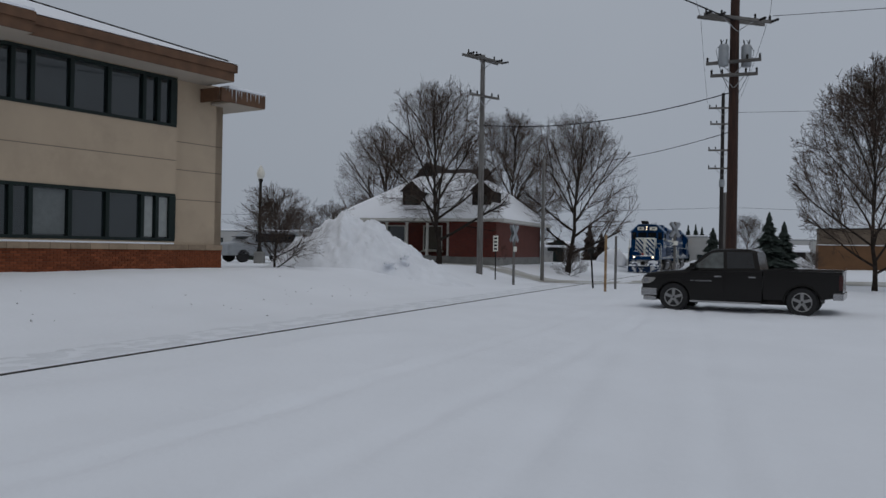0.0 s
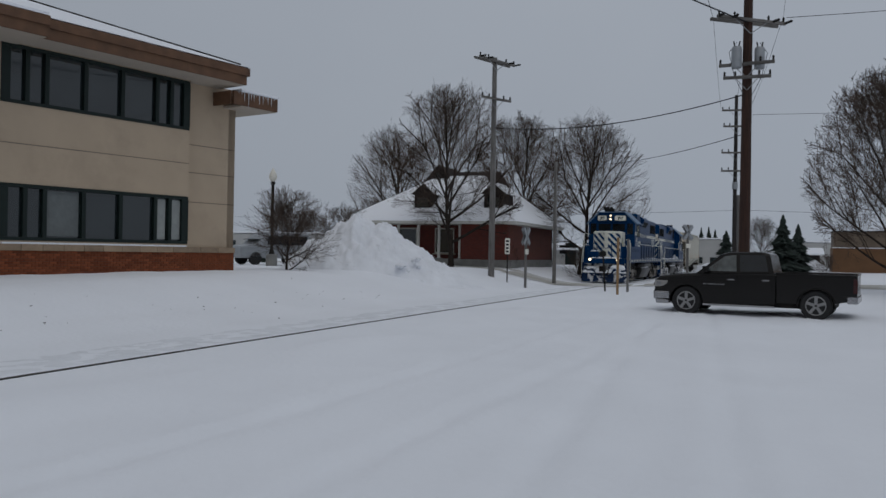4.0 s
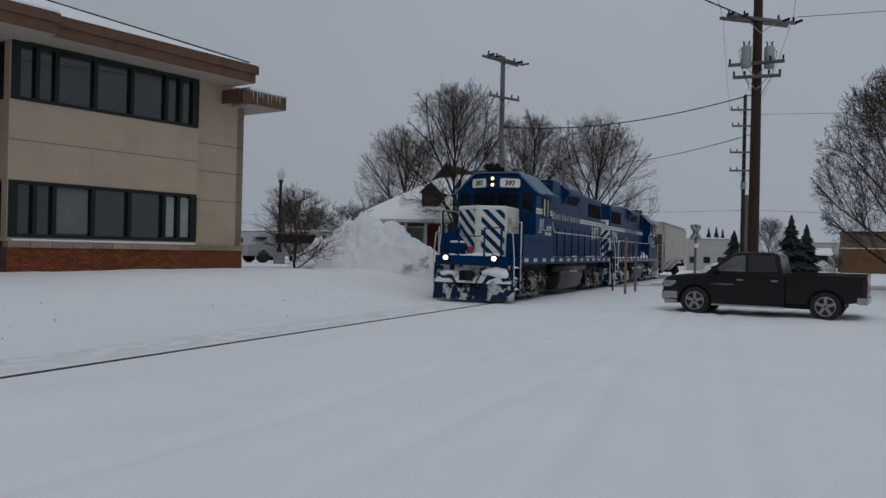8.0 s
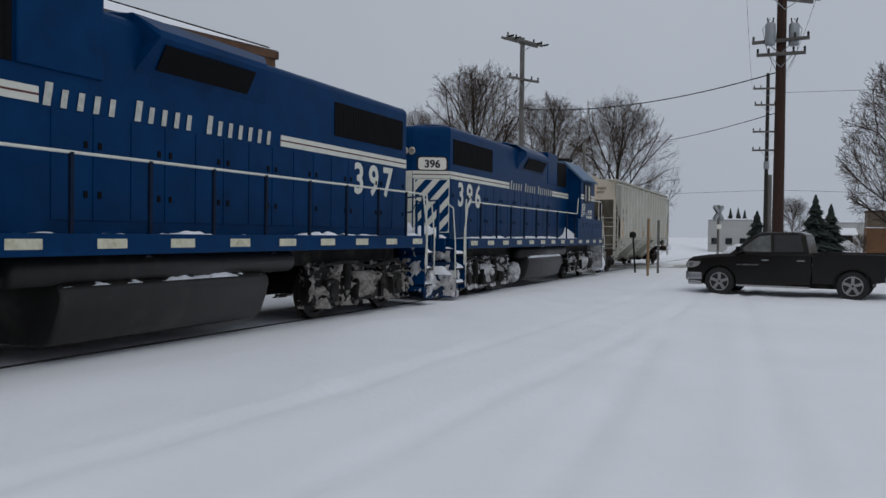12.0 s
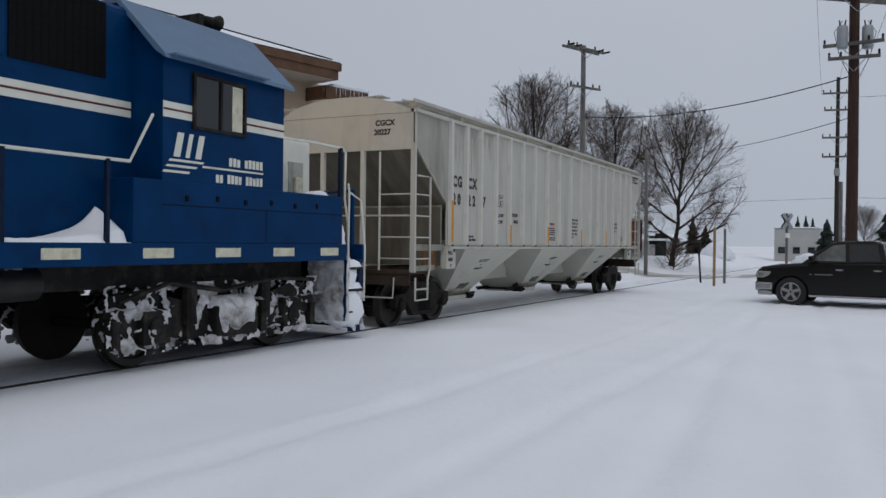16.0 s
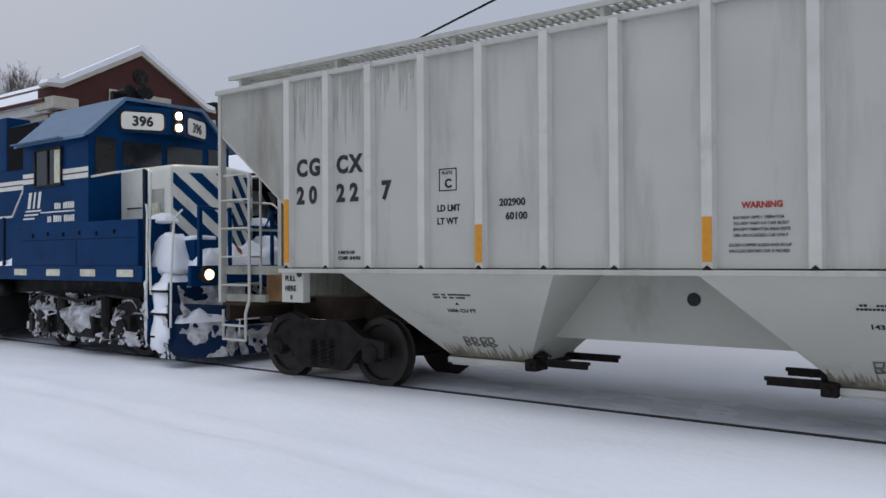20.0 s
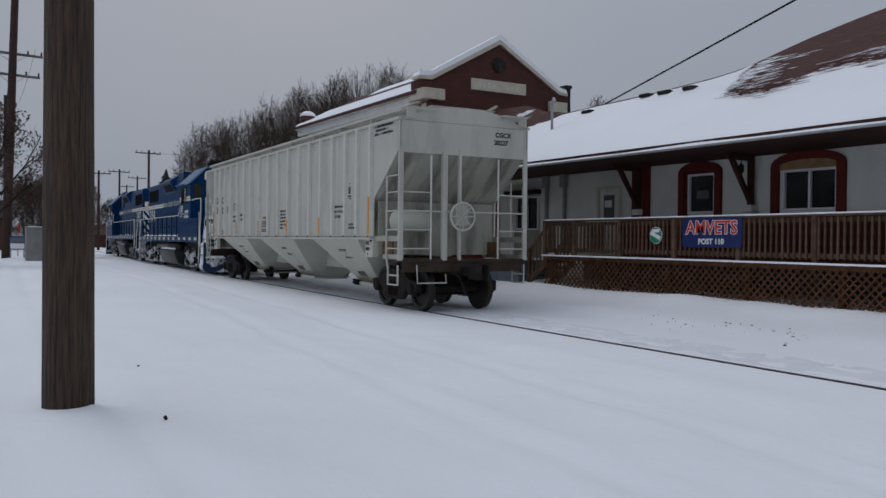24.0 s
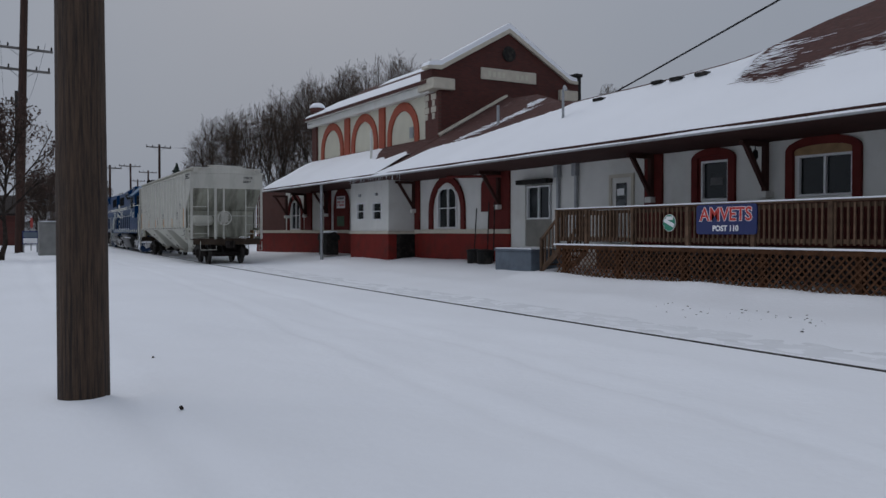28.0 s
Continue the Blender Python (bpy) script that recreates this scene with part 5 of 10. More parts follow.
        for p, q in zip(rings, rings[1:]):
            for i in range(7):
                bm.faces.new((p[i], q[i], q[(i + 1) % 7], p[(i + 1) % 7]))
        bm.faces.new(rings[0][::-1])
        bm.faces.new(rings[-1])
        bmesh.ops.recalc_face_normals(bm, faces=bm.faces)
        plow = part("plough", bm, PLOUGH_BLUE, root, "blue snow plough blade with caked snow")
        for x in (-1.0, -0.5, 0.5, 1.0):
            part("plough_rib", boxes((x - 0.02, x + 0.02, min(y0 + e * 0.3, y0 + e * 0.72), max(y0 + e * 0.3, y0 + e * 0.72), 0.3, 0.66)), PLOUGH_BLUE, plow)
        coupler(root, y0 + e * 0.72, e, 0.92)
        sn = bmesh.new()
        for k, (p, q) in enumerate(zip(outl, outl[1:])):
            p, q = Vector((*p, 0.11)), Vector((*q, 0.11))
            w = Vector((q.y - p.y, p.x - q.x, 0)) * -e
            edge = abs(p.x) > 1.4 and abs(q.x) > 1.4
            if abs(p.x) + abs(q.x) < 1.3:
                up = Vector((0, 0, 0.48))
            else:
                up = Vector((0, 0, 0.66))
            crust(sn, lambda a, b, p=p, q=q, up=up: (p + (q - p) * a + up * b - Vector((0, e * 0.1 * math.sin(b * 2.6), 0)), w.normalized()), 30, 24, (0.3 if edge else 0.15) if snowy else -0.08, seed + k + e, 0.07, 0.02, 2.3)
        hp = bmesh.new()
        # snow lying in the trough behind the blade
        top = flat((-1.34, y0 + e * 0.56, 0.66), (2.68, 0, 0), (0, e * 0.34, 0), (0, 0, 1))
        crust(hp, lambda a, b: (Vector(top(a, b)[0]) - Vector((0, e * 0.7 * max(0, abs(a - 0.5) - 0.25) * b, 0)), Vector((0, 0, 1))), 40, 12, 0.7, seed + 21 + e, 0.24, 0, 1.6, 0.12)
        for s in (1, -1):
            for z in (0.46, 0.82, 1.18):
                st = flat((s * 0.8, y0 + e * 0.05, z), (s * 0.64, 0, 0), (0, e * 0.46, 0), (0, 0, 1))
                crust(hp, st, 16, 16, 1.0 if snowy else 0.45, seed + 31 + e + s + z, 0.14 if snowy else 0.09, 0, 1.6, 0.2)
            back = flat((s * 0.75, y0 - e * 0.002, 0.3), (s * 0.7, 0, 0), (0, 0, 1.22), (0, -e, 0))
            crust(sn, back, 18, 28, 0.55 if snowy else -0.1, seed + 71 + s + e, 0.07, 0.1, 2.2)
            wall = flat((s * 1.455, y0 - e * 0.02, 0.3), (0, e * 0.08, 0), (0, 0, 1.2), (s, 0, 0))
            crust(sn, wall, 4, 30, 0.0, seed + 41 + s + e, 0.04)
        pil = flat((-1.3, y0 + e * 0.6, 0.75), (2.6, 0, 0), (0, 0, 0.5), (0, e, 0))
        crust(sn, pil, 60, 14, 0.25 if snowy else 0.3, seed + 51 + e, 0.14, 0.05, 2.2)
        deck = flat((-0.95, y0 + e * 0.05, 1.56), (1.9, 0, 0), (0, e * 0.75, 0), (0, 0, 1))
        crust(hp, deck, 34, 14, 0.6 if snowy else 0.1, seed + 61 + e, 0.34 if snowy else 0.1, 0, 1.5, 0.15)
        if snowy and e < 0:
            for s in (1, -1):
                for k, (c, half, tp) in enumerate((((s * 1.1, Y(-0.36), 0.8), (0.33, 0.26, 0.62), 0.22), ((s * 1.0, Y(-0.1), 1.72), (0.24, 0.34, 0.34), 0.3), ((s * 1.0, Y(0.12), 2.34), (0.14, 0.22, 0.08), 0.3), ((s * 0.5, Y(-0.5), 1.64), (0.4, 0.26, 0.2), 0.3))):
                    tagged(part("packed_snow", snow_lump(c, half, seed + k + s * 3, 5.0, 0.22, tp), SNOW, plow, "packed white snow heap", True), kind="stuff")
        elif not snowy and e < 0:
            for k, (c, half) in enumerate((((0.85, Y(-0.82), 0.98), (0.42, 0.24, 0.17)), ((-0.75, Y(-0.8), 0.95), (0.3, 0.18, 0.1)))):
                tagged(part("packed_snow", snow_lump(c, half, seed + k, 3.0, 0.35), SNOW, plow, "loose heap of white snow", True), kind="stuff")
        snow_part("caked_snow", sn, plow, "white caked snow on the plough")
        snow_part("step_snow", hp, plow, "soft white snow on the steps and platform", SNOW)
    part("red_lamp", lathe(bmesh.new(), [(0.03, -0.09), (0.1, -0.07), (0.11, 0.03), (0.05, 0.08)], (-0.12, Y(-0.62), 1.76), "y", 14), RED_PAINT, root, "round red marker lamp")
    part("jumper_box", boxes((-0.92, -0.42, Y(-0.62), Y(-0.3), 1.54, 1.98), (-0.88, -0.46, Y(-0.64), Y(-0.62), 1.6, 1.74), bevel=0.02), blue, root)
    part("box_snow", snow_lump((-0.67, Y(-0.45), 2.0), (0.24, 0.15, 0.05), seed), SNOW, root, "", True)
    # tank and bogies
    bm = bmesh.new()
    half = [(1.0, 0.2), (1.12, 0.24), (1.2, 0.34), (1.3, 0.62), (1.34, 0.78), (1.33, 0.87), (1.28, 0.94), (1.18, 0.98)]
    prism(bm, half + [(-x, z) for x, z in half[::-1]], "y", Y(6.0), Y(10.15))
    bmesh.ops.bevel(bm, geom=[e for e in bm.edges if abs(e.verts[0].co.y - e.verts[1].co.y) < 0.01], offset=0.05, segments=2, affect="EDGES", profile=0.5)
    part("underframe", boxes((-0.92, 0.92, Y(0.4), Y(15.5), 1.0, 1.31)), GRIME, root, "grimy beams under the floor")
    part("fuel_tank", bm, TANK_BLACK, root, "smooth oily black underfloor fuel tank", True)
    for s in (1, -1):
        part("air_tank", rod(bmesh.new(), (s * 1.14, Y(5.4), 1.115), (s * 1.14, Y(10.9), 1.115), 0.18, n=18), TANK_BLACK, root, smooth=True)
        sn = bmesh.new()
        crust(sn, flat((s * 0.98, Y(6.05), 0.975), (0, 4.0, 0), (s * 0.32, 0, -0.05), (0, 0, 1)), 80, 12, 0.9 if snowy else 0.1, seed + 50 + s, 0.13 if snowy else 0.07, 0, 2.0, 0.15)
        crust(sn, flat((s * 0.99, Y(4.2), 1.555), (0, 11.5, 0), (s * 0.5, 0, 0), (0, 0, 1)), 220, 9, 0.4 if snowy else -0.2, seed + 60 + s, 0.065, 0, 1.2, 0.15)
        crust(sn, flat((s * 1.15, Y(5.4), 1.28), (0, 5.5, 0), (s * 0.1, 0, -0.05), (s * 0.5, 0, 1)), 90, 5, -0.1, seed + 65 + s, 0.04)
        if snowy:
            tagged(part("packed_snow", snow_lump((s * 0.98, Y(10.75), 0.56), (0.18, 0.36, 0.3), seed + s, 2.6, 0.5, 0.15), SNOW_CAKE, root, "grey packed snow beside the tank", True), kind="stuff")
            bank = flat((s * 0.99, Y(4.0 if s > 0 else 4.39), 1.55), (0, 2.4, 0), (s * 0.46, 0, 0), (0, 0, 1))
            crust(sn, lambda a, b: (bank(a, b)[0], Vector((0, 0, 1)) * (0.07 + 0.85 * (1 - a) ** 7.0 * (1 - 0.7 * b))), 40, 16, 2.2, seed + 68 + s, 0.8, 0, 0.35, 0.04)
        snow_part("walkway_snow", sn, root, "strips of snow on the walkway", SNOW)
    for uc in (2.35, 13.75):
        b = new("bogie")
        b.parent = root
        b.matrix_basis = pose(0, Y(uc), 0)
        tagged(b, "two-axle power bogie packed with snow")
        for dy in (-1.37, 1.37):
            ROLLING.append((wheelset(b, dy, 0.508), 0.508))
        part("bogie_frame", boxes((-0.95, 0.95, -0.3, 0.3, 0.5, 1.1), bevel=0.03), GRIME, b)
        for s in (1, -1):
            bm = bmesh.new()
            prism(bm, [(-2.0, 0.62), (-2.0, 0.92), (-1.5, 0.98), (-0.7, 0.78), (0.7, 0.78), (1.5, 0.98), (2.0, 0.92), (2.0, 0.62), (1.75, 0.4), (1.1, 0.36), (0.75, 0.3), (-0.75, 0.3), (-1.1, 0.36), (-1.75, 0.4)], "x", s * 0.98, s * 1.1)
            for dy in (-1.37, 1.37):
                box(bm, min(s * 1.0, s * 1.22), max(s * 1.0, s * 1.22), dy - 0.22, dy + 0.22, 0.3, 0.72, 0.03)
                lathe(bm, [(0.02, s * 0.26), (0.14, s * 0.25), (0.16, s * 0.1)], (s * 1.0, dy, 0.5), "x", 12)
            for dy in (-0.75, 0.75):
                rod(bm, (s * 1.14, dy, 0.5), (s * 1.14, dy, 1.05), 0.1, n=10)
            for dy in (-1.95, -0.75, 0.75, 1.95):
                box(bm, min(s * 1.02, s * 1.16), max(s * 1.02, s * 1.16), dy - 0.06, dy + 0.06, 0.28, 0.62)
            box(bm, min(s * 1.0, s * 1.26), max(s * 1.0, s * 1.26), -0.5, 0.35, 0.28, 0.72, 0.05)
            part("side_frame", bm, GRIME, b)
            part("brake_pipe", pipe([(s * 1.2, -1.9, 1.0), (s * 1.24, -0.9, 1.06), (s * 1.18, 0.2, 0.92), (s * 1.24, 1.2, 1.06), (s * 1.18, 1.95, 0.85)], 0.035), GRIME, b)
            sn = bmesh.new()
            def bulge(a, b, x0=1.1):
                y, z = -2.1 + 4.2 * a, 0.2 + 0.85 * b
                q = Vector((s * 3.0, y * 2.2, z * 3.0 + seed))
                return Vector((s * (x0 + 0.1 * noise.noise(q) + (0.1 if abs(abs(y) - 1.37) < 0.24 and z < 0.74 or -0.52 < y < 0.37 and z < 0.74 else 0)), y, z)), Vector((s, 0, 0))
            crust(sn, bulge, 170, 36, -0.1, seed + int(uc * 3) + s, 0.09, 0.1, 3.0)
            crust(sn, lambda a, b: bulge(a, b, 0.9), 120, 28, -0.15, seed + int(uc * 7) + s, 0.05, 0.08, 4.5)
            crust(sn, flat((s * 1.14, -0.5, 0.3), (0, 0.85, 0), (0, 0, 0.55), (s, 0, 0)), 18, 14, 0.6, seed + int(uc * 5) + s, 0.22, 0, 1.6, 0.2)
            for dy in (-1.95, -1.37, -0.75, 0.75, 1.37, 1.95):
                crust(sn, flat((s * 1.0, dy - 0.28, 0.74), (0, 0.56, 0), (s * 0.22, 0, 0), (0, 0, 1)), 12, 6, 0.1, seed + int(dy * 9) + s, 0.07)
            snow_part("caked_snow", sn, b, "white caked snow in ragged patches" if snowy else "brown-grey oily snow in ragged patches", SNOW_CAKE if snowy else SNOW_OILY)
    return root


hopper_car = build_hopper()
loco_lead = build_loco("397", 11, False)
loco_rear = build_loco("396", 77, True)

# ---- buildings ----
def brick_mat(name, c1, c2, mortar, plane, scale=1.0, rough=0.85):
    """Brickwork laid in the wall's own plane ('x': seen along x, 'y': seen along y)."""
    m = bpy.data.materials.new(name)
    m.use_nodes = True
    n, l = m.node_tree.nodes, m.node_tree.links
    p = n["Principled BSDF"]
    p.inputs["Roughness"].default_value = rough
    tc, sx, cx, br = n.new("ShaderNodeTexCoord"), n.new("ShaderNodeSeparateXYZ"), n.new("ShaderNodeCombineXYZ"), n.new("ShaderNodeTexBrick")
    l.new(tc.outputs["Object"], sx.inputs[0])
    l.new(sx.outputs["Y" if plane == "x" else "X"], cx.inputs["X"])
    l.new(sx.outputs["Z"], cx.inputs["Y"])
    l.new(cx.outputs[0], br.inputs["Vector"])
    br.inputs["Scale"].default_value = 1.0
    br.inputs["Brick Width"].default_value, br.inputs["Row Height"].default_value, br.inputs["Mortar Size"].default_value = 0.215 * scale, 0.075 * scale, 0.008 * scale
    br.inputs["Color1"].default_value, br.inputs["Color2"].default_value, br.inputs["Mortar"].default_value = (*c1, 1), (*c2, 1), (*mortar, 1)
    no = n.new("ShaderNodeTexNoise")
    no.inputs["Scale"].default_value, no.inputs["Detail"].default_value = 1.3, 6
    l.new(tc.outputs["Object"], no.inputs["Vector"])
    mr = n.new("ShaderNodeMapRange")
    mr.inputs["To Min"].default_value, mr.inputs["To Max"].default_value = 0.7, 1.25
    l.new(no.outputs["Fac"], mr.inputs["Value"])
    hs = n.new("ShaderNodeHueSaturation")
    l.new(mr.outputs["Result"], hs.inputs["Value"])
    l.new(br.outputs["Color"], hs.inputs["Color"])
    l.new(hs.outputs["Color"], p.inputs["Base Color"])
    bp = n.new("ShaderNodeBump")
    bp.inputs["Strength"].default_value, bp.inputs["Distance"].default_value = 0.6, 0.01
    l.new(br.outputs["Fac"], bp.inputs["Height"])
    bp.invert = True
    l.new(bp.outputs["Normal"], p.inputs["Normal"])
    return m


STUCCO = mat("beige_stucco", (0.46, 0.365, 0.265), 0.9, var=0.05, scale=0.8, bump=0.3, bscale=60, dirt=(0.36, 0.285, 0.21), dscale=0.5, dlo=0.5, dhi=0.8)
STUCCO_JOINT = mat("shadowed_stucco_joint", (0.2, 0.165, 0.13), 0.9)
FASCIA = mat("brown_wood_fascia", (0.12, 0.06, 0.031), 0.75, var=0.25, scale=3, bump=0.25)
SOFFIT = mat("pale_soffit", (0.42, 0.37, 0.31), 0.85, var=0.05, scale=1.5)
GREEN_FRAME = mat("dark_green_window_frame", (0.005, 0.013, 0.011), 0.5, var=0.2, spec=0.3)
BRICK_OFF = brick_mat("orange_brick", (0.2, 0.06, 0.026), (0.14, 0.042, 0.02), (0.11, 0.075, 0.055), "x")
BRICK_ONE = mat("fired_orange_brown_brick", (0.19, 0.058, 0.026), 0.88, spec=0.2, var=0.2, scale=9, bump=0.35, bscale=50, rnd=0.3)
MORTAR = mat("grey_brown_mortar", (0.1, 0.075, 0.058), 0.95, spec=0.1, var=0.2, scale=12)
CAP_STONE = mat("tan_cap_stone", (0.3, 0.225, 0.155), 0.85, var=0.15, scale=4, rnd=0.15)
PLASTIC_WHITE = mat("white_window_frame", (0.66, 0.66, 0.66), 0.5, var=0.04)
# near-black grey that stands in for shade, in rooms and under the deck
SHADE_DARK = mat("painted_shade_dark", (0.05, 0.052, 0.055), 0.9, var=0.5, scale=0.9)
GLASS_TINT = mat("tinted_office_glass", (0.014, 0.02, 0.022), 0.04, 0.0, var=0.3, scale=0.7, bump=0.02, bscale=2, spec=0.9)


def wpart(name, bm, material, root, label="", parent=None, smooth=False):
    """A part drawn in world metres, hung under a thing (or one of its parts) that stands elsewhere."""
    bm.transform(root.matrix_basis.inverted())
    return part(name, bm, material, parent or root, label, smooth)


def wall_with_holes(bm, u0, u1, z0, z1, holes, put):
    """Solid wall pieces round rectangular openings; put(a, b, c, d) adds one piece."""
    us = sorted({u0, u1, *[min(u1, max(u0, h)) for o in holes for h in o[:2]]})
    for a, b in zip(us, us[1:]):
        cuts = sorted((o[2], o[3]) for o in holes if o[0] <= a + 1e-6 and o[1] >= b - 1e-6)
        z = z0
        for lo, hi in cuts:
            if lo > z:
                put(a, b, z, lo)
            z = max(z, hi)
        if z < z1:
            put(a, b, z, z1)
    bmesh.ops.remove_doubles(bm, verts=bm.verts, dist=0.0005)


PLINTHS = []


def build_office():
    root = thing("office_building", -17.9, 22.8, 0.6, "two-storey beige stucco office building with dark green ribbon windows", "building", rz=-13.5)
    zb = -0.6
    MULL = (-6.14, -5.53, -4.96, -3.76, -2.53, -1.28, -0.73, -0.14)
    # projecting bay (x = 0), flanked by walls set back
    def storey(sec, x, y0, y1, bands, wall_label):
        w = bmesh.new()
        holes = [(y0 + 0.06, y1 - 0.06, a + zb, b + zb) for a, b in bands]
        wall_with_holes(w, y0, y1, 1.58 + zb, 7.2 + zb, holes, lambda a, b, c, d: box(w, x - 0.3, x, a, b, c, d))
        wall = part("wall", w, STUCCO, root, wall_label)
        if sec == "wing":
            part("brick_base", boxes((x - 0.3, x + 0.06, y0, y1, 0.2 + zb, 1.42 + zb)), BRICK_OFF, root, "orange-red brick plinth")
        else:
            PLINTHS.append((part("brick_base", boxes((x - 0.3, x + 0.048, y0, y1, 0.2 + zb, 1.42 + zb)), MORTAR, root, "orange-red brick plinth"), x + 0.048, y0, y1, sec))
        n = max(2, int((y1 - y0) / 0.62))
        cap = part("cap", boxes((x - 0.2, x + 0.02, y0, y1, 1.42 + zb, 1.56 + zb)), CAP_STONE, root)
        for i in range(n):
            a, b = y0 + (y1 - y0) * i / n, y0 + (y1 - y0) * (i + 1) / n
            part("cap_stone", boxes((x - 0.1, x + 0.11, a + 0.006, b - 0.006, 1.42 + zb, 1.6 + zb), bevel=0.008), CAP_STONE, cap)
        return wall
    bands = ((1.7, 3.27), (5.47, 7.1))
    wall = storey("bay", 0.0, -6.3, 0.0, bands, "stucco wall of the projecting bay")
    part("joint", boxes((-0.01, 0.004, -6.28, -0.02, 4.36 + zb, 4.39 + zb)), STUCCO_JOINT, wall)
    for k, (z0, z1) in enumerate(bands):
        win = part("window", boxes((-0.16, 0.03, -6.27, -0.03, z0 + zb, z0 + 0.1 + zb), (-0.16, 0.03, -6.27, -0.03, z1 - 0.1 + zb, z1 + zb), bevel=0.01), GREEN_FRAME, root, "dark green ribbon window")
        for i, y in enumerate(MULL):
            w = 0.13 if i in (0, len(MULL) - 1) else 0.065
            part("mullion", boxes((-0.15, 0.025, y - w, y + w, z0 + 0.1 + zb, z1 - 0.1 + zb), bevel=0.01), GREEN_FRAME, win)
        for a, b in zip(MULL, MULL[1:]):
            part("pane", boxes((-0.1, -0.09, a + 0.07, b - 0.07, z0 + 0.1 + zb, z1 - 0.1 + zb)), GLASS_TINT, win)
        part("sill_snow", boxes((0.0, 0.09, -6.2, -0.1, z0 - 0.1 + zb, z0 - 0.045 + zb), bevel=0.02), SNOW, win) if k == 0 else None
        # bright blinds behind some lower panes
        if k == 0:
            for a, b in ((-1.28, -0.73), (-0.73, -0.14), (-4.96, -3.76)):
                part("blind", boxes((-0.088, -0.084, a + 0.11, b - 0.11, z0 + 0.14 + zb, z1 - 0.14 + zb)), mat("pale_blind", (0.3, 0.32, 0.31), 0.6) if a > -4 else mat("grey_blind", (0.13, 0.145, 0.145), 0.6), win)
    # flank towards the road, without windows
    w2 = storey("flank", -0.35, 0.0, 2.25, (), "plain stucco end wall with joints")
    for z in (4.11, 5.05, 3.11):
        part("joint", boxes((-0.36, -0.346, 0.02, 2.23, z + zb, z + 0.03 + zb)), STUCCO_JOINT, w2)
    part("end_wall", boxes((-14, -0.35, 1.95, 2.25, 0.2 + zb, 7.2 + zb)), STUCCO, root)
    # wing on the near side, set back, with the same ribbon windows
    storey("wing", -0.9, -30.0, -6.3, bands, "stucco wall of the long wing")
    for z0, z1 in bands:
        win = part("window", boxes((-1.06, -0.87, -29.9, -6.36, z0 + zb, z0 + 0.1 + zb), (-1.06, -0.87, -29.9, -6.36, z1 - 0.1 + zb, z1 + zb)), GREEN_FRAME, root, "dark green ribbon window")
        ys = [-6.4 - i * 1.18 for i in range(21)]
        for y in ys:
            part("mullion", boxes((-1.05, -0.875, y - 0.07, y + 0.07, z0 + 0.1 + zb, z1 - 0.1 + zb)), GREEN_FRAME, win)
        for a, b in zip(ys, ys[1:]):
            part("pane", boxes((-1.0, -0.99, b + 0.07, a - 0.07, z0 + 0.1 + zb, z1 - 0.1 + zb)), GLASS_TINT, win)
    # the bay's near return, with the ribbon windows carried round the corner
    for z0, z1 in ((1.58, 1.7), (3.27, 5.47), (7.1, 7.2)):
        part("return_wall", boxes((-0.9, -0.3, -6.3, -6.1, z0 + zb, z1 + zb)), STUCCO, root)
    part("return_base", boxes((-0.9, -0.3, -6.32, -6.1, 0.2 + zb, 1.5 + zb)), BRICK_OFF, root)
    for z0, z1 in bands:
        rw = part("return_window", boxes((-0.9, -0.3, -6.28, -6.18, z0 + zb, z0 + 0.1 + zb), (-0.9, -0.3, -6.28, -6.18, z1 - 0.1 + zb, z1 + zb), (-0.9, -0.8, -6.28, -6.18, z0 + 0.1 + zb, z1 - 0.1 + zb)), GREEN_FRAME, root)
        part("pane", boxes((-0.8, -0.3, -6.24, -6.23, z0 + 0.1 + zb, z1 - 0.1 + zb)), GLASS_TINT, rw)
    part("back_wall", boxes((-14.3, -14, -30, 2.25, 0.2 + zb, 7.2 + zb), (-14, -1.2, -30.3, -30, 0.2 + zb, 7.2 + zb)), STUCCO, root)
    part("floor_slab", boxes((-14, -0.75, -6.3, 1.9, 4.1 + zb, 4.4 + zb), (-14, -1.3, -30, -6.3, 4.1 + zb, 4.4 + zb)), SHADE_DARK, root)
    # eaves: soffit, two-step brown fascia, snowy roof
    eaves = part("soffit", boxes((-14, 1.0, -5.85, 1.46, 7.14 + zb, 7.2 + zb), (-14, 1.5, -30.5, -5.85, 7.08 + zb, 7.15 + zb)), SOFFIT, root, "pale boarded soffit")
    for y0, y1, x, z0 in ((-5.85, 1.5, 1.0, 7.15), (-30.5, -5.85, 1.5, 7.09)):
        part("fascia", boxes((x - 0.02, x + 0.05, y0, y1, z0 + zb, z0 + 0.3 + zb), (x + 0.02, x + 0.1, y0 - 0.02, y1 + 0.05, z0 + 0.3 + zb, z0 + 0.56 + zb), bevel=0.01), FASCIA, eaves, "brown stepped fascia board")
    part("fascia", boxes((-14, 1.0, 1.46, 1.53, 7.15 + zb, 7.45 + zb), (-14, 1.1, 1.5, 1.6, 7.45 + zb, 7.71 + zb), (1.0, 1.55, -5.87, -5.8, 7.1 + zb, 7.66 + zb)), FASCIA, eaves)
    # hipped roof under snow, its hip line showing as a dark edge
    m = 0.36
    rf = bmesh.new()
    k = 7.6
    top = 7.74 + zb + k * m
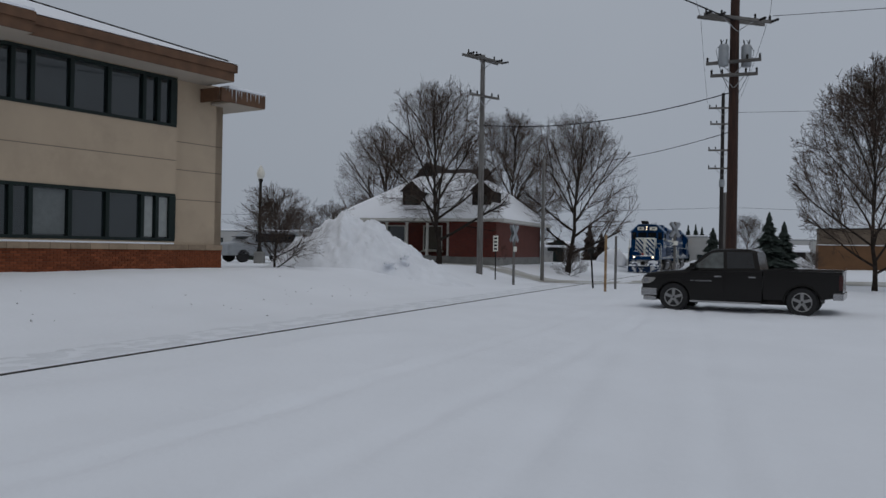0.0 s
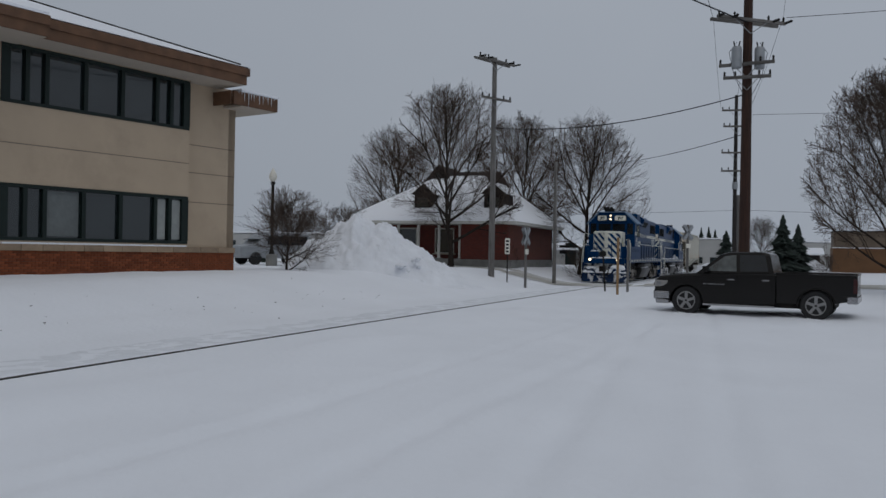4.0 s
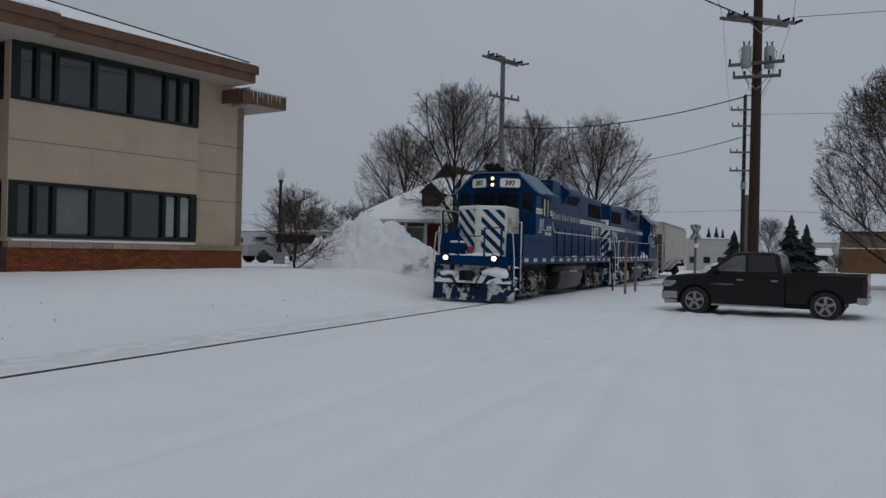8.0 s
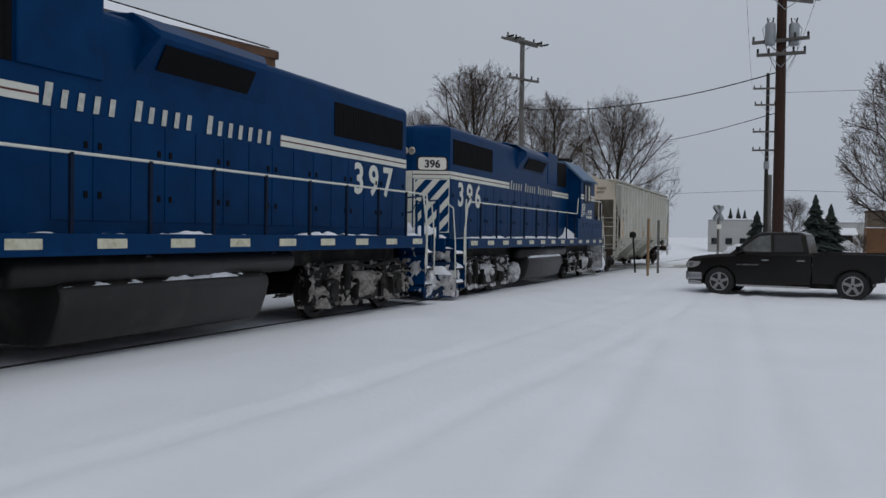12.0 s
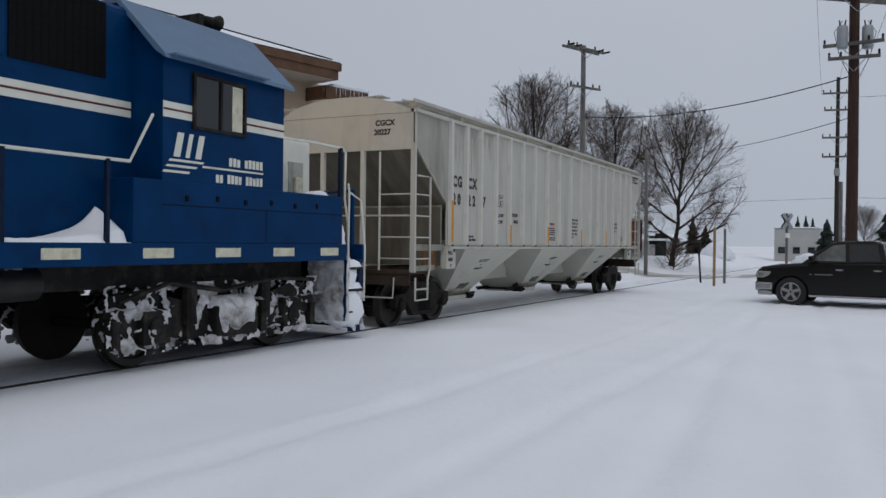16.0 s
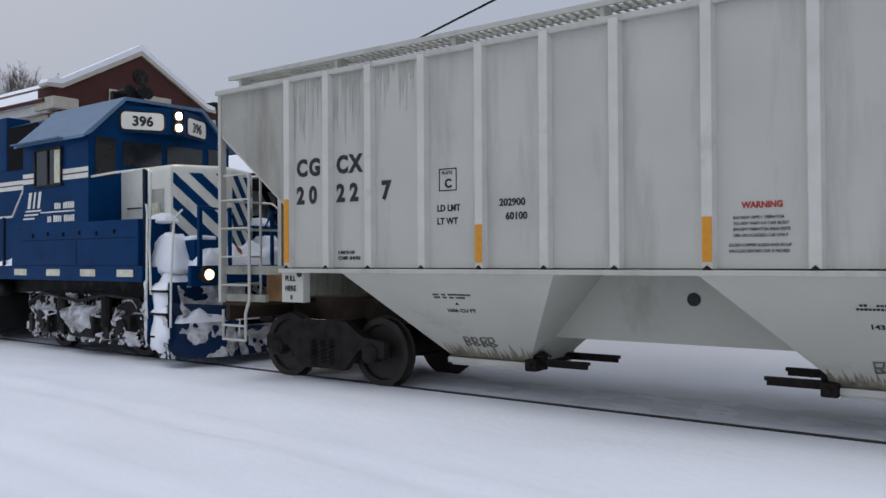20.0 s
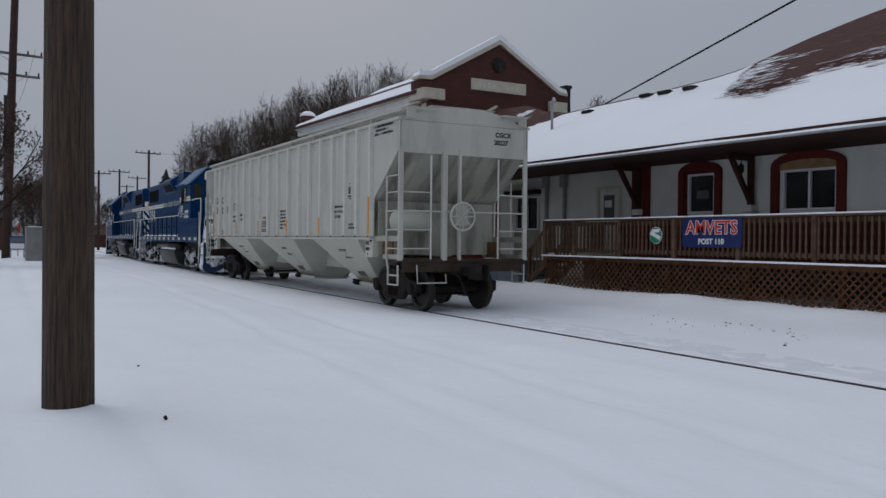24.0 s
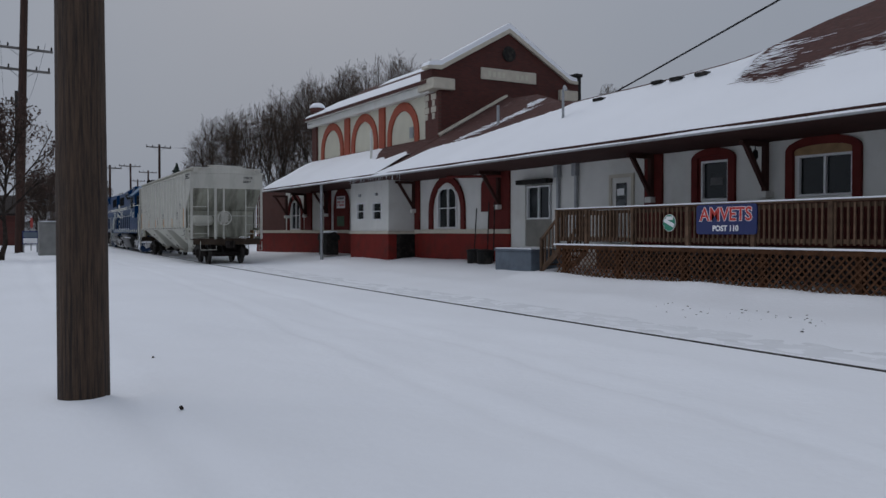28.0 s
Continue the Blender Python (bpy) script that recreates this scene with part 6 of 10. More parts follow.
    v = [rf.verts.new(c) for c in ((1.1, 1.6, 7.74 + zb), (1.1, -30.6, 7.74 + zb), (1.1 - 2 * k, -30.6, 7.74 + zb), (1.1 - 2 * k, 1.6, 7.74 + zb), (1.1 - k, 1.6 - k, top), (1.1 - k, -30.6, top))]
    for f in ((0, 4, 5, 1), (0, 3, 4), (3, 2, 5, 4), (1, 5, 2), (0, 1, 2, 3)):
        rf.faces.new([v[i] for i in f])
    box(rf, 1.1, 1.6, -30.6, -5.85, 7.66 + zb, 7.73 + zb)
    bmesh.ops.recalc_face_normals(rf, faces=rf.faces)
    roof = part("roof_snow", rf, SNOW, root, "smooth snow on the hipped roof")
    part("hip_cap", pipe([(1.1 - k * t, 1.6 - k * t, 7.76 + zb + k * t * m) for t in (0.03, 0.3, 0.6, 1.0)], 0.03, 6), GRIME, roof, "dark hip ridge cap")
    # lower eave of the rear wing with icicles
    low = part("lower_canopy", boxes((-5.0, 0.6, 1.7, 3.3, 6.5 + zb, 6.58 + zb)), SOFFIT, root)
    part("canopy_fascia", boxes((-0.34, 0.55, 1.22, 1.3, 6.52 + zb, 6.98 + zb), (0.55, 0.65, 1.3, 3.3, 6.52 + zb, 6.98 + zb), (-5, 0.65, 3.25, 3.33, 6.52 + zb, 6.98 + zb), bevel=0.01), FASCIA, low, "brown canopy fascia")
    part("canopy_snow", boxes((-5, 0.68, 1.6, 3.36, 6.98 + zb, 7.09 + zb), bevel=0.04), SNOW, low)
    rnd = random.Random(4)
    ic = mat("ice", (0.7, 0.75, 0.8), 0.15, var=0.05)
    for i in range(13):
        y = 1.5 + 1.75 * i / 13 + rnd.uniform(-0.03, 0.03)
        L = rnd.uniform(0.1, 0.55) * (1.2 if 0.1 < i / 13 < 0.4 else 0.7)
        part("icicle", rod(bmesh.new(), (0.68, y, 7.0 + zb), (0.68, y, 7.0 - L + zb), 0.02, 0.003, n=5), ic, low)


build_office()

RED_TRIM = mat("barn_red_painted_trim", (0.105, 0.015, 0.012), 0.8, spec=0.25, var=0.15, scale=3, bump=0.15)
RED_BASE = mat("red_painted_base", (0.17, 0.018, 0.013), 0.8, spec=0.25, var=0.12, scale=2, bump=0.2, dirt=(0.1, 0.02, 0.015), dscale=1.5)
ORANGE_RED = mat("orange_red_arch_paint", (0.3, 0.062, 0.03), 0.75, var=0.12, scale=3)
# darker copy of the red base paint, with shade mixed into its colour
RED_SHADED = mat("shaded_red_lower_wall", (0.06, 0.013, 0.01), 0.85, spec=0.2, var=0.2, scale=2, bump=0.2)
WHITE_WALL = mat("white_painted_wall", (0.64, 0.635, 0.6), 0.85, var=0.06, scale=1.2, bump=0.15, dirt=(0.52, 0.5, 0.45), dscale=0.8, dlo=0.5, dhi=0.85)
CREAM_WALL = mat("cream_painted_wall", (0.55, 0.53, 0.43), 0.85, var=0.05, scale=1.5)
STONE_TRIM = mat("pale_trim_stone", (0.5, 0.46, 0.38), 0.85, var=0.1, scale=3)
BRICK_DARK = brick_mat("dark_red_brick", (0.085, 0.018, 0.012), (0.058, 0.013, 0.009), (0.05, 0.023, 0.018), "y")
BRICK_DARKX = brick_mat("dark_red_brick_side", (0.11, 0.032, 0.023), (0.085, 0.024, 0.018), (0.08, 0.045, 0.037), "x")
DECK_WOOD = mat("weathered_deck_wood", (0.1, 0.062, 0.04), 0.9, var=0.4, scale=5, bump=0.3, rnd=0.25, spec=0.2)
DECK_BROWN = mat("brown_lattice_wood", (0.085, 0.038, 0.018), 0.9, spec=0.2, var=0.35, scale=4, bump=0.2)
SHINGLE = mat("red_brown_shingles", (0.062, 0.02, 0.015), 0.9, var=0.3, scale=6, bump=0.5, bscale=20, dirt=(0.3, 0.27, 0.27), dstretch=(2.2, 0.35, 2.2), dscale=2.4, dlo=0.6, dhi=0.8)
GLASS_DEPOT = mat("dim_window_glass", (0.008, 0.011, 0.012), 0.05, 0.0, var=0.4, scale=0.9, bump=0.02, bscale=2, spec=0.3)
DARK_SOFFIT = mat("dark_red_brown_soffit", (0.05, 0.022, 0.018), 0.85, spec=0.2, var=0.15, scale=2)
METAL_GREY = mat("galvanised_metal", (0.3, 0.31, 0.32), 0.45, 0.6, var=0.15, scale=5)
BLUE_GREY = mat("blue_grey_painted_steel", (0.1, 0.125, 0.155), 0.6, var=0.15, scale=2.5, dirt=(0.06, 0.075, 0.095), dscale=2)
PLYWOOD = mat("bare_plywood", (0.27, 0.17, 0.085), 0.85, var=0.2, scale=4)
SIGN_BLUE = mat("sign_blue", (0.008, 0.018, 0.1), 0.4, var=0.05)
SIGN_RED = mat("sign_red", (0.5, 0.03, 0.02), 0.4, var=0.05)
SIGN_WHITE = mat("sign_white", (0.75, 0.75, 0.75), 0.4, var=0.03)
SIGN_GREEN = mat("sign_green", (0.02, 0.2, 0.12), 0.4)


def arch_pts(c, half, z0, zs, top, n=14):
    """Outline (y, z) of an opening with a round head."""
    return [(c - half, z0)] + [(c - half * math.cos(a), zs + (top - zs) * math.sin(a)) for a in np.linspace(0, math.pi, n)] + [(c + half, z0)]


def arch_ring(bm, c, half, zs, top, thick, axis, a, b, foot=None, n=14):
    """A round-headed band of the given thickness round an opening, as one closed strip."""
    foot = zs if foot is None else foot
    outer = [(c - half - thick, foot)] + [(c - (half + thick) * math.cos(t), zs + (top + thick - zs) * math.sin(t)) for t in np.linspace(0, math.pi, n)] + [(c + half + thick, foot)]
    inner = [(c - half, foot)] + [(c - half * math.cos(t), zs + (top - zs) * math.sin(t)) for t in np.linspace(0, math.pi, n)] + [(c + half, foot)]
    for i in range(len(outer) - 1):
        q = [outer[i], outer[i + 1], inner[i + 1], inner[i]]
        if abs(q[0][0] - q[1][0]) + abs(q[0][1] - q[1][1]) < 1e-6:
            continue
        prism(bm, q, axis, a, b)
    bmesh.ops.remove_doubles(bm, verts=bm.verts, dist=0.0005)
    return bm


def sash(root, name, x, y0, y1, z0, z1, cols, rows=1, material=None, label="", depth=0.1):
    """A window in a wall that faces +x: frame, bars, panes of real glass with a dim room behind."""
    material = material or PLASTIC_WHITE
    t = 0.055
    win = wpart(name, boxes((x - depth, x + 0.03, y0, y1, z0, z0 + t), (x - depth, x + 0.03, y0, y1, z1 - t, z1), (x - depth, x + 0.03, y0, y0 + t, z0 + t, z1 - t), (x - depth, x + 0.03, y1 - t, y1, z0 + t, z1 - t), bevel=0.008), material, root, label)
    for i in range(1, cols):
        y = y0 + (y1 - y0) * i / cols
        wpart("mullion", boxes((x - depth + 0.01, x + 0.02, y - 0.025, y + 0.025, z0 + t, z1 - t)), material, root, parent=win)
    for j in range(1, rows):
        z = z0 + (z1 - z0) * j / rows
        wpart("glazing_bar", boxes((x - depth + 0.012, x + 0.015, y0 + t, y1 - t, z - 0.02, z + 0.02)), material, root, parent=win)
    for i in range(cols):
        a, b = y0 + (y1 - y0) * i / cols, y0 + (y1 - y0) * (i + 1) / cols
        g = wpart("pane", boxes((x - 0.06, x - 0.054, a + 0.03, b - 0.03, z0 + t, z1 - t)), GLASS_DEPOT, root, parent=win)
    return win


def build_depot():
    root = thing("railway_depot", -16.3, -28.0, 0.45, "old red and white railway depot with a snowy overhanging roof", "building")
    X = -16.3
    G = 0.3
    holes = [(-12.83, -11.44, 2.36, 3.3), (-15.7, -14.8, 2.36, 3.38), (-19.12, -18.28, 1.24, 3.14), (-23.5, -22.02, 1.07, 3.14), (-29.45, -27.98, 1.7, 3.3), (-9.4, -8.2, 2.36, 3.4), (-46.6, -45.2, 1.7, 3.4)]
    w = bmesh.new()
    wall_with_holes(w, -53.0, -2.0, G, 4.3, holes, lambda a, b, c, d: box(w, X - 0.3, X, a, b, c, d))
    wpart("wall", w, WHITE_WALL, root, "white painted masonry wall")
    # added sheet inside the wall, coloured dark for an unlit room
    wpart("room_wall", boxes((X - 1.6, X - 1.5, -53, -2, G, 4.3)), SHADE_DARK, root)
    wpart("back_wall", boxes((-25.3, -25.0, -53, -2, G, 4.3), (-25.0, X - 0.3, -53, -52.7, G, 4.3), (-25.0, X - 0.3, -2.3, -2, G, 4.3)), WHITE_WALL, root)
    wpart("red_base", boxes((X, X + 0.07, -53, -35.12, G, 1.5), (X, X + 0.07, -31.3, -24.34, G, 1.5)), RED_BASE, root, "red painted base course")
    # red lower wall, its colour darkened for the shade behind the railing
    wpart("wainscot", boxes((X + 0.003, X + 0.04, -18.1, -2.0, 1.22, 2.3)), RED_SHADED, root, "red lower wall, coloured darker for the shade behind the railing")
    wpart("white_band", boxes((X, X + 0.12, -53, -35.12, 1.5, 1.66), (X, X + 0.12, -31.3, -24.34, 1.5, 1.66), bevel=0.015), STONE_TRIM, root)
    for y0, y1 in ((-25.62, -24.36), (-17.7, -17.05), (-31.9, -30.95), (-41.4, -40.6), (-7.6, -7.0)):
        wpart("pier", boxes((X + 0.002, X + 0.1, y0, y1, 1.66 if y1 < -24 else 1.2, 4.2), bevel=0.015), RED_TRIM, root, "barn-red painted pier")
    wpart("end_wall_facing", boxes((X + 0.003, X + 0.06, -53, -47.6, 1.66, 4.2)), BRICK_DARKX, root, "dark brick facing at the far end")
    # the large and the small deck windows in red surrounds
    for c, half, z0, zs, top, hy0, hy1, hz0, hz1, cols in ((-12.17, 0.74, 2.3, 3.4, 3.52, -12.83, -11.44, 2.36, 3.3, 2), (-15.28, 0.5, 1.3, 3.42, 3.5, -15.7, -14.8, 2.36, 3.38, 1), (-8.8, 0.62, 2.3, 3.52, 3.66, -9.4, -8.2, 2.36, 3.36, 2)):
        bm = bmesh.new()
        arch_ring(bm, c, half, zs, top, 0.2, "x", X + 0.002, X + 0.09, foot=z0)
        wpart("window_surround", bm, RED_TRIM, root, "dark red arched window surround")
        sash(root, "window", X, hy0, hy1, hz0, hz1, cols, 1, label="white sliding window")
        bm = bmesh.new()
        prism(bm, [(c - half, hz1)] + [(c - half * math.cos(a), zs + (top - zs) * math.sin(a)) for a in np.linspace(0, math.pi, 10)] + [(c + half, hz1)], "x", X + 0.003, X + 0.03)
        wpart("arch_panel", bm, PLYWOOD if cols == 2 else RED_TRIM, root, "bare plywood panel in the arch" if cols == 2 else "dark red panel in the arch")
        if cols == 1:
            wpart("window_cheek", boxes((X + 0.003, X + 0.03, c - half, hy0, 1.3, hz1), (X + 0.003, X + 0.03, hy1, c + half, 1.3, hz1)), RED_TRIM, root)
            wpart("window_notice", boxes((X - 0.045, X - 0.04, -15.45, -15.05, 2.75, 2.95)), mat("grey_notice", (0.1, 0.1, 0.1), 0.7), root, "small pale notice behind the pane")
    # deck door, boarded doorway with window and awning
    d = wpart("door", boxes((X - 0.06, X + 0.0, -19.12, -18.28, 1.24, 3.14), bevel=0.01), WHITE_WALL, root, "white door with a small dark pane")
    wpart("door_pane", boxes((X, X + 0.012, -18.95, -18.5, 2.3, 2.98)), GLASS_TINT, root, parent=d)
    wpart("door_frame", boxes((X, X + 0.05, -19.22, -19.12, 1.24, 3.24), (X, X + 0.05, -18.28, -18.18, 1.24, 3.24), (X, X + 0.05, -19.12, -18.28, 3.14, 3.24)), STONE_TRIM, root, parent=d)
    wpart("door_notice", boxes((X + 0.012, X + 0.016, -18.9, -18.6, 2.62, 2.82)), SIGN_WHITE, root, parent=d)
    wpart("boarding", boxes((X - 0.08, X - 0.03, -23.5, -22.02, 1.07, 1.98)), mat("grey_boarding", (0.2, 0.19, 0.165), 0.9, var=0.2, scale=2), root, "grey boarded lower doorway")
    sash(root, "window", X, -23.38, -22.1, 1.98, 3.1, 2, 1, label="white two-pane window over the boarding")
    wpart("awning", boxes((X, X + 0.3, -23.66, -21.96, 3.15, 3.3), bevel=0.02), GRIME, root, "black door awning")
    # round-arched waiting-room window with its white frame
    bm = bmesh.new()
    arch_ring(bm, -28.72, 1.12, 2.4, 3.5, 0.26, "x", X + 0.002, X + 0.1, foot=1.66)
    wpart("window_arch", bm, RED_TRIM, root, "dark red round window arch")
    win = sash(root, "window", X, -29.45, -27.98, 1.7, 3.3, 2, 2, label="white double-hung window with a round head")
    bm = bmesh.new()
    arch_ring(bm, -28.72, 0.68, 2.9, 3.32, 0.07, "x", X + 0.002, X + 0.05, foot=1.7)
    wpart("window_frame", bm, PLASTIC_WHITE, root, parent=win)
    bm = bmesh.new()
    prism(bm, arch_pts(-25.95 + 0.2, 0.42, 2.3, 3.2, 3.55), "x", X + 0.002, X + 0.08)
    wpart("shutter", bm, RED_TRIM, root, "dark red closed shutter panel")
    bm = bmesh.new()
    prism(bm, arch_pts(-39.2, 0.95, 1.66, 2.9, 3.75), "x", X + 0.002, X + 0.08)
    niche = wpart("arched_panel", bm, RED_TRIM, root, "dark red arched blind doorway")
    wpart("notice_board", boxes((X + 0.085, X + 0.1, -39.7, -38.65, 2.75, 3.35)), SIGN_WHITE, root, "white notice board with red lines", parent=niche)
    for i, (z, mt) in enumerate(((3.2, BLACK_INK), (3.02, SIGN_RED), (2.86, SIGN_RED))):
        bm = bmesh.new()
        bars(bm, 0, 0.85, 0, 0.1, 9, i, 0.3)
        f = part("notice_line", bm, mt, niche)
        f.matrix_basis = root.matrix_basis.inverted() @ pose(X + 0.104, -39.6, z, 90, 0, 90)
    wpart("green_board", boxes((X + 0.085, X + 0.1, -39.65, -38.75, 1.85, 2.35)), mat("chalk_green", (0.06, 0.1, 0.06), 0.8), root, parent=niche)
    sash(root, "window", X, -46.6, -45.2, 1.7, 3.3, 2, 2, label="white double-hung window with a round head")
    bm = bmesh.new()
    arch_ring(bm, -45.9, 1.0, 2.4, 3.45, 0.24, "x", X + 0.002, X + 0.1, foot=1.66)
    wpart("window_arch", bm, RED_TRIM, root, "dark red round window arch")
    wpart("pier", boxes((X + 0.002, X + 0.1, -44.3, -43.3, 1.66, 4.2), bevel=0.015), RED_TRIM, root, "barn-red painted pier")
    # ticket bay
    bx = -15.0
    b = bmesh.new()
    wall_with_holes(b, -35.12, -31.33, 1.5, 4.0, [(-34.5, -33.7, 2.08, 2.84), (-32.86, -31.98, 2.06, 2.82)], lambda a, c, e, g: box(b, bx - 0.15, bx, a, c, e, g))
    box(b, X, bx - 0.15, -31.48, -31.33, 1.5, 4.0)
    box(b, X, bx - 0.15, -35.12, -34.97, 1.5, 4.0)
    bay = wpart("ticket_bay", b, WHITE_WALL, root, "white boarded projecting bay")
    wpart("bay_base", boxes((X, bx + 0.03, -35.15, -31.3, G, 1.5)), RED_BASE, root, parent=bay)
    # black sheet on the solid base, standing in for a dark opening
    wpart("bay_opening", boxes((X + 0.1, bx - 0.35, -31.305, -31.28, G, 1.5)), GRIME, root, parent=bay)
    wpart("bay_band", boxes((X, bx + 0.07, -35.2, -31.25, 1.48, 1.6), bevel=0.01), STONE_TRIM, root, parent=bay)
    for k in range(15):
        z = 1.66 + k * 0.15
        for r in ((bx, bx + 0.006, -35.12, -34.52), (bx, bx + 0.006, -31.95, -31.33), (bx, bx + 0.006, -33.66, -32.9), (X, bx - 0.01, -31.33, -31.324)):
            wpart("clapboard", boxes((*r, z, z + 0.138)), WHITE_WALL, root, parent=bay)
    for y0, y1, z0, z1 in ((-34.5, -33.7, 2.08, 2.84), (-32.86, -31.98, 2.06, 2.82)):
        sash(root, "bay_window", bx, y0, y1, z0, z1, 1, 2, label="small white bay window")
    for y in (-34.1, -32.4):
        wpart("bay_lamp", boxes((bx, bx + 0.1, y - 0.07, y + 0.07, 3.1, 3.22), bevel=0.02), METAL_GREY, root, parent=bay)
    # overhanging roof: soffit, fascia, snow, shingles showing through
    EX, EZ = -13.9, 3.69
    so = bmesh.new()
    prism(so, [(EX, EZ + 0.05), (EX, EZ + 0.09), (-16.28, EZ + 0.04), (-16.28, EZ)], "y", -44.6, -2.0)
    soffit = wpart("soffit", so, DARK_SOFFIT, root, "dark boarded soffit under the overhang")
    wpart("fascia", boxes((EX - 0.03, EX + 0.05, -44.7, -2.0, EZ + 0.02, EZ + 0.17), bevel=0.01), DARK_SOFFIT, root, "dark red-brown eave board", parent=soffit)
    wpart("gutter_edge", boxes((EX + 0.055, EX + 0.12, -44.7, -2.0, EZ + 0.01, EZ + 0.06), bevel=0.012), METAL_GREY, root, parent=soffit)
    def slope(x):
        return EZ + 0.1 + 0.57 * (EX - x)
    def ridge(y):
        return float(np.interp(y, (-30.45, -29.76, -27.27, -25.43, -23.9, -22.6, -18.2, -16.5, -15.8, -15.3, -14.8, -13.9, -12.0), (-20.4, -19.95, -19.6, -18.8, -18.1, -17.75, -18.02, -18.28, -18.55, -19.3, -20.0, -20.8, -22.0)))
    rb = bmesh.new()
    prev = None
    for y in np.linspace(-30.45, -2.0, 90):
        r = ridge(y)
        ring = [rb.verts.new(c) for c in ((EX - 0.06, y, slope(EX)), (r, y, slope(r)), (-26.2, y, slope(EX)), (-26.2, y, slope(EX) - 0.1), (r, y, slope(r) - 0.12), (EX - 0.06, y, slope(EX) - 0.08))]
        if prev:
            for i in range(6):
                rb.faces.new((prev[i], ring[i], ring[(i + 1) % 6], prev[(i + 1) % 6]))
        prev = ring
    prism(rb, [(EX - 0.06, slope(EX)), (-17.0, slope(-17.0)), (-17.0, slope(-17.0) - 0.1), (EX - 0.06, slope(EX) - 0.08)], "y", -44.7, -30.45)
    bmesh.ops.recalc_face_normals(rb, faces=rb.faces)
    roof = wpart("roof", rb, SHINGLE, root, "red-brown shingled roof")
    # snow blanket with an uneven upper edge, worn through near the ridge
    def blanket(y0, y1, top, step=0.35, lift=0.1):
        vs, fs, ny = [], [], int((y1 - y0) / step) + 1
        nx = 26
        for j in range(ny + 1):
            y = y0 + (y1 - y0) * j / ny
            tx = top(y)
            for i in range(nx + 1):
                k = i / nx
                x = EX + 0.1 + (tx - EX - 0.1) * k
                th = lift * (1 - k ** 8) * (0.7 + 0.6 * noise.noise((x * 0.8, y * 0.5, 2.0))) + 0.012
                if k == 0:
                    th = EZ + 0.05 - slope(x)
                if k == 1:
                    th = -0.03
                vs.append((x, y, slope(x) + th))
        for j in range(ny):
            for i in range(nx):
                a = j * (nx + 1) + i
                fs.append((a, a + nx + 1, a + nx + 2, a + 1))
        return vs, fs
    def top_main(y):
        t = ridge(y) + 0.06
        if y > -15.6:
            t = float(np.interp(y, (-15.6, -15.1, -14.2, -13.3, -12.9, -12.4, -11.3), (-18.6, -16.95, -16.5, -16.4, -16.95, -17.25, -17.2))) + 0.25 * noise.noise((y * 1.9, 0, 0)) + 0.25 * noise.noise((y * 5.7, 4, 0)) + 0.3 * noise.noise((y * 13.0, 7, 0))
        elif y < -22.4:
            t = float(np.interp(y, (-30.4, -29.6, -28.9, -27.15, -25.5, -24.2, -22.85, -22.4), (-14.2, -14.9, -15.8, -16.05, -16.35, -16.95, -17.35, -17.75))) + 0.12 * noise.noise((y * 1.2, 0, 3)) + 0.1 * noise.noise((y * 6.0, 2, 3))
        return max(ridge(y) + 0.05, t)
    me = bpy.data.meshes.new("roof_snow")
    vs, fs = blanket(-30.4, -2.0, top_main, 0.05)
    me.from_pydata([tuple(Vector(v) - root.matrix_basis.translation) for v in vs], [], fs)
    me.materials.append(SNOW)
    me.shade_smooth()
    ob = new("roof_snow", me)
    ob.parent = roof
    tagged(ob, "thick snow blanket, worn through near the ridge")
    me = bpy.data.meshes.new("roof_snow")
    vs, fs = blanket(-44.7, -30.45, lambda y: -16.98 + (1.3 * sstep(-36.0, -34.0, y) * (1 + 0.4 * noise.noise((y, 1, 1))) if y > -36 else 0))
    me.from_pydata([tuple(Vector(v) - root.matrix_basis.translation) for v in vs], [], fs)
    me.materials.append(SNOW)
    me.shade_smooth()
    ob = new("roof_snow", me)
    ob.parent = roof
    # loose snow scraps and hatches on the bare upper roof
    rnd = random.Random(8)
    # wind-combed streaks where the snow thins out: snow on the shingles, shingles through the snow
    def streaks(name, material, label, spots, lift):
        bm = bmesh.new()
        for x, y, L, wd in spots:
            if x < ridge(y) + 0.12 or x < ridge(y + L) + 0.12:
                continue
            sk = rnd.uniform(-0.3, 0.08)
            prism(bm, [(x - wd, y), (x - wd * 0.3 + L * sk * 0.4, y + L * 0.4), (x + L * sk, y + L), (x + wd + L * sk * 0.5, y + L * 0.5)], "z", 0, 0.006)
            for v in list(bm.verts)[-8:]:
                v.co.z += slope(v.co.x) + lift
        tagged(wpart(name, bm, material, root, label, parent=roof), kind="stuff")
    spots = []
    for i in range(170):
        y, off = rnd.uniform(-15.6, -3.0), abs(rnd.gauss(0, 0.45))
        spots.append((top_main(y) - off, y, rnd.uniform(0.25, 1.0) * (1.15 - min(0.9, off * 0.5)), rnd.uniform(0.006, 0.022)))
    for i in range(110):
        y = -15.5 + 1.3 * rnd.random() ** 2.2
        spots.append((rnd.uniform(-18.9, -16.4), y, rnd.uniform(0.2, 0.7), rnd.uniform(0.01, 0.026) * (1.9 if y < -14.8 else 1.0)))
    for i in range(130):
        f = rnd.random()
        spots.append((-16.3 - 1.7 * f + rnd.gauss(0, 0.1), -27.8 + 1.9 * f + rnd.gauss(0, 0.2), rnd.uniform(0.3, 0.8), rnd.uniform(0.01, 0.035)))
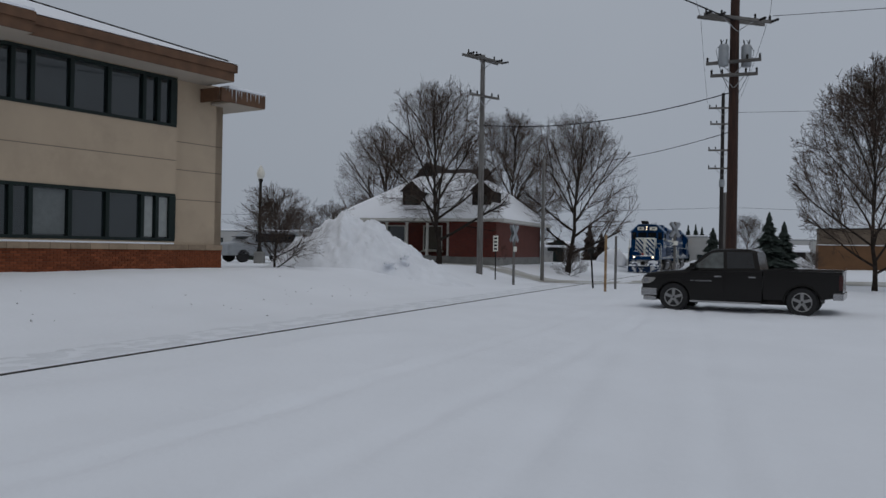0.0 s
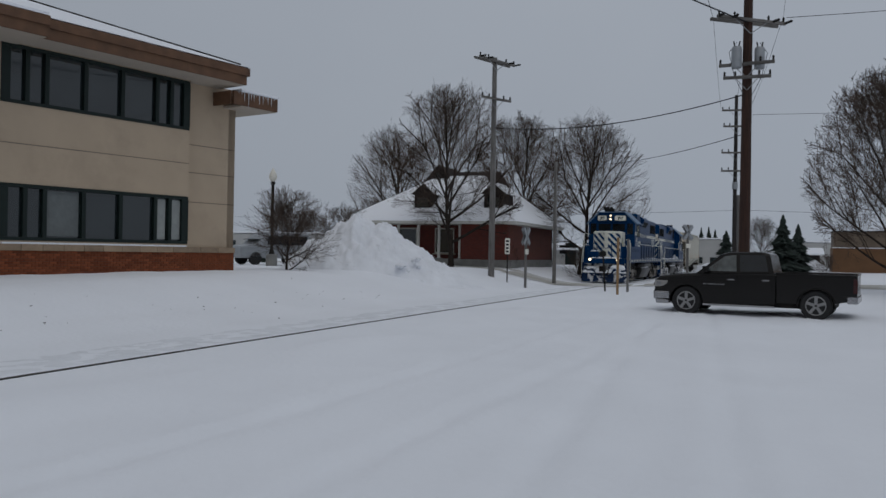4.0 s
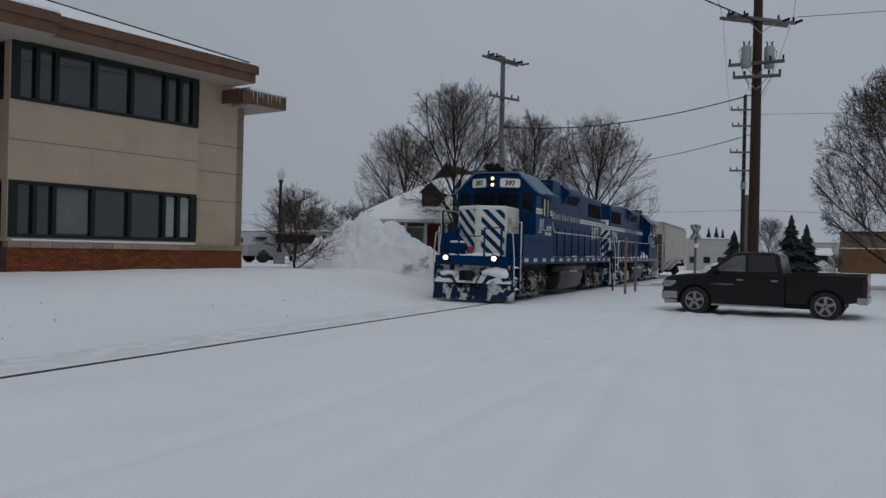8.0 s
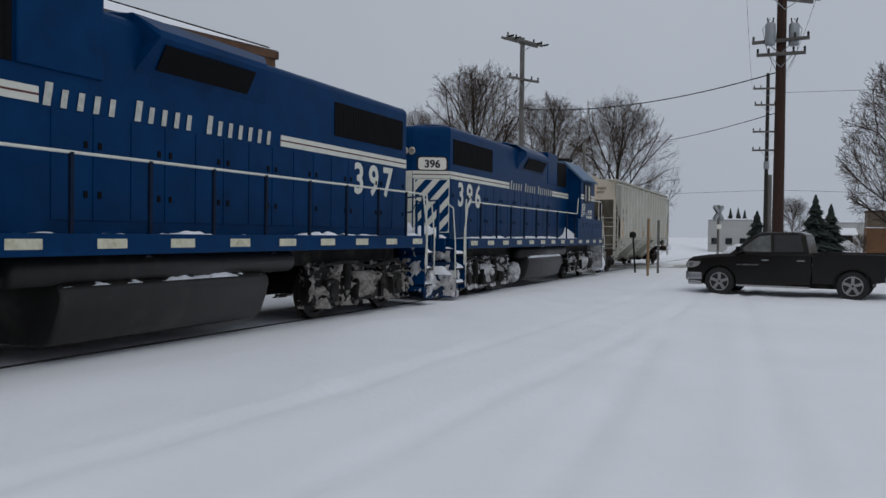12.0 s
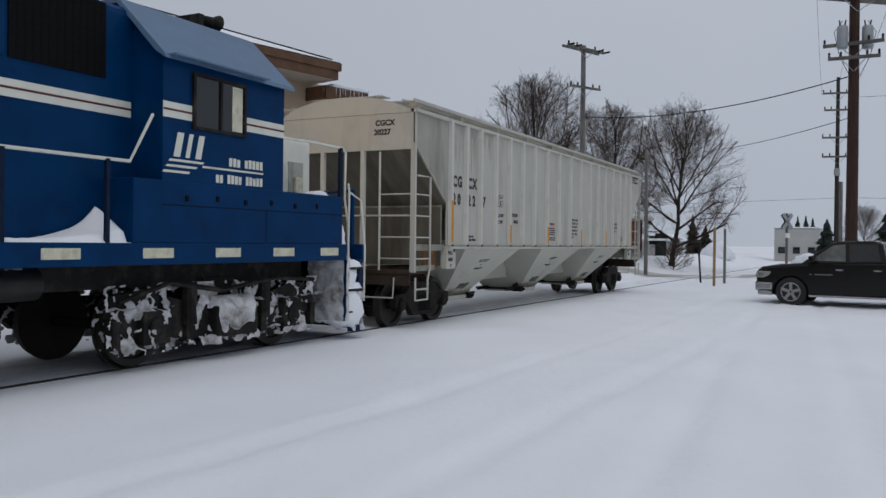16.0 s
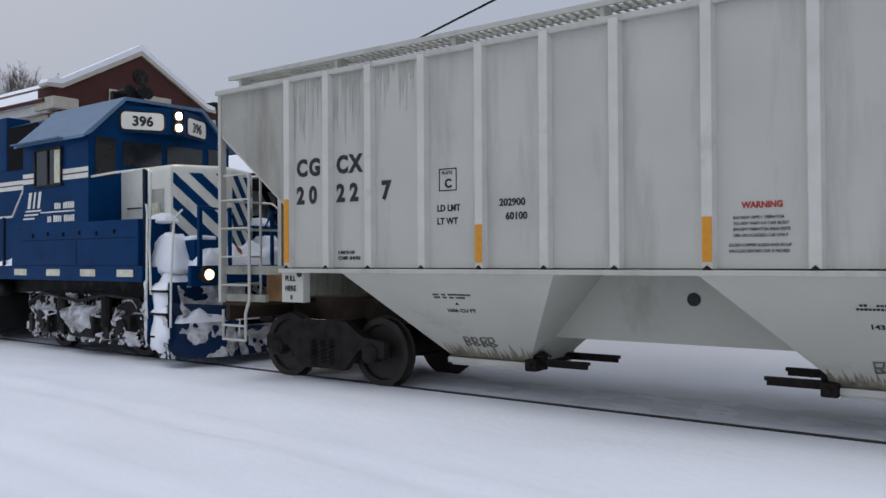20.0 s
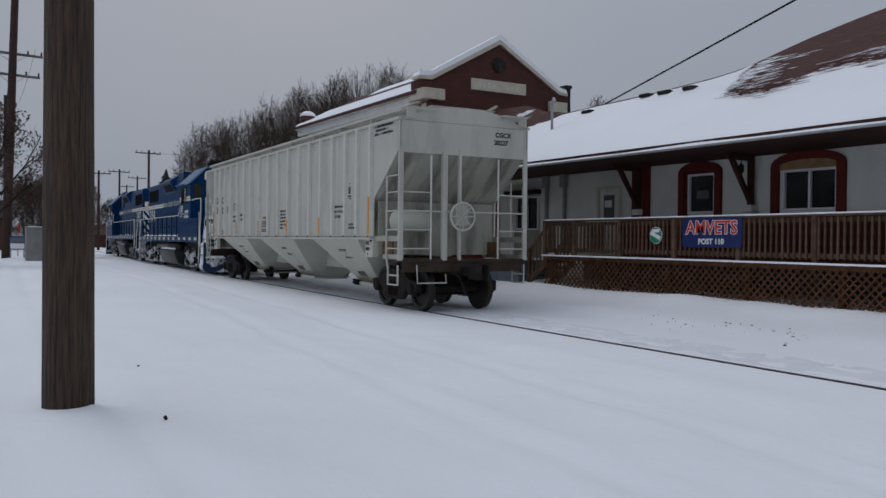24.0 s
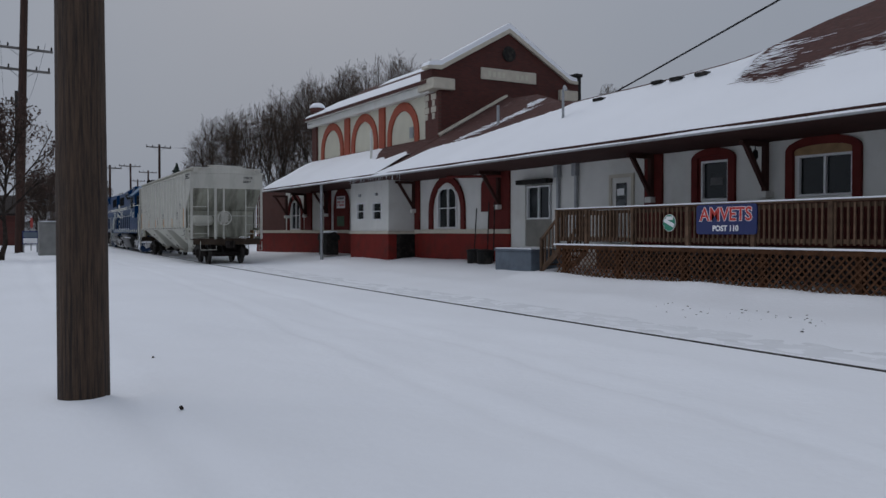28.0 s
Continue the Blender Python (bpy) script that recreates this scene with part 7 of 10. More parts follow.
    for i in range(60):
        spots.append((-18.6 + rnd.gauss(0, 0.22), -26.2 + rnd.gauss(0, 0.2), rnd.uniform(0.2, 0.5), rnd.uniform(0.03, 0.09)))
    streaks("snow_streak", SNOW, "wind-combed streaks of snow on bare shingles", spots, 0.008)
    spots = []
    for i in range(520):
        y = rnd.uniform(-14.9, -3.0)
        spots.append((top_main(y) + abs(rnd.gauss(0, 0.28)), y, rnd.uniform(0.2, 0.7), rnd.uniform(0.006, 0.018)))
    streaks("bare_streak", SHINGLE, "shingle edges showing through thin snow", spots, 0.1)
    for y, x in ((-20.7, -17.15), (-16.8, -17.5), (-17.8, -17.55), (-18.6, -17.6)):
        wpart("roof_vent", boxes((x - 0.12, x + 0.12, y - 0.2, y + 0.2, slope(x) + 0.04, slope(x) + 0.14), bevel=0.02), GRIME, root, parent=roof)
    for y, x, h in ((-26.2, -17.0, 0.7), (-34.5, -15.7, 1.3)):
        wpart("vent_pipe", rod(bmesh.new(), (x, y, slope(x) - 0.1), (x, y, slope(x) + h), 0.06, n=8), METAL_GREY if h < 1 else WHITE_WALL, root, parent=roof)
    wpart("service_mast", pipe([(-16.1, -21.2, slope(-16.1) - 0.1), (-16.1, -21.2, slope(-16.1) + 0.95), (-16.0, -21.0, slope(-16.1) + 1.05), (-15.9, -20.8, slope(-16.1) + 0.9)], 0.045), METAL_GREY, root, "metal electric service mast", parent=roof)
    # icicles by the valley, brackets, post, lamps
    ice = bpy.data.materials["ice"]
    for i in range(26):
        y = -28.0 - i * 0.19 + rnd.uniform(-0.1, 0.1)
        wpart("icicle", rod(bmesh.new(), (EX + 0.05, y, EZ + 0.08), (EX + 0.05, y, EZ + 0.02 - rnd.uniform(0.03, 0.3)), 0.013, 0.002, n=5), ice, root, parent=soffit)
    for y in (-7.3, -13.75 + 0.15, -17.38, -24.9, -31.3, -40.9, -44.0, -47.0):
        br = wpart("bracket", boxes((X + 0.1, X + 0.22, y - 0.06, y + 0.06, 2.5, 3.68), (X + 0.22, X + 1.0, y - 0.06, y + 0.06, 3.57, 3.68)), DARK_SOFFIT, root, "dark timber eave bracket")
        bm = bmesh.new()
        prism(bm, [(X + 0.2, 2.55), (X + 0.2, 2.72), (X + 0.78, 3.6), (X + 0.92, 3.6)], "y", y - 0.05, y + 0.05)
        wpart("brace", bm, DARK_SOFFIT, root, parent=br)
        wpart("corbel", boxes((X, X + 0.28, y - 0.12, y + 0.12, 2.36, 2.52), bevel=0.02), WHITE_WALL, root, parent=br)
    wpart("metal_post", rod(bmesh.new(), (-13.95, -36.1, 0.3), (-13.95, -36.1, EZ + 0.1), 0.07, n=10), METAL_GREY, root, "galvanised roof post")
    for y in (-13.9 + 0.25, -45.5):
        lan = bmesh.new()
        lathe(lan, [(0.012, 3.7), (0.014, 3.5), (0.06, 3.46), (0.068, 3.32), (0.05, 3.28), (0.012, 3.22)], (X + 0.45, y, 0), "z", 10)
        wpart("lantern", lan, GRIME, root, "black hanging lantern")
    for y in (-21.6, -20.7):
        wpart("downpipe", boxes((X + 0.02, X + 0.12, y - 0.05, y + 0.05, 1.2, 3.6), (X + 0.02, X + 0.2, y - 0.1, y + 0.1, 3.3, 3.75), bevel=0.015), METAL_GREY, root)
    # two-storey centre block
    TX, TY0, TY1, TB = -17.0, -44.8, -30.5, -24.3
    front = bmesh.new()
    box(front, TX - 0.35, TX, TY0, TY1 - 0.36, G, 7.9)
    wpart("front_wall", front, CREAM_WALL, root, "cream upper wall with orange-red blind arches")
    for c in (-42.1, -38.0, -33.85):
        bm = bmesh.new()
        arch_ring(bm, c, 1.15, 5.9, 7.0, 0.38, "x", TX + 0.002, TX + 0.07, foot=5.2)
        wpart("blind_arch", bm, ORANGE_RED, root, "orange-red blind arch")
    for y in (-40.05, -35.95):
        wpart("pilaster", boxes((TX + 0.002, TX + 0.09, y - 0.3, y + 0.3, 5.2, 7.75)), ORANGE_RED, root)
    wpart("quoin_pier", boxes((TX - 0.02, TX + 0.12, -31.6, TY1 + 0.02, 5.1, 7.4)), BRICK_DARKX, root)
    wpart("quoin_pier", boxes((TX - 0.02, TX + 0.12, TY0 - 0.02, -44.2, 5.1, 7.4)), BRICK_DARKX, root)
    for j in range(4):
        for y in (-31.45, -30.85):
            wpart("quoin_stone", boxes((TX + 0.12, TX + 0.15, y - (0.2 if j % 2 else 0.1), y + (0.2 if j % 2 else 0.1), 6.3 + j * 0.27, 6.54 + j * 0.27)), STONE_TRIM, root)
    wpart("wall_vent", boxes((TX + 0.002, TX + 0.04, -33.2, -32.85, 5.7, 6.2)), METAL_GREY, root)
    wpart("cornice", boxes((TX - 0.1, TX + 0.3, TY0 - 0.3, TY1 - 0.5, 7.4, 7.75), (TX - 0.2, TX + 0.45, TY0 - 0.4, TY1 - 0.5, 7.75, 7.9), bevel=0.03), WHITE_WALL, root, "white moulded cornice")
    wpart("kneeler", boxes((TX - 0.6, TX + 0.45, TY1 - 1.2, TY1 + 0.2, 7.48, 7.95), bevel=0.04), STONE_TRIM, root, "pale stone corner block")
    wpart("kneeler", boxes((TB + 0.15, TB + 1.15, TY1 - 0.4, TY1 + 0.18, 7.5, 7.98), bevel=0.04), STONE_TRIM, root, "pale stone corner block")
    wpart("side_wall", boxes((TB, TB + 0.3, TY0, TY1, G, 8.0), (TB, TX, TY0, TY0 + 0.3, G, 8.0)), BRICK_DARKX, root)
    px, pz = -20.42, 10.2
    gb = bmesh.new()
    prism(gb, [(TX, G), (TX, 8.3), (px, pz), (TB + 0.5, 8.35), (TB, 8.3), (TB, G)], "y", TY1 - 0.35, TY1)
    wpart("gable_wall", gb, BRICK_DARK, root, "dark red brick gable wall")
    cp = bmesh.new()
    prism(cp, [(TX + 0.65, 8.3), (TX + 0.65, 8.42), (TX, 8.48), (px, pz + 0.2), (TB + 0.55, 8.46), (TB + 0.1, 8.42), (TB + 0.1, 8.3), (TB + 0.6, 8.33), (px, pz), (TX, 8.3)], "y", TY1 - 0.45, TY1 + 0.12)
    wpart("shoulder", boxes((TX - 0.6, TX + 0.45, TY1 - 0.9, TY1 + 0.04, 7.95, 8.3)), BRICK_DARK, root, "brick shoulder under the coping")
    wpart("coping", cp, STONE_TRIM, root, "pale stone gable coping under snow")
    cs = bmesh.new()
    prism(cs, [(TX + 0.63, 8.42), (TX + 0.55, 8.6), (TX, 8.68), (px, pz + 0.44), (TB + 0.55, 8.66), (TB + 0.15, 8.58), (TB + 0.12, 8.42), (TB + 0.55, 8.46), (px, pz + 0.2), (TX, 8.48)], "y", TY1 - 0.5, TY1 + 0.1)
    wpart("coping_snow", cs, SNOW, root)
    vb = lathe(bmesh.new(), [(0.02, 0.0), (0.32, 0.0), (0.34, 0.06), (0.28, 0.07)], (px, TY1, 9.3), "y", 22)
    vent = wpart("round_vent", vb, GRIME, root, "round louvred gable vent")
    for k in range(5):
        h = math.sqrt(max(0.01, 0.27 ** 2 - (-0.2 + k * 0.1) ** 2))
        wpart("louvre", boxes((px - h, px + h, TY1 + 0.02, TY1 + 0.075, 9.07 + k * 0.1, 9.1 + k * 0.1)), GRIME, root, parent=vent)
    tab = wpart("name_tablet", boxes((px - 1.45, px + 1.45, TY1, TY1 + 0.07, 8.1, 8.6), bevel=0.02), STONE_TRIM, root, "weathered stone name tablet")
    bm = bmesh.new()
    bars(bm, -1.1, 1.1, 0, 0.24, 9, 1, 0.4)
    f = part("tablet_strokes", bm, CREAM_WALL, tab)
    f.matrix_basis = root.matrix_basis.inverted() @ pose(px, TY1 + 0.073, 8.23, 90, 0, 180)
    tr = bmesh.new()
    prism(tr, [(TX + 0.5, 7.9), (px, 9.95), (TB - 0.5, 7.9), (TB - 0.5, 7.75), (px, 9.8), (TX + 0.5, 7.75)], "y", TY0 - 0.3, TY1 - 0.4)
    troof = wpart("upper_roof", tr, SHINGLE, root, "upper roof under patchy snow")
    ts = bmesh.new()
    prism(ts, [(TX + 0.45, 7.93), (TX + 0.35, 8.05), (TX - 1.6, 9.05), (TX - 1.7, 8.97)], "y", TY0 - 0.2, TY1 - 0.9)
    prism(ts, [(TX - 2.2, 9.2), (TX - 2.3, 9.33), (px - 0.1, 10.06), (px, 9.94)], "y", TY0 + 2.5, TY1 - 3.5)
    wpart("upper_snow", ts, SNOW, root, parent=troof)
    tur = wpart("corner_turret", lathe(bmesh.new(), [(0.3, 7.8), (0.3, 8.25), (0.4, 8.3), (0.4, 8.5), (0.28, 8.55), (0.28, 8.62), (0.05, 8.66)], (TX - 0.1, TY0 + 0.25, 0), "z", 14), BRICK_DARKX, root, "round dark brick corner turret")
    wpart("turret_cap", lathe(bmesh.new(), [(0.43, 8.5), (0.42, 8.62), (0.26, 8.76), (0.05, 8.8)], (TX - 0.1, TY0 + 0.25, 0), "z", 14), SNOW, root, "cap of snow", parent=tur, smooth=True)
    wpart("flashing", pipe([(TX + 0.1, TY1 + 0.06, slope(TX) + 0.02), (-20.3, TY1 + 0.06, slope(-20.3) + 0.02)], 0.09, 6), STONE_TRIM, root)
    wpart("chimney", boxes((TB - 0.25, TB + 0.02, TY1 - 0.5, TY1 - 0.1, 5, 8.7), (TB - 0.3, TB + 0.07, TY1 - 0.55, TY1 - 0.05, 8.7, 8.85), bevel=0.02), GRIME, root)


build_depot()


def build_deck():
    """Raised timber deck along the depot, with rail, balusters, lattice skirt and steps."""
    root = thing("timber_deck", -14.1, -12.0, 0.4, "weathered timber deck with slatted railing and brown lattice skirt", "deck")
    XF, Y0, Y1 = -14.1, -18.9, -3.0
    for k in range(15):
        x = -16.28 + k * 0.147
        wpart("floor_board", boxes((x, x + 0.138, Y0, Y1, 1.18, 1.22)), DECK_WOOD, root)
    wpart("rim_board", boxes((XF - 0.02, XF + 0.03, Y0 - 0.03, Y1, 1.1, 1.2), (-16.28, XF - 0.02, Y0 - 0.03, Y0, 1.1, 1.2)), DECK_BROWN, root)
    wpart("deck_snow", boxes((XF + 0.01, XF + 0.11, Y0 - 0.05, Y1, 1.2, 1.24), bevel=0.012), SNOW, root)
    ys = [Y0 + 0.05, -17.58, -15.83, -14.02, -12.2, -10.39, -8.57, -6.75, -4.93, -3.1]
    rail = wpart("handrail", boxes((XF - 0.09, XF + 0.06, Y0 - 0.05, Y1, 2.14, 2.18)), DECK_WOOD, root, "flat timber handrail with snow on top")
    wpart("rail_snow", boxes((XF - 0.08, XF + 0.05, Y0, Y1, 2.18, 2.215), bevel=0.015), SNOW, root, parent=rail)
    wpart("upper_rail", boxes((XF - 0.03, XF + 0.01, Y0, Y1, 2.03, 2.12)), DECK_WOOD, root)
    wpart("lower_rail", boxes((XF - 0.03, XF + 0.01, Y0, Y1, 1.33, 1.42)), DECK_WOOD, root)
    for y in ys:
        wpart("rail_post", boxes((XF - 0.0, XF + 0.09, y - 0.045, y + 0.045, 1.2, 2.14)), DECK_WOOD, root)
    me = None
    n = int((Y1 - Y0) / 0.135)
    for i in range(n):
        y = Y0 + 0.07 + i * 0.135
        if me is None:
            o = wpart("baluster", boxes((XF + 0.012, XF + 0.05, y - 0.019, y + 0.019, 1.3, 2.12)), DECK_WOOD, root)
            me, y_first = o.data, y
        else:
            o = new("baluster", me)
            o.parent = root
            o.matrix_basis = pose(0, y - y_first, 0)
    wpart("end_rail", boxes((-16.28, XF, Y0 - 0.02, Y0 + 0.02, 2.04, 2.18), (-16.28, XF, Y0 - 0.02, Y0 + 0.02, 1.33, 1.42)), DECK_WOOD, root)
    me = None
    for i in range(15):
        x = -16.2 + i * 0.14
        o = wpart("baluster", boxes((x - 0.019, x + 0.019, Y0 + 0.02, Y0 + 0.06, 1.3, 2.1)), DECK_WOOD, root)
    # lattice skirt
    lat = bmesh.new()
    z0, z1, p = 0.3, 1.12, 0.17
    k = Y0 - (z1 - z0)
    while k < Y1:
        for sgn in (1, -1):
            a, b = (k, z0), (k + (z1 - z0), z1)
            if sgn < 0:
                a, b = (k, z1), (k + (z1 - z0), z0)
            ya, yb = max(a[0], Y0), min(b[0], Y1)
            if yb > ya + 0.02:
                za, zb2 = a[1] + (b[1] - a[1]) * (ya - a[0]) / (b[0] - a[0]), a[1] + (b[1] - a[1]) * (yb - a[0]) / (b[0] - a[0])
                t = 0.027
                x = XF + (0.008 if sgn > 0 else 0.0)
                prism(lat, [(ya, za - t), (ya, za + t), (yb, zb2 + t), (yb, zb2 - t)], "x", x - 0.008, x)
        k += p
    lo = wpart("lattice", lat, DECK_BROWN, root, "brown diagonal lattice skirt")
    tagged(lo, kind="stuff")
    # dark sheet set behind the lattice in place of the shade below
    wpart("underside", boxes((-15.6, -15.5, Y0, Y1, 0.2, 1.1)), SHADE_DARK, root)
    for i in range(8):
        y = Y0 + 0.2 + i * 2.2
        wpart("deck_post", boxes((XF - 0.2, XF - 0.06, y - 0.07, y + 0.07, 0.2, 1.18)), DECK_BROWN, root)
    # steps at the end
    for i in range(3):
        wpart("tread", boxes((-15.2, -14.2, Y0 - 0.3 - 0.28 * i, Y0 - 0.03 - 0.28 * i, 1.0 - 0.2 * i, 1.04 - 0.2 * i)), DECK_WOOD, root)
    for x in (-15.2, -14.2):
        bm = bmesh.new()
        prism(bm, [(Y0, 1.2), (Y0 - 0.95, 0.45), (Y0 - 0.95, 0.3), (Y0, 0.95)], "x", x - 0.02, x + 0.02)
        wpart("stringer", bm, DECK_WOOD, root)
        wpart("stair_rail", pipe([(x, Y0, 2.05), (x, Y0 - 0.85, 1.35)], 0.045, 4), DECK_WOOD, root)
        wpart("newel", boxes((x - 0.045, x + 0.045, Y0 - 0.9, Y0 - 0.81, 0.35, 1.4)), DECK_WOOD, root)
        for k in range(4):
            y = Y0 - 0.15 - k * 0.18
            wpart("baluster", boxes((x - 0.018, x + 0.018, y - 0.018, y + 0.018, 1.05 + (y - Y0) * 0.8, 2.0 + (y - Y0) * 0.82)), DECK_WOOD, root)
    # club sign and small round badge hang on the rail
    sg = thing("club_sign", -14.0, -12.89, 1.83, "blue rectangular club sign with red lettering on the railing", "sign")
    sb = bmesh.new()
    box(sb, -0.015, 0.015, -0.82, 0.82, -0.325, 0.325)
    bmesh.ops.bevel(sb, geom=[e for e in sb.edges if abs(e.verts[0].co.x - e.verts[1].co.x) > 0.01], offset=0.07, segments=3, affect="EDGES", profile=0.5)
    part("board", sb, SIGN_BLUE, sg)
    tagged(lettering("lettering", "AMVETS", 0.4, pose(0.017, 0, -0.02, 90, 0, 90), SIGN_WHITE, sg, "white lettering outline", bold=0.02, align="CENTER", squeeze=0.98), kind="stuff")
    tagged(lettering("lettering", "AMVETS", 0.4, pose(0.019, 0, -0.02, 90, 0, 90), SIGN_RED, sg, "red lettering", bold=0.008, align="CENTER", squeeze=0.98), kind="stuff")
    tagged(lettering("lettering", "POST 110", 0.17, pose(0.018, 0, -0.25, 90, 0, 90), SIGN_WHITE, sg, "white lettering", bold=0.006, align="CENTER"), kind="stuff")
    bd = thing("round_badge", -14.0, -14.54, 1.77, "small round white and green badge on the railing", "sign")
    part("disc", lathe(bmesh.new(), [(0.01, 0.0), (0.2, 0.0), (0.2, 0.012), (0.01, 0.014)], (0, 0, 0), "x", 20), SIGN_WHITE, bd)
    part("centre", lathe(bmesh.new(), [(0.01, 0.014), (0.188, 0.014), (0.188, 0.018), (0.01, 0.019)], (0, 0, 0), "x", 20), SIGN_GREEN, bd)
    part("band", box(bmesh.new(), 0.019, 0.022, -0.17, 0.17, -0.045, 0.045, 0, Matrix.Rotation(radians(-24), 4, "X")), SIGN_WHITE, bd)
    part("emblem", boxes((0.019, 0.0225, -0.1, 0.12, 0.07, 0.15), bevel=0.001), SIGN_WHITE, bd)


build_deck()


def build_depot_yard():
    bin_ = thing("storage_bin", -14.85, -21.3, 0.36, "blue-grey steel storage bin with a snow-dusted lid", "bin")
    part("bin_body", boxes((-0.6, 0.6, -0.95, 0.95, 0, 0.62), bevel=0.02), BLUE_GREY, bin_)
    part("lid", boxes((-0.63, 0.63, -0.98, 0.98, 0.62, 0.68), bevel=0.015), BLUE_GREY, bin_)
    part("lid_snow", boxes((-0.6, 0.6, -0.95, 0.95, 0.68, 0.71), bevel=0.012), SNOW, bin_)
    for i, y in enumerate((-25.2, -24.55)):
        t = thing("rubbish_can", -15.35, y, 0.4, "black lidded rubbish can by the wall", "rubbish can", "rubbish cans by the depot")
        part("can", lathe(bmesh.new(), [(0.26, 0), (0.29, 0.48), (0.3, 0.48)], (0, 0, 0), "z", 14), GRIME, t)
        part("lid", lathe(bmesh.new(), [(0.31, 0.48), (0.31, 0.53), (0.05, 0.57)], (0, 0, 0), "z", 14), GRIME, t)
    gr = thing("barbecue_grill", -14.9, -37.6, 0.42, "black covered barbecue grill with snow on the hood", "grill")
    part("cart", boxes((-0.3, 0.3, -0.5, 0.5, 0.05, 0.75), bevel=0.03), GRIME, gr)
    bm = bmesh.new()
    prism(bm, [(-0.35, 0.75), (-0.35, 0.95), (-0.1, 1.15), (0.3, 1.05), (0.35, 0.75)], "y", -0.55, 0.55)
    part("hood", bm, GRIME, gr)
    part("hood_snow", boxes((-0.25, 0.2, -0.5, 0.5, 1.1, 1.18), bevel=0.03), SNOW, gr)
    fr = thing("pipe_frame", -15.8, -25.5, 0.42, "dark red pipe frame leaning at the depot wall", "frame")
    for y in (-0.5, 0.4, 0.8):
        part("upright", rod(bmesh.new(), (0, y, 0), (-0.1, y * 0.9, 2.0 + 0.2 * (y > 0)), 0.02), GRIME, fr)
    part("crossbar", rod(bmesh.new(), (0.3, -1.9, 3.2), (-0.3, 0.9, 3.1), 0.05), RED_TRIM, fr)
    gate = thing("low_fence", -14.2, -50.5, 0.3, "low dark iron fence beyond the depot", "fence")
    for k in range(16):
        part("picket", boxes((-0.015, 0.015, -2.4 + k * 0.32, -2.36 + k * 0.32, 0, 1.0)), GRIME, gate)
    part("rail", boxes((-0.02, 0.02, -2.5, 2.5, 0.9, 0.94), (-0.02, 0.02, -2.5, 2.5, 0.2, 0.24)), GRIME, gate)


build_depot_yard()

DARK_SHINGLE = mat("dark_weathered_shingles", (0.026, 0.02, 0.018), 0.9, spec=0.2, var=0.3, scale=5, bump=0.5, bscale=20)
BRICK_HOUSE = brick_mat("red_house_brick", (0.15, 0.027, 0.016), (0.105, 0.02, 0.013), (0.085, 0.035, 0.028), "y")
BRICK_HOUSEX = brick_mat("red_house_brick_side", (0.17, 0.042, 0.026), (0.13, 0.032, 0.021), (0.1, 0.055, 0.045), "x")
GREY_STONE = mat("grey_foundation_stone", (0.2, 0.2, 0.19), 0.9, var=0.2, scale=2, bump=0.4)


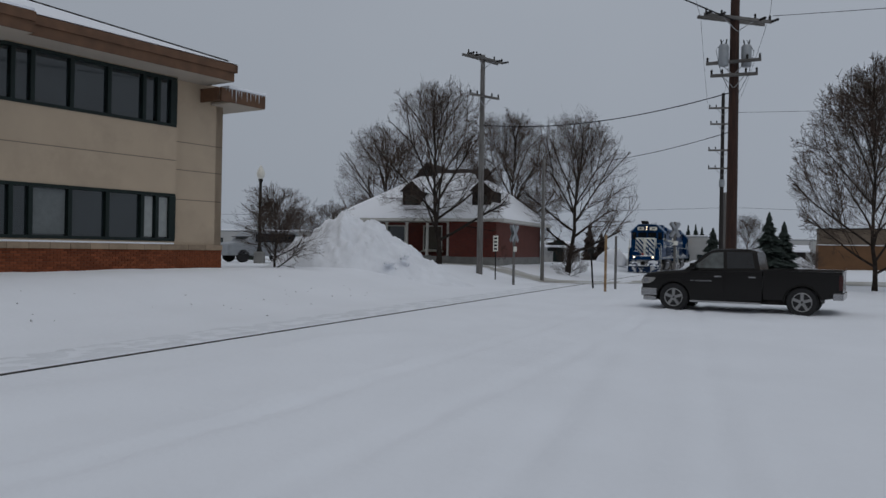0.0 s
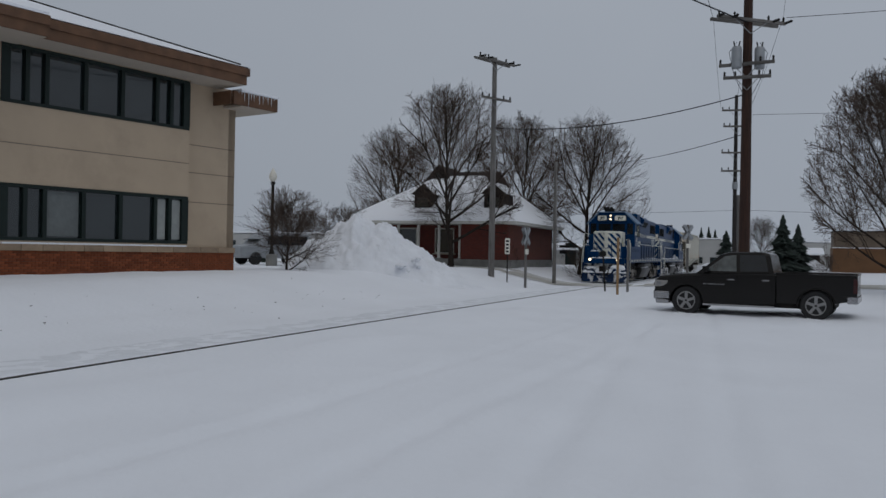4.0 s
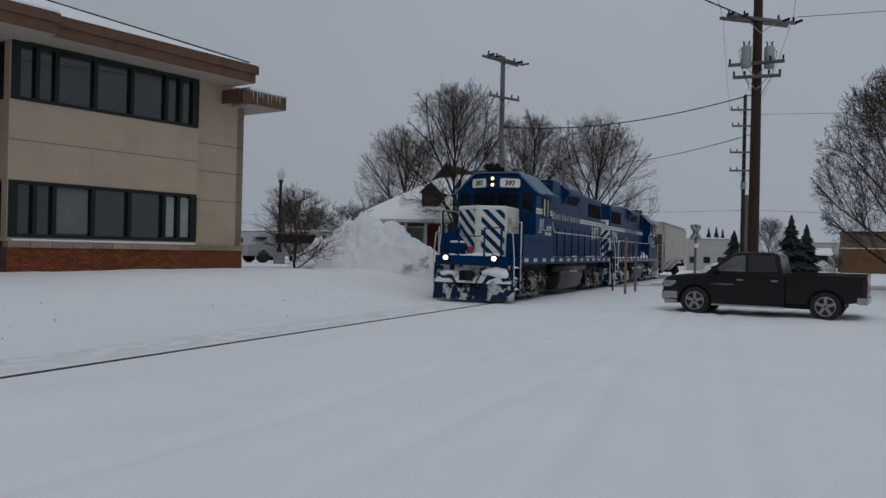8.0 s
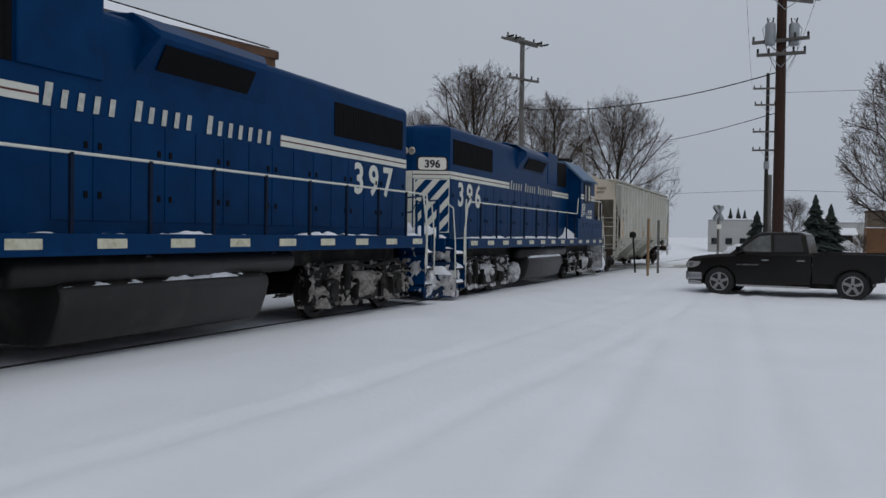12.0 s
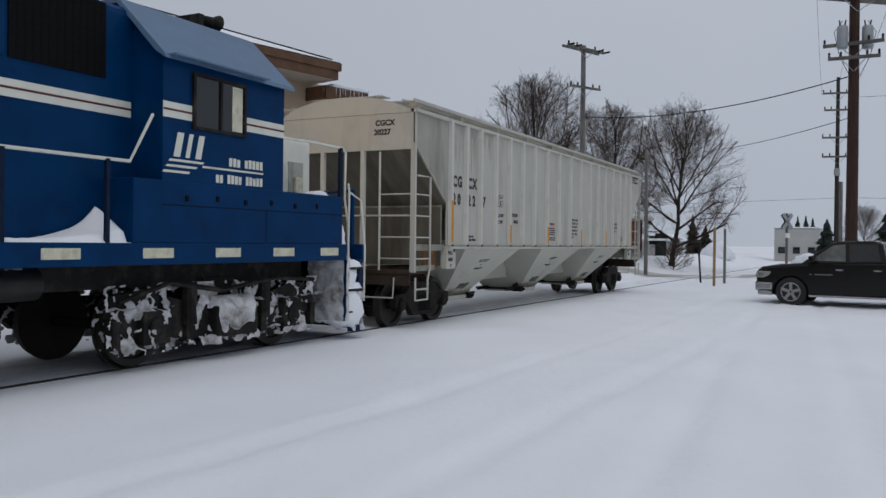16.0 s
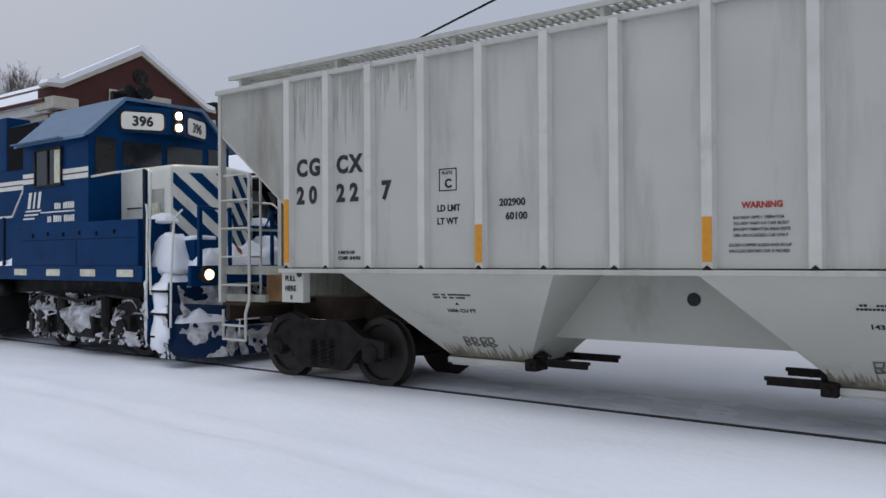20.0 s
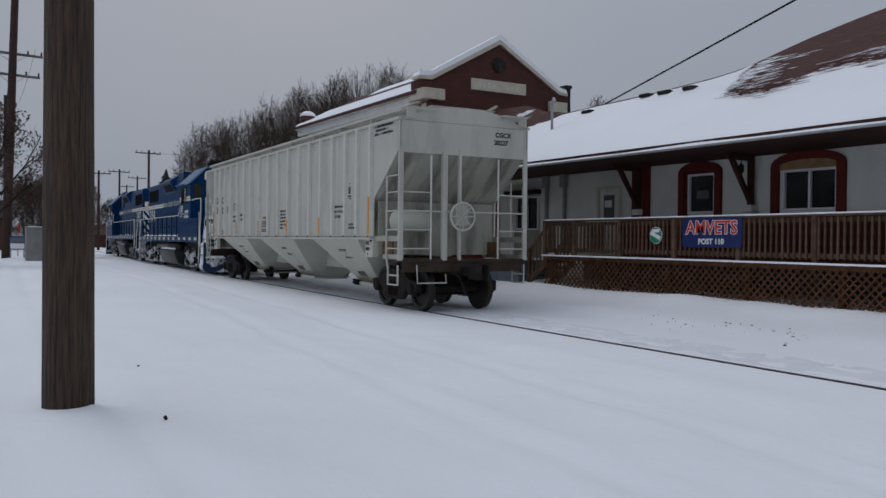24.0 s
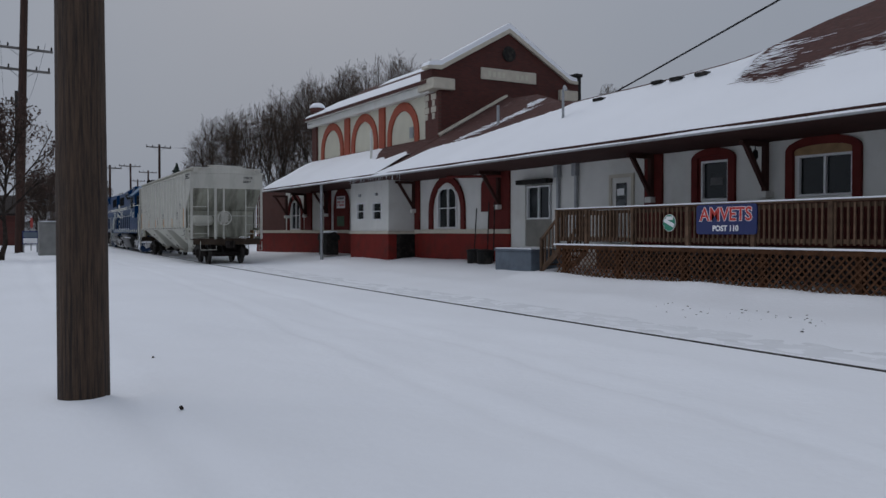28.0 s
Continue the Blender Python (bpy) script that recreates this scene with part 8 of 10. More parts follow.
def build_house():
    root = thing("brick_house", -20.0, 56.0, 0.6, "red brick house with snowy hipped roof, dormers and corner porch", "house")
    x0, x1, y0, y1, g = -26.0, -15.15, 50.4, 62.0, 0.5
    px = -18.3
    wpart("foundation", boxes((x0, x1 + 0.05, y0 - 0.05, y1, g - 0.3, 1.15), bevel=0.02), GREY_STONE, root)
    w = bmesh.new()
    box(w, px, x1, y0, y0 + 0.3, 1.15, 3.6)
    wall_with_holes(w, x0, px, 1.15, 3.6, [(-23.6, -22.2, 1.5, 3.2), (-20.9, -19.5, 1.5, 3.2)], lambda a, b, c, d: box(w, a, b, y0 + 2.0, y0 + 2.3, c, d))
    wpart("front_wall", w, BRICK_HOUSE, root, "red brick front wall")
    wpart("side_wall", boxes((x1 - 0.3, x1, y0 + 0.3, y1, 1.15, 3.6), (px, px + 0.3, y0 + 0.3, y0 + 2.0, 1.15, 3.6), (x0, x0 + 0.3, y0 + 2.3, y1, 1.15, 3.6), (x0, x1, y1 - 0.3, y1, 1.15, 3.6)), BRICK_HOUSEX, root)
    for a, b in ((-23.6, -22.2), (-20.9, -19.5)):
        win = wpart("window", boxes((a, b, y0 + 2.02, y0 + 2.1, 1.5, 1.58), (a, b, y0 + 2.02, y0 + 2.1, 3.12, 3.2), (a, a + 0.08, y0 + 2.02, y0 + 2.1, 1.58, 3.12), (b - 0.08, b, y0 + 2.02, y0 + 2.1, 1.58, 3.12)), WHITE_WALL, root)
        wpart("pane", boxes((a + 0.08, b - 0.08, y0 + 2.06, y0 + 2.07, 1.58, 3.12)), GLASS_TINT, root, parent=win)
        wpart("sill", boxes((a - 0.1, b + 0.1, y0 + 1.9, y0 + 2.05, 1.42, 1.5)), STONE_TRIM, root, parent=win)
    for x in (-24.3, -22.8, -21.35, -19.9, -18.45):
        col = wpart("porch_column", lathe(bmesh.new(), [(0.13, 1.15), (0.1, 1.3), (0.09, 3.2), (0.13, 3.35)], (x, y0 + 0.25, 0), "z", 10), WHITE_WALL, root, "white porch column")
        wpart("plinth", boxes((x - 0.2, x + 0.2, y0 + 0.05, y0 + 0.45, g - 0.2, 1.2), bevel=0.02), GREY_STONE, root, parent=col)
    wpart("eave", boxes((x0 - 0.7, x1 + 0.7, y0 - 0.7, y1 + 0.7, 3.4, 3.58), bevel=0.02), WHITE_WALL, root, "white eave board")
    rb = bmesh.new()
    ex0, ex1, ey0, ey1 = x0 - 0.75, x1 + 0.75, y0 - 0.75, y1 + 0.75
    v = [rb.verts.new(c) for c in ((ex0, ey0, 3.58), (ex1, ey0, 3.58), (ex1, ey1, 3.58), (ex0, ey1, 3.58), (-21.6, 54.6, 6.9), (-18.3, 54.6, 6.9), (-18.3, 58.4, 6.9), (-21.6, 58.4, 6.9))]
    for f in ((0, 1, 5, 4), (1, 2, 6, 5), (2, 3, 7, 6), (3, 0, 4, 7), (4, 5, 6, 7), (3, 2, 1, 0)):
        rb.faces.new([v[i] for i in f])
    roof = wpart("roof", rb, SNOW, root, "hipped roof under smooth snow")
    tb = bmesh.new()
    prism(tb, [(-22.65, 6.4), (-21.5, 7.7), (-20.35, 6.4)], "y", 54.3, 58.6)
    prism(tb, [(54.4, 6.4), (56.4, 7.35), (58.6, 6.4)], "x", -22.0, -17.6)
    wpart("top_gable", tb, DARK_SHINGLE, root, "dark shingled upper gable", parent=roof)
    wpart("gable_window", boxes((-21.68, -21.32, 54.25, 54.32, 6.7, 7.1)), GLASS_TINT, root, parent=roof)
    for cx, cy, turn in ((-21.22, 51.0, 0), (-16.35, 51.0, 0)):
        d = wpart("dormer", boxes((cx - 0.62, cx + 0.62, cy, cy + 2.4, 4.1, 5.45)) if not turn else boxes((cx - 2.0, cx + 0.4, cy - 0.8, cy + 0.8, 4.2, 5.35)), DARK_SHINGLE, root, "dark shingled dormer with snowy cap")
        bm = bmesh.new()
        if turn:
            prism(bm, [(cy - 0.95, 5.3), (cy, 5.95), (cy + 0.95, 5.3)], "x", cx - 2.4, cx + 0.5)
        else:
            prism(bm, [(cx - 0.8, 5.38), (cx, 6.08), (cx + 0.8, 5.38)], "y", cy - 0.15, cy + 2.6)
        wpart("dormer_roof", bm, DARK_SHINGLE, root, parent=d)
        sb = bmesh.new()
        if turn:
            prism(sb, [(cy - 0.98, 5.33), (cy, 6.02), (cy, 5.95), (cy - 0.95, 5.28)], "x", cx - 2.4, cx + 0.4)
        else:
            prism(sb, [(cx + 0.83, 5.41), (cx, 6.15), (cx, 6.08), (cx + 0.8, 5.36)], "y", cy, cy + 2.6)
        wpart("dormer_snow", sb, SNOW, root, parent=d)
        wpart("dormer_window", boxes((cx - 0.4, cx + 0.4, cy - 0.03, cy, 4.5, 5.15)) if not turn else boxes((cx + 0.4, cx + 0.43, cy - 0.5, cy + 0.5, 4.5, 5.25)), GLASS_TINT, root, parent=d)
    bare = bmesh.new()
    prism(bare, [(55.0, 0), (58.6, 0), (61.5, -2.0), (52.6, -2.0)], "x", 0, 0.02)
    bare.transform(Matrix.Translation((-16.6, 0, 5.6)) @ Matrix.Rotation(radians(0), 4, "X"))
    for vtx in bare.verts:
        k = (5.6 - vtx.co.z) / 2.3
        vtx.co.x += 0.03 + k * 1.25
        vtx.co.z = 3.6 + (6.9 - 3.6) * ((-14.65 - vtx.co.x) / (-14.65 + 18.3)) + 0.03
    wpart("bare_roof_patch", bare, DARK_SHINGLE, root, parent=roof)


build_house()

# ---- poles, wires, signs ----
def wood_mat(name, c1, c2, stretch=(14, 14, 0.7), rough=0.85):
    m = bpy.data.materials.new(name)
    m.use_nodes = True
    n, l = m.node_tree.nodes, m.node_tree.links
    p = n["Principled BSDF"]
    p.inputs["Roughness"].default_value = rough
    tc, mp, a = n.new("ShaderNodeTexCoord"), n.new("ShaderNodeMapping"), n.new("ShaderNodeTexNoise")
    mp.inputs["Scale"].default_value = stretch
    a.inputs["Scale"].default_value, a.inputs["Detail"].default_value, a.inputs["Roughness"].default_value = 1.6, 9, 0.76
    l.new(tc.outputs["Object"], mp.inputs["Vector"])
    l.new(mp.outputs["Vector"], a.inputs["Vector"])
    r = n.new("ShaderNodeValToRGB")
    r.color_ramp.elements[0].position, r.color_ramp.elements[1].position = 0.38, 0.66
    r.color_ramp.elements[0].color, r.color_ramp.elements[1].color = (*c1, 1), (*c2, 1)
    l.new(a.outputs["Fac"], r.inputs["Fac"])
    b = n.new("ShaderNodeTexNoise")
    b.inputs["Scale"].default_value = 0.8
    l.new(tc.outputs["Object"], b.inputs["Vector"])
    mr, hs = n.new("ShaderNodeMapRange"), n.new("ShaderNodeHueSaturation")
    mr.inputs["To Min"].default_value, mr.inputs["To Max"].default_value = 0.65, 1.35
    l.new(b.outputs["Fac"], mr.inputs["Value"])
    l.new(mr.outputs["Result"], hs.inputs["Value"])
    l.new(r.outputs["Color"], hs.inputs["Color"])
    l.new(hs.outputs["Color"], p.inputs["Base Color"])
    bp = n.new("ShaderNodeBump")
    bp.inputs["Strength"].default_value, bp.inputs["Distance"].default_value = 0.8, 0.03
    l.new(a.outputs["Fac"], bp.inputs["Height"])
    l.new(bp.outputs["Normal"], p.inputs["Normal"])
    return m


POLE_OLD = wood_mat("weathered_pole_wood", (0.014, 0.0085, 0.0055), (0.105, 0.062, 0.037), (24, 24, 1.1))
POLE_DARK = wood_mat("dark_pole_wood", (0.012, 0.01, 0.009), (0.036, 0.03, 0.027))
POLE_BROWN = wood_mat("brown_creosoted_pole", (0.018, 0.008, 0.005), (0.06, 0.024, 0.014))
POLE_GREY = wood_mat("grey_pole_wood", (0.09, 0.085, 0.08), (0.22, 0.21, 0.2))
ARM_WOOD = wood_mat("grey_crossarm_wood", (0.08, 0.075, 0.07), (0.2, 0.19, 0.18), (0.7, 8, 8))
WIRE = mat("black_wire", (0.02, 0.02, 0.022), 0.9, spec=0.1)
TRANSF = mat("grey_transformer_paint", (0.3, 0.32, 0.34), 0.45, 0.2, var=0.08)
BARK = mat("dark_bark", (0.034, 0.027, 0.023), 1.0, spec=0.1, var=0.4, scale=6, bump=0.5)
TWIG = mat("grey_brown_twigs", (0.075, 0.055, 0.044), 1.0, spec=0.1, var=0.3, scale=2)


def tapered(bm, x, y, z0, z1, r0, r1, n=14, rings=10, wob=0.004, seed=0):
    prev = None
    for k in range(rings + 1):
        f = k / rings
        c = Vector((x + wob * 4 * noise.noise((seed, f * 2.1, 0)), y + wob * 4 * noise.noise((seed, 7, f * 2.1)), z0 + (z1 - z0) * f))
        r = r0 + (r1 - r0) * f
        ring = [bm.verts.new(c + Vector((math.cos(a), math.sin(a), 0)) * r * (1 + wob * 3 * noise.noise((a * 2, f * 9, seed)))) for a in np.linspace(0, 2 * math.pi, n + 1)[:-1]]
        if prev:
            for i in range(n):
                bm.faces.new((prev[i], prev[(i + 1) % n], ring[(i + 1) % n], ring[i]))
        prev = ring
    bm.faces.new(prev)
    return bm


def utility_pole(name, x, y, h, r0, r1, material, label, arms=(), rz=0, transformers=False, group="utility poles"):
    """arms: rows of (height, half length)."""
    z = land(x, y) - 0.15
    root = thing(name, x, y, z, label, "utility pole", group, rz)
    part("shaft", tapered(bmesh.new(), 0, 0, 0, h, r0, r1, seed=x), material, root, smooth=True)
    for za, L, *more in arms:
        arm = part("crossarm", boxes((-L, L, -r1 - 0.1, -r1, za - 0.06, za + 0.06), bevel=0.01), ARM_WOOD, root, "grey timber crossarm")
        arm.matrix_basis = pose(0, 0, 0, 0, 0, more[0] if more else 0)
        if len(more) > 1:
            part("twin_arm", boxes((-L, L, r1, r1 + 0.1, za - 0.06, za + 0.06), bevel=0.01), ARM_WOOD, arm)
            for f in (-0.98, -0.6, 0.6, 0.98):
                part("strain_insulator", lathe(bmesh.new(), [(0.02, -0.1), (0.06, -0.18), (0.03, -0.24), (0.06, -0.3), (0.03, -0.36), (0.06, -0.42), (0.02, -0.5)], (f * L, -r1, za), "y", 8), GRIME, arm)
        for s in (1, -1):
            for f in (0.95, 0.5):
                part("insulator", lathe(bmesh.new(), [(0.015, za + 0.06), (0.05, za + 0.1), (0.03, za + 0.14), (0.05, za + 0.18), (0.02, za + 0.24)], (s * L * f, -r1 - 0.05, 0), "z", 8), GRIME, arm)
            part("brace", rod(bmesh.new(), (s * L * 0.45, -r1 - 0.05, za - 0.05), (0, -r1, za - 0.5), 0.018, n=4), METAL_GREY, arm)
    if transformers:
        for s, zt in ((-1, 8.85), (1, 8.82)):
            t = part("transformer", lathe(bmesh.new(), [(0.17, zt), (0.19, zt + 0.05), (0.19, zt + 0.75), (0.15, zt + 0.82), (0.03, zt + 0.84)], (s * 0.42, -0.1, 0), "z", 16), TRANSF, root, "grey can transformer", True)
            for k in (-0.07, 0.07):
                part("bushing", rod(bmesh.new(), (s * 0.42 + k, -0.1, zt + 0.8), (s * 0.42 + k * 1.6, -0.1, zt + 1.02), 0.025), GRIME, t)
            part("lead", pipe([(s * 0.42, -0.1, zt + 1.0), (s * 0.7, -0.1, zt + 0.6), (s * 0.5, -0.1, zt - 0.3), (0.1 * s, -0.1, zt - 1.1)], 0.012, 4), WIRE, t)
    return root


utility_pole("utility_pole", -0.58, -8.27, 10.8, 0.218, 0.176, POLE_OLD, "weathered cracked timber utility pole standing in snow", [(9.6, 1.35)])
utility_pole("utility_pole", -0.75, 33.6, 13.0, 0.22, 0.16, POLE_BROWN, "dark brown utility pole with two grey transformers", [(10.65, 1.5, 24, 1), (9.0, 1.0, -22), (8.5, 0.85, -14)], 14, True)
slim = utility_pole("utility_pole", -2.06, 60.5, 12.45, 0.15, 0.11, POLE_DARK, "slim dark utility pole with four crossarms", [(11.4, 0.95), (10.3, 0.85), (8.5, 0.95), (7.25, 0.95)], 10)
part("sleeve", lathe(bmesh.new(), [(0.05, 6.0), (0.19, 6.0), (0.19, 6.5), (0.05, 6.5)], (0, 0, 0), "z", 12), TRANSF, slim, "pale grey sleeve on the shaft")
utility_pole("utility_pole", -1.86, 62.0, 5.7, 0.15, 0.12, POLE_GREY, "short grey timber pole stub", [])
utility_pole("utility_pole", -13.5, 42.0, 11.7, 0.17, 0.12, POLE_GREY, "grey timber utility pole with two crossarms", [(11.5, 1.45, 93, 1), (9.5, 1.05, 86)], -25)
utility_pole("utility_pole", -11.25, 46.7, 7.1, 0.11, 0.09, POLE_GREY, "short plain grey timber pole", [])
leaning = utility_pole("utility_pole", -2.18, -46.6, 16.0, 0.22, 0.16, POLE_BROWN, "tall brown utility pole leaning slightly, with crossarms", [(14.2, 1.3), (10.25, 1.35), (9.2, 1.25)], 0)
leaning.matrix_basis = leaning.matrix_basis @ Matrix.Rotation(radians(-1.5), 4, "Y")
utility_pole("utility_pole", -2.95, -62.0, 10.4, 0.14, 0.11, POLE_DARK, "dark utility pole further down the line", [(9.75, 0.65), (8.95, 0.6)], -5)
for x, y, h in ((-17.3, -88.5, 10.4), (-17.9, -108.8, 9.9), (-23.6, -128, 10.5), (-13.5, -95, 8.6), (-26, -150, 10.5)):
    utility_pole("utility_pole", x, y, h, 0.14, 0.11, POLE_BROWN, "distant utility pole with a crossarm", [(h - 0.3, 1.3)], 10)


def wire(name, p, q, sag, r=0.012, label="thin black overhead wire", n=18):
    p, q = Vector(p), Vector(q)
    pts = [p.lerp(q, k / n) - Vector((0, 0, 4 * sag * (k / n) * (1 - k / n))) for k in range(n + 1)]
    tagged(link_mesh(name, pipe(pts, r, 4), WIRE), label, "wire", "overhead wires")


wire("overhead_wire", (-13.5, 42.0, 8.2), (-0.75, 33.6, 7.8), 0.53, 0.022, "thick black telephone cable between poles")
wire("overhead_wire", (-12.9, 61.0, 8.2), (-0.75, 33.6, 6.3), 0.36, 0.016)
wire("overhead_wire", (0.6, 33.5, 10.55), (40, 30, 11.5), 0.6)
wire("overhead_wire", (-0.6, 33.6, 7.0), (40, 34, 7.4), 0.3, 0.008)
wire("overhead_wire", (-2.1, 60.5, 4.8), (-60, 75, 5.0), 0.3, 0.012)
wire("overhead_wire", (-1.3, 62, 4.9), (60, 52, 3.4), 0.4, 0.012)
for dx in (-1.25, 0.0, 1.25):
    wire("overhead_wire", (-0.75 + dx, 33.6, 10.7), (-0.58 + dx, -8.27, 10.1), 0.5, 0.008)
    wire("overhead_wire", (-0.75 + dx, 33.6, 10.7), (-2.15 + dx * 0.7, 60.5, 11.6), 0.3, 0.008)
    wire("overhead_wire", (-0.58 + dx, -8.27, 10.1), (-2.55 + dx * 0.8, -46.6, 14.75), 0.5, 0.008)
    wire("overhead_wire", (-2.45 + dx * 0.8, -46.6, 10.95), (-2.95 + dx * 0.6, -62.0, 10.35), 0.2, 0.008)
wire("overhead_wire", (-17.3, -88.5, 10.2), (-15, -40, 7.0), 0.5, 0.01)
wire("overhead_wire", (-18.75, -21.74, 6.26), (-0.75, 33.6, 10.5), 0.1, 0.025, "thick black service cable over the depot roof")


def small_furniture():
    # street lamp
    x, y = -22.7, 35.3
    z = 0.85
    l = thing("street_lamp", x, y, z, "black lamp post with a white acorn globe on a concrete foot", "street lamp")
    part("foot", lathe(bmesh.new(), [(0.28, -0.4), (0.28, 0.42), (0.2, 0.48)], (0, 0, 0), "z", 14), GREY_STONE, l)
    part("shaft", lathe(bmesh.new(), [(0.16, 0.45), (0.12, 0.6), (0.08, 0.75), (0.07, 3.9), (0.12, 3.95), (0.1, 4.05)], (0, 0, 0), "z", 12), GRIME, l)
    part("globe", lathe(bmesh.new(), [(0.1, 4.05), (0.19, 4.2), (0.2, 4.35), (0.12, 4.55), (0.05, 4.66), (0.02, 4.72)], (0, 0, 0), "z", 14), BOARD_WHITE, l, "white acorn glass globe", True)
    # crossbuck seen from its edge, mile board, posts
    def crossbuck(x, y, rz, h=2.7):
        c = thing("crossing_sign", x, y, land(x, y) - 0.1, "weathered crossbuck railway crossing sign on a post", "sign", "crossing signs", rz)
        part("post", boxes((-0.05, 0.05, -0.05, 0.05, 0, h)), POLE_GREY, c)
        for a in (45, -45):
            part("blade", box(bmesh.new(), -0.55, 0.55, -0.07, -0.05, -0.11, 0.11, 0, Matrix.Translation((0, 0, h - 0.45)) @ Matrix.Rotation(radians(a), 4, "Y")), TRANSF, c)
            part("blade", box(bmesh.new(), -0.55, 0.55, 0.05, 0.07, -0.11, 0.11, 0, Matrix.Translation((0, 0, h - 0.45)) @ Matrix.Rotation(radians(a), 4, "Y")), METAL_GREY, c)
        part("plate", boxes((-0.2, 0.2, -0.07, -0.05, h - 1.35, h - 1.1)), BOARD_WHITE, c)
    crossbuck(-11.07, 40.0, 84, 3.1)
    crossbuck(-4.22, 50.0, 60, 3.35)
    m = thing("mile_board", -11.5, 38.3, 0.3, "white upright railway board with black strokes on a thin post", "sign")
    part("post", boxes((-0.025, 0.025, -0.02, 0.02, -0.1, 2.0)), GRIME, m)
    part("board", boxes((-0.12, 0.12, -0.04, -0.02, 1.25, 2.0)), BOARD_WHITE, m)
    for k in range(4):
        part("stroke", boxes((-0.07, 0.07, -0.046, -0.04, 1.32 + k * 0.165, 1.42 + k * 0.165)), BLACK_INK, m)
    for x, y, h, r, mt, lean, lab in ((-5.8, 35.5, 2.5, 0.055, PLYWOOD, 0, "pale yellowish timber marker post"), (-5.7, 37.6, 2.45, 0.055, POLE_GREY, 0, "grey timber marker post"), (-6.65, 37.4, 1.9, 0.04, GRIME, -4, "dark leaning marker post")):
        p = thing("marker_post", x, y, land(x, y) - 0.1, lab, "post", "marker posts by the crossing")
        part("shaft", rod(bmesh.new(), (0, 0, 0), (math.tan(radians(lean)) * h, 0, h), r, n=8), mt, p)
        if lean:
            part("hood", lathe(bmesh.new(), [(0.14, h - 0.25), (0.15, h - 0.05), (0.03, h + 0.02)], (math.tan(radians(lean)) * h, 0, 0), "z", 10), GRIME, p)
    # cabinet, stop sign and blue sign down the line
    c = thing("relay_cabinet", -3.33, -42.6, land(-3.33, -42.6) - 0.05, "pale grey concrete relay cabinet", "cabinet")
    part("case", boxes((-0.6, 0.58, -0.45, 0.45, 0, 1.5), bevel=0.04), GREY_STONE, c)
    part("cap", boxes((-0.62, 0.6, -0.47, 0.47, 1.5, 1.58), bevel=0.03), GREY_STONE, c)
    part("cap_snow", boxes((-0.5, 0.48, -0.36, 0.36, 1.58, 1.61), bevel=0.012), SNOW, c)
    s = thing("stop_sign", -2.94, -50.2, land(-2.94, -50.2), "red octagonal road sign on a post", "sign", rz=72)
    part("post", boxes((-0.03, 0.03, -0.02, 0.02, 0, 1.75)), METAL_GREY, s)
    part("disc", lathe(bmesh.new(), [(0.01, 0.03), (0.3, 0.03), (0.3, 0.045), (0.01, 0.05)], (0, 0, 1.5), "y", 8), RED_PAINT, s)
    b = thing("blue_sign", -2.66, -46.4, land(-2.66, -46.4), "blue and white roadside notice sign", "sign")
    part("board", boxes((-0.35, 0.35, -0.04, 0.04, 0.42, 1.08)), SIGN_BLUE, b)
    part("panel", boxes((-0.31, 0.31, 0.04, 0.05, 0.46, 0.72)), SIGN_WHITE, b)
    part("panel_band", boxes((-0.31, 0.31, 0.04, 0.05, 0.76, 1.02)), BLUE_GREY, b)
    for sx in (-0.3, 0.3):
        part("post", boxes((sx - 0.03, sx + 0.03, -0.03, 0.03, 0, 0.42)), METAL_GREY, b)


small_furniture()


# ---- the parked pickup ----
PICKUP = mat("dark_grey_brown_car_paint", (0.0075, 0.0066, 0.006), 0.16, 0.0, var=0.06, scale=1, bump=0, spec=0.3)
CHROME = mat("dull_chrome", (0.36, 0.36, 0.37), 0.25, 1.0, var=0.1, bump=0)
TYRE = mat("tyre_rubber", (0.018, 0.018, 0.019), 0.9, var=0.2, scale=8)
RIM = mat("alloy_rim", (0.3, 0.3, 0.3), 0.4, 0.6, var=0.1, bump=0)
TAIL_RED = mat("tail_lamp_red", (0.035, 0.004, 0.004), 0.25, bump=0)
HEAD_CLEAR = mat("head_lamp_plastic", (0.3, 0.29, 0.28), 0.15, bump=0)


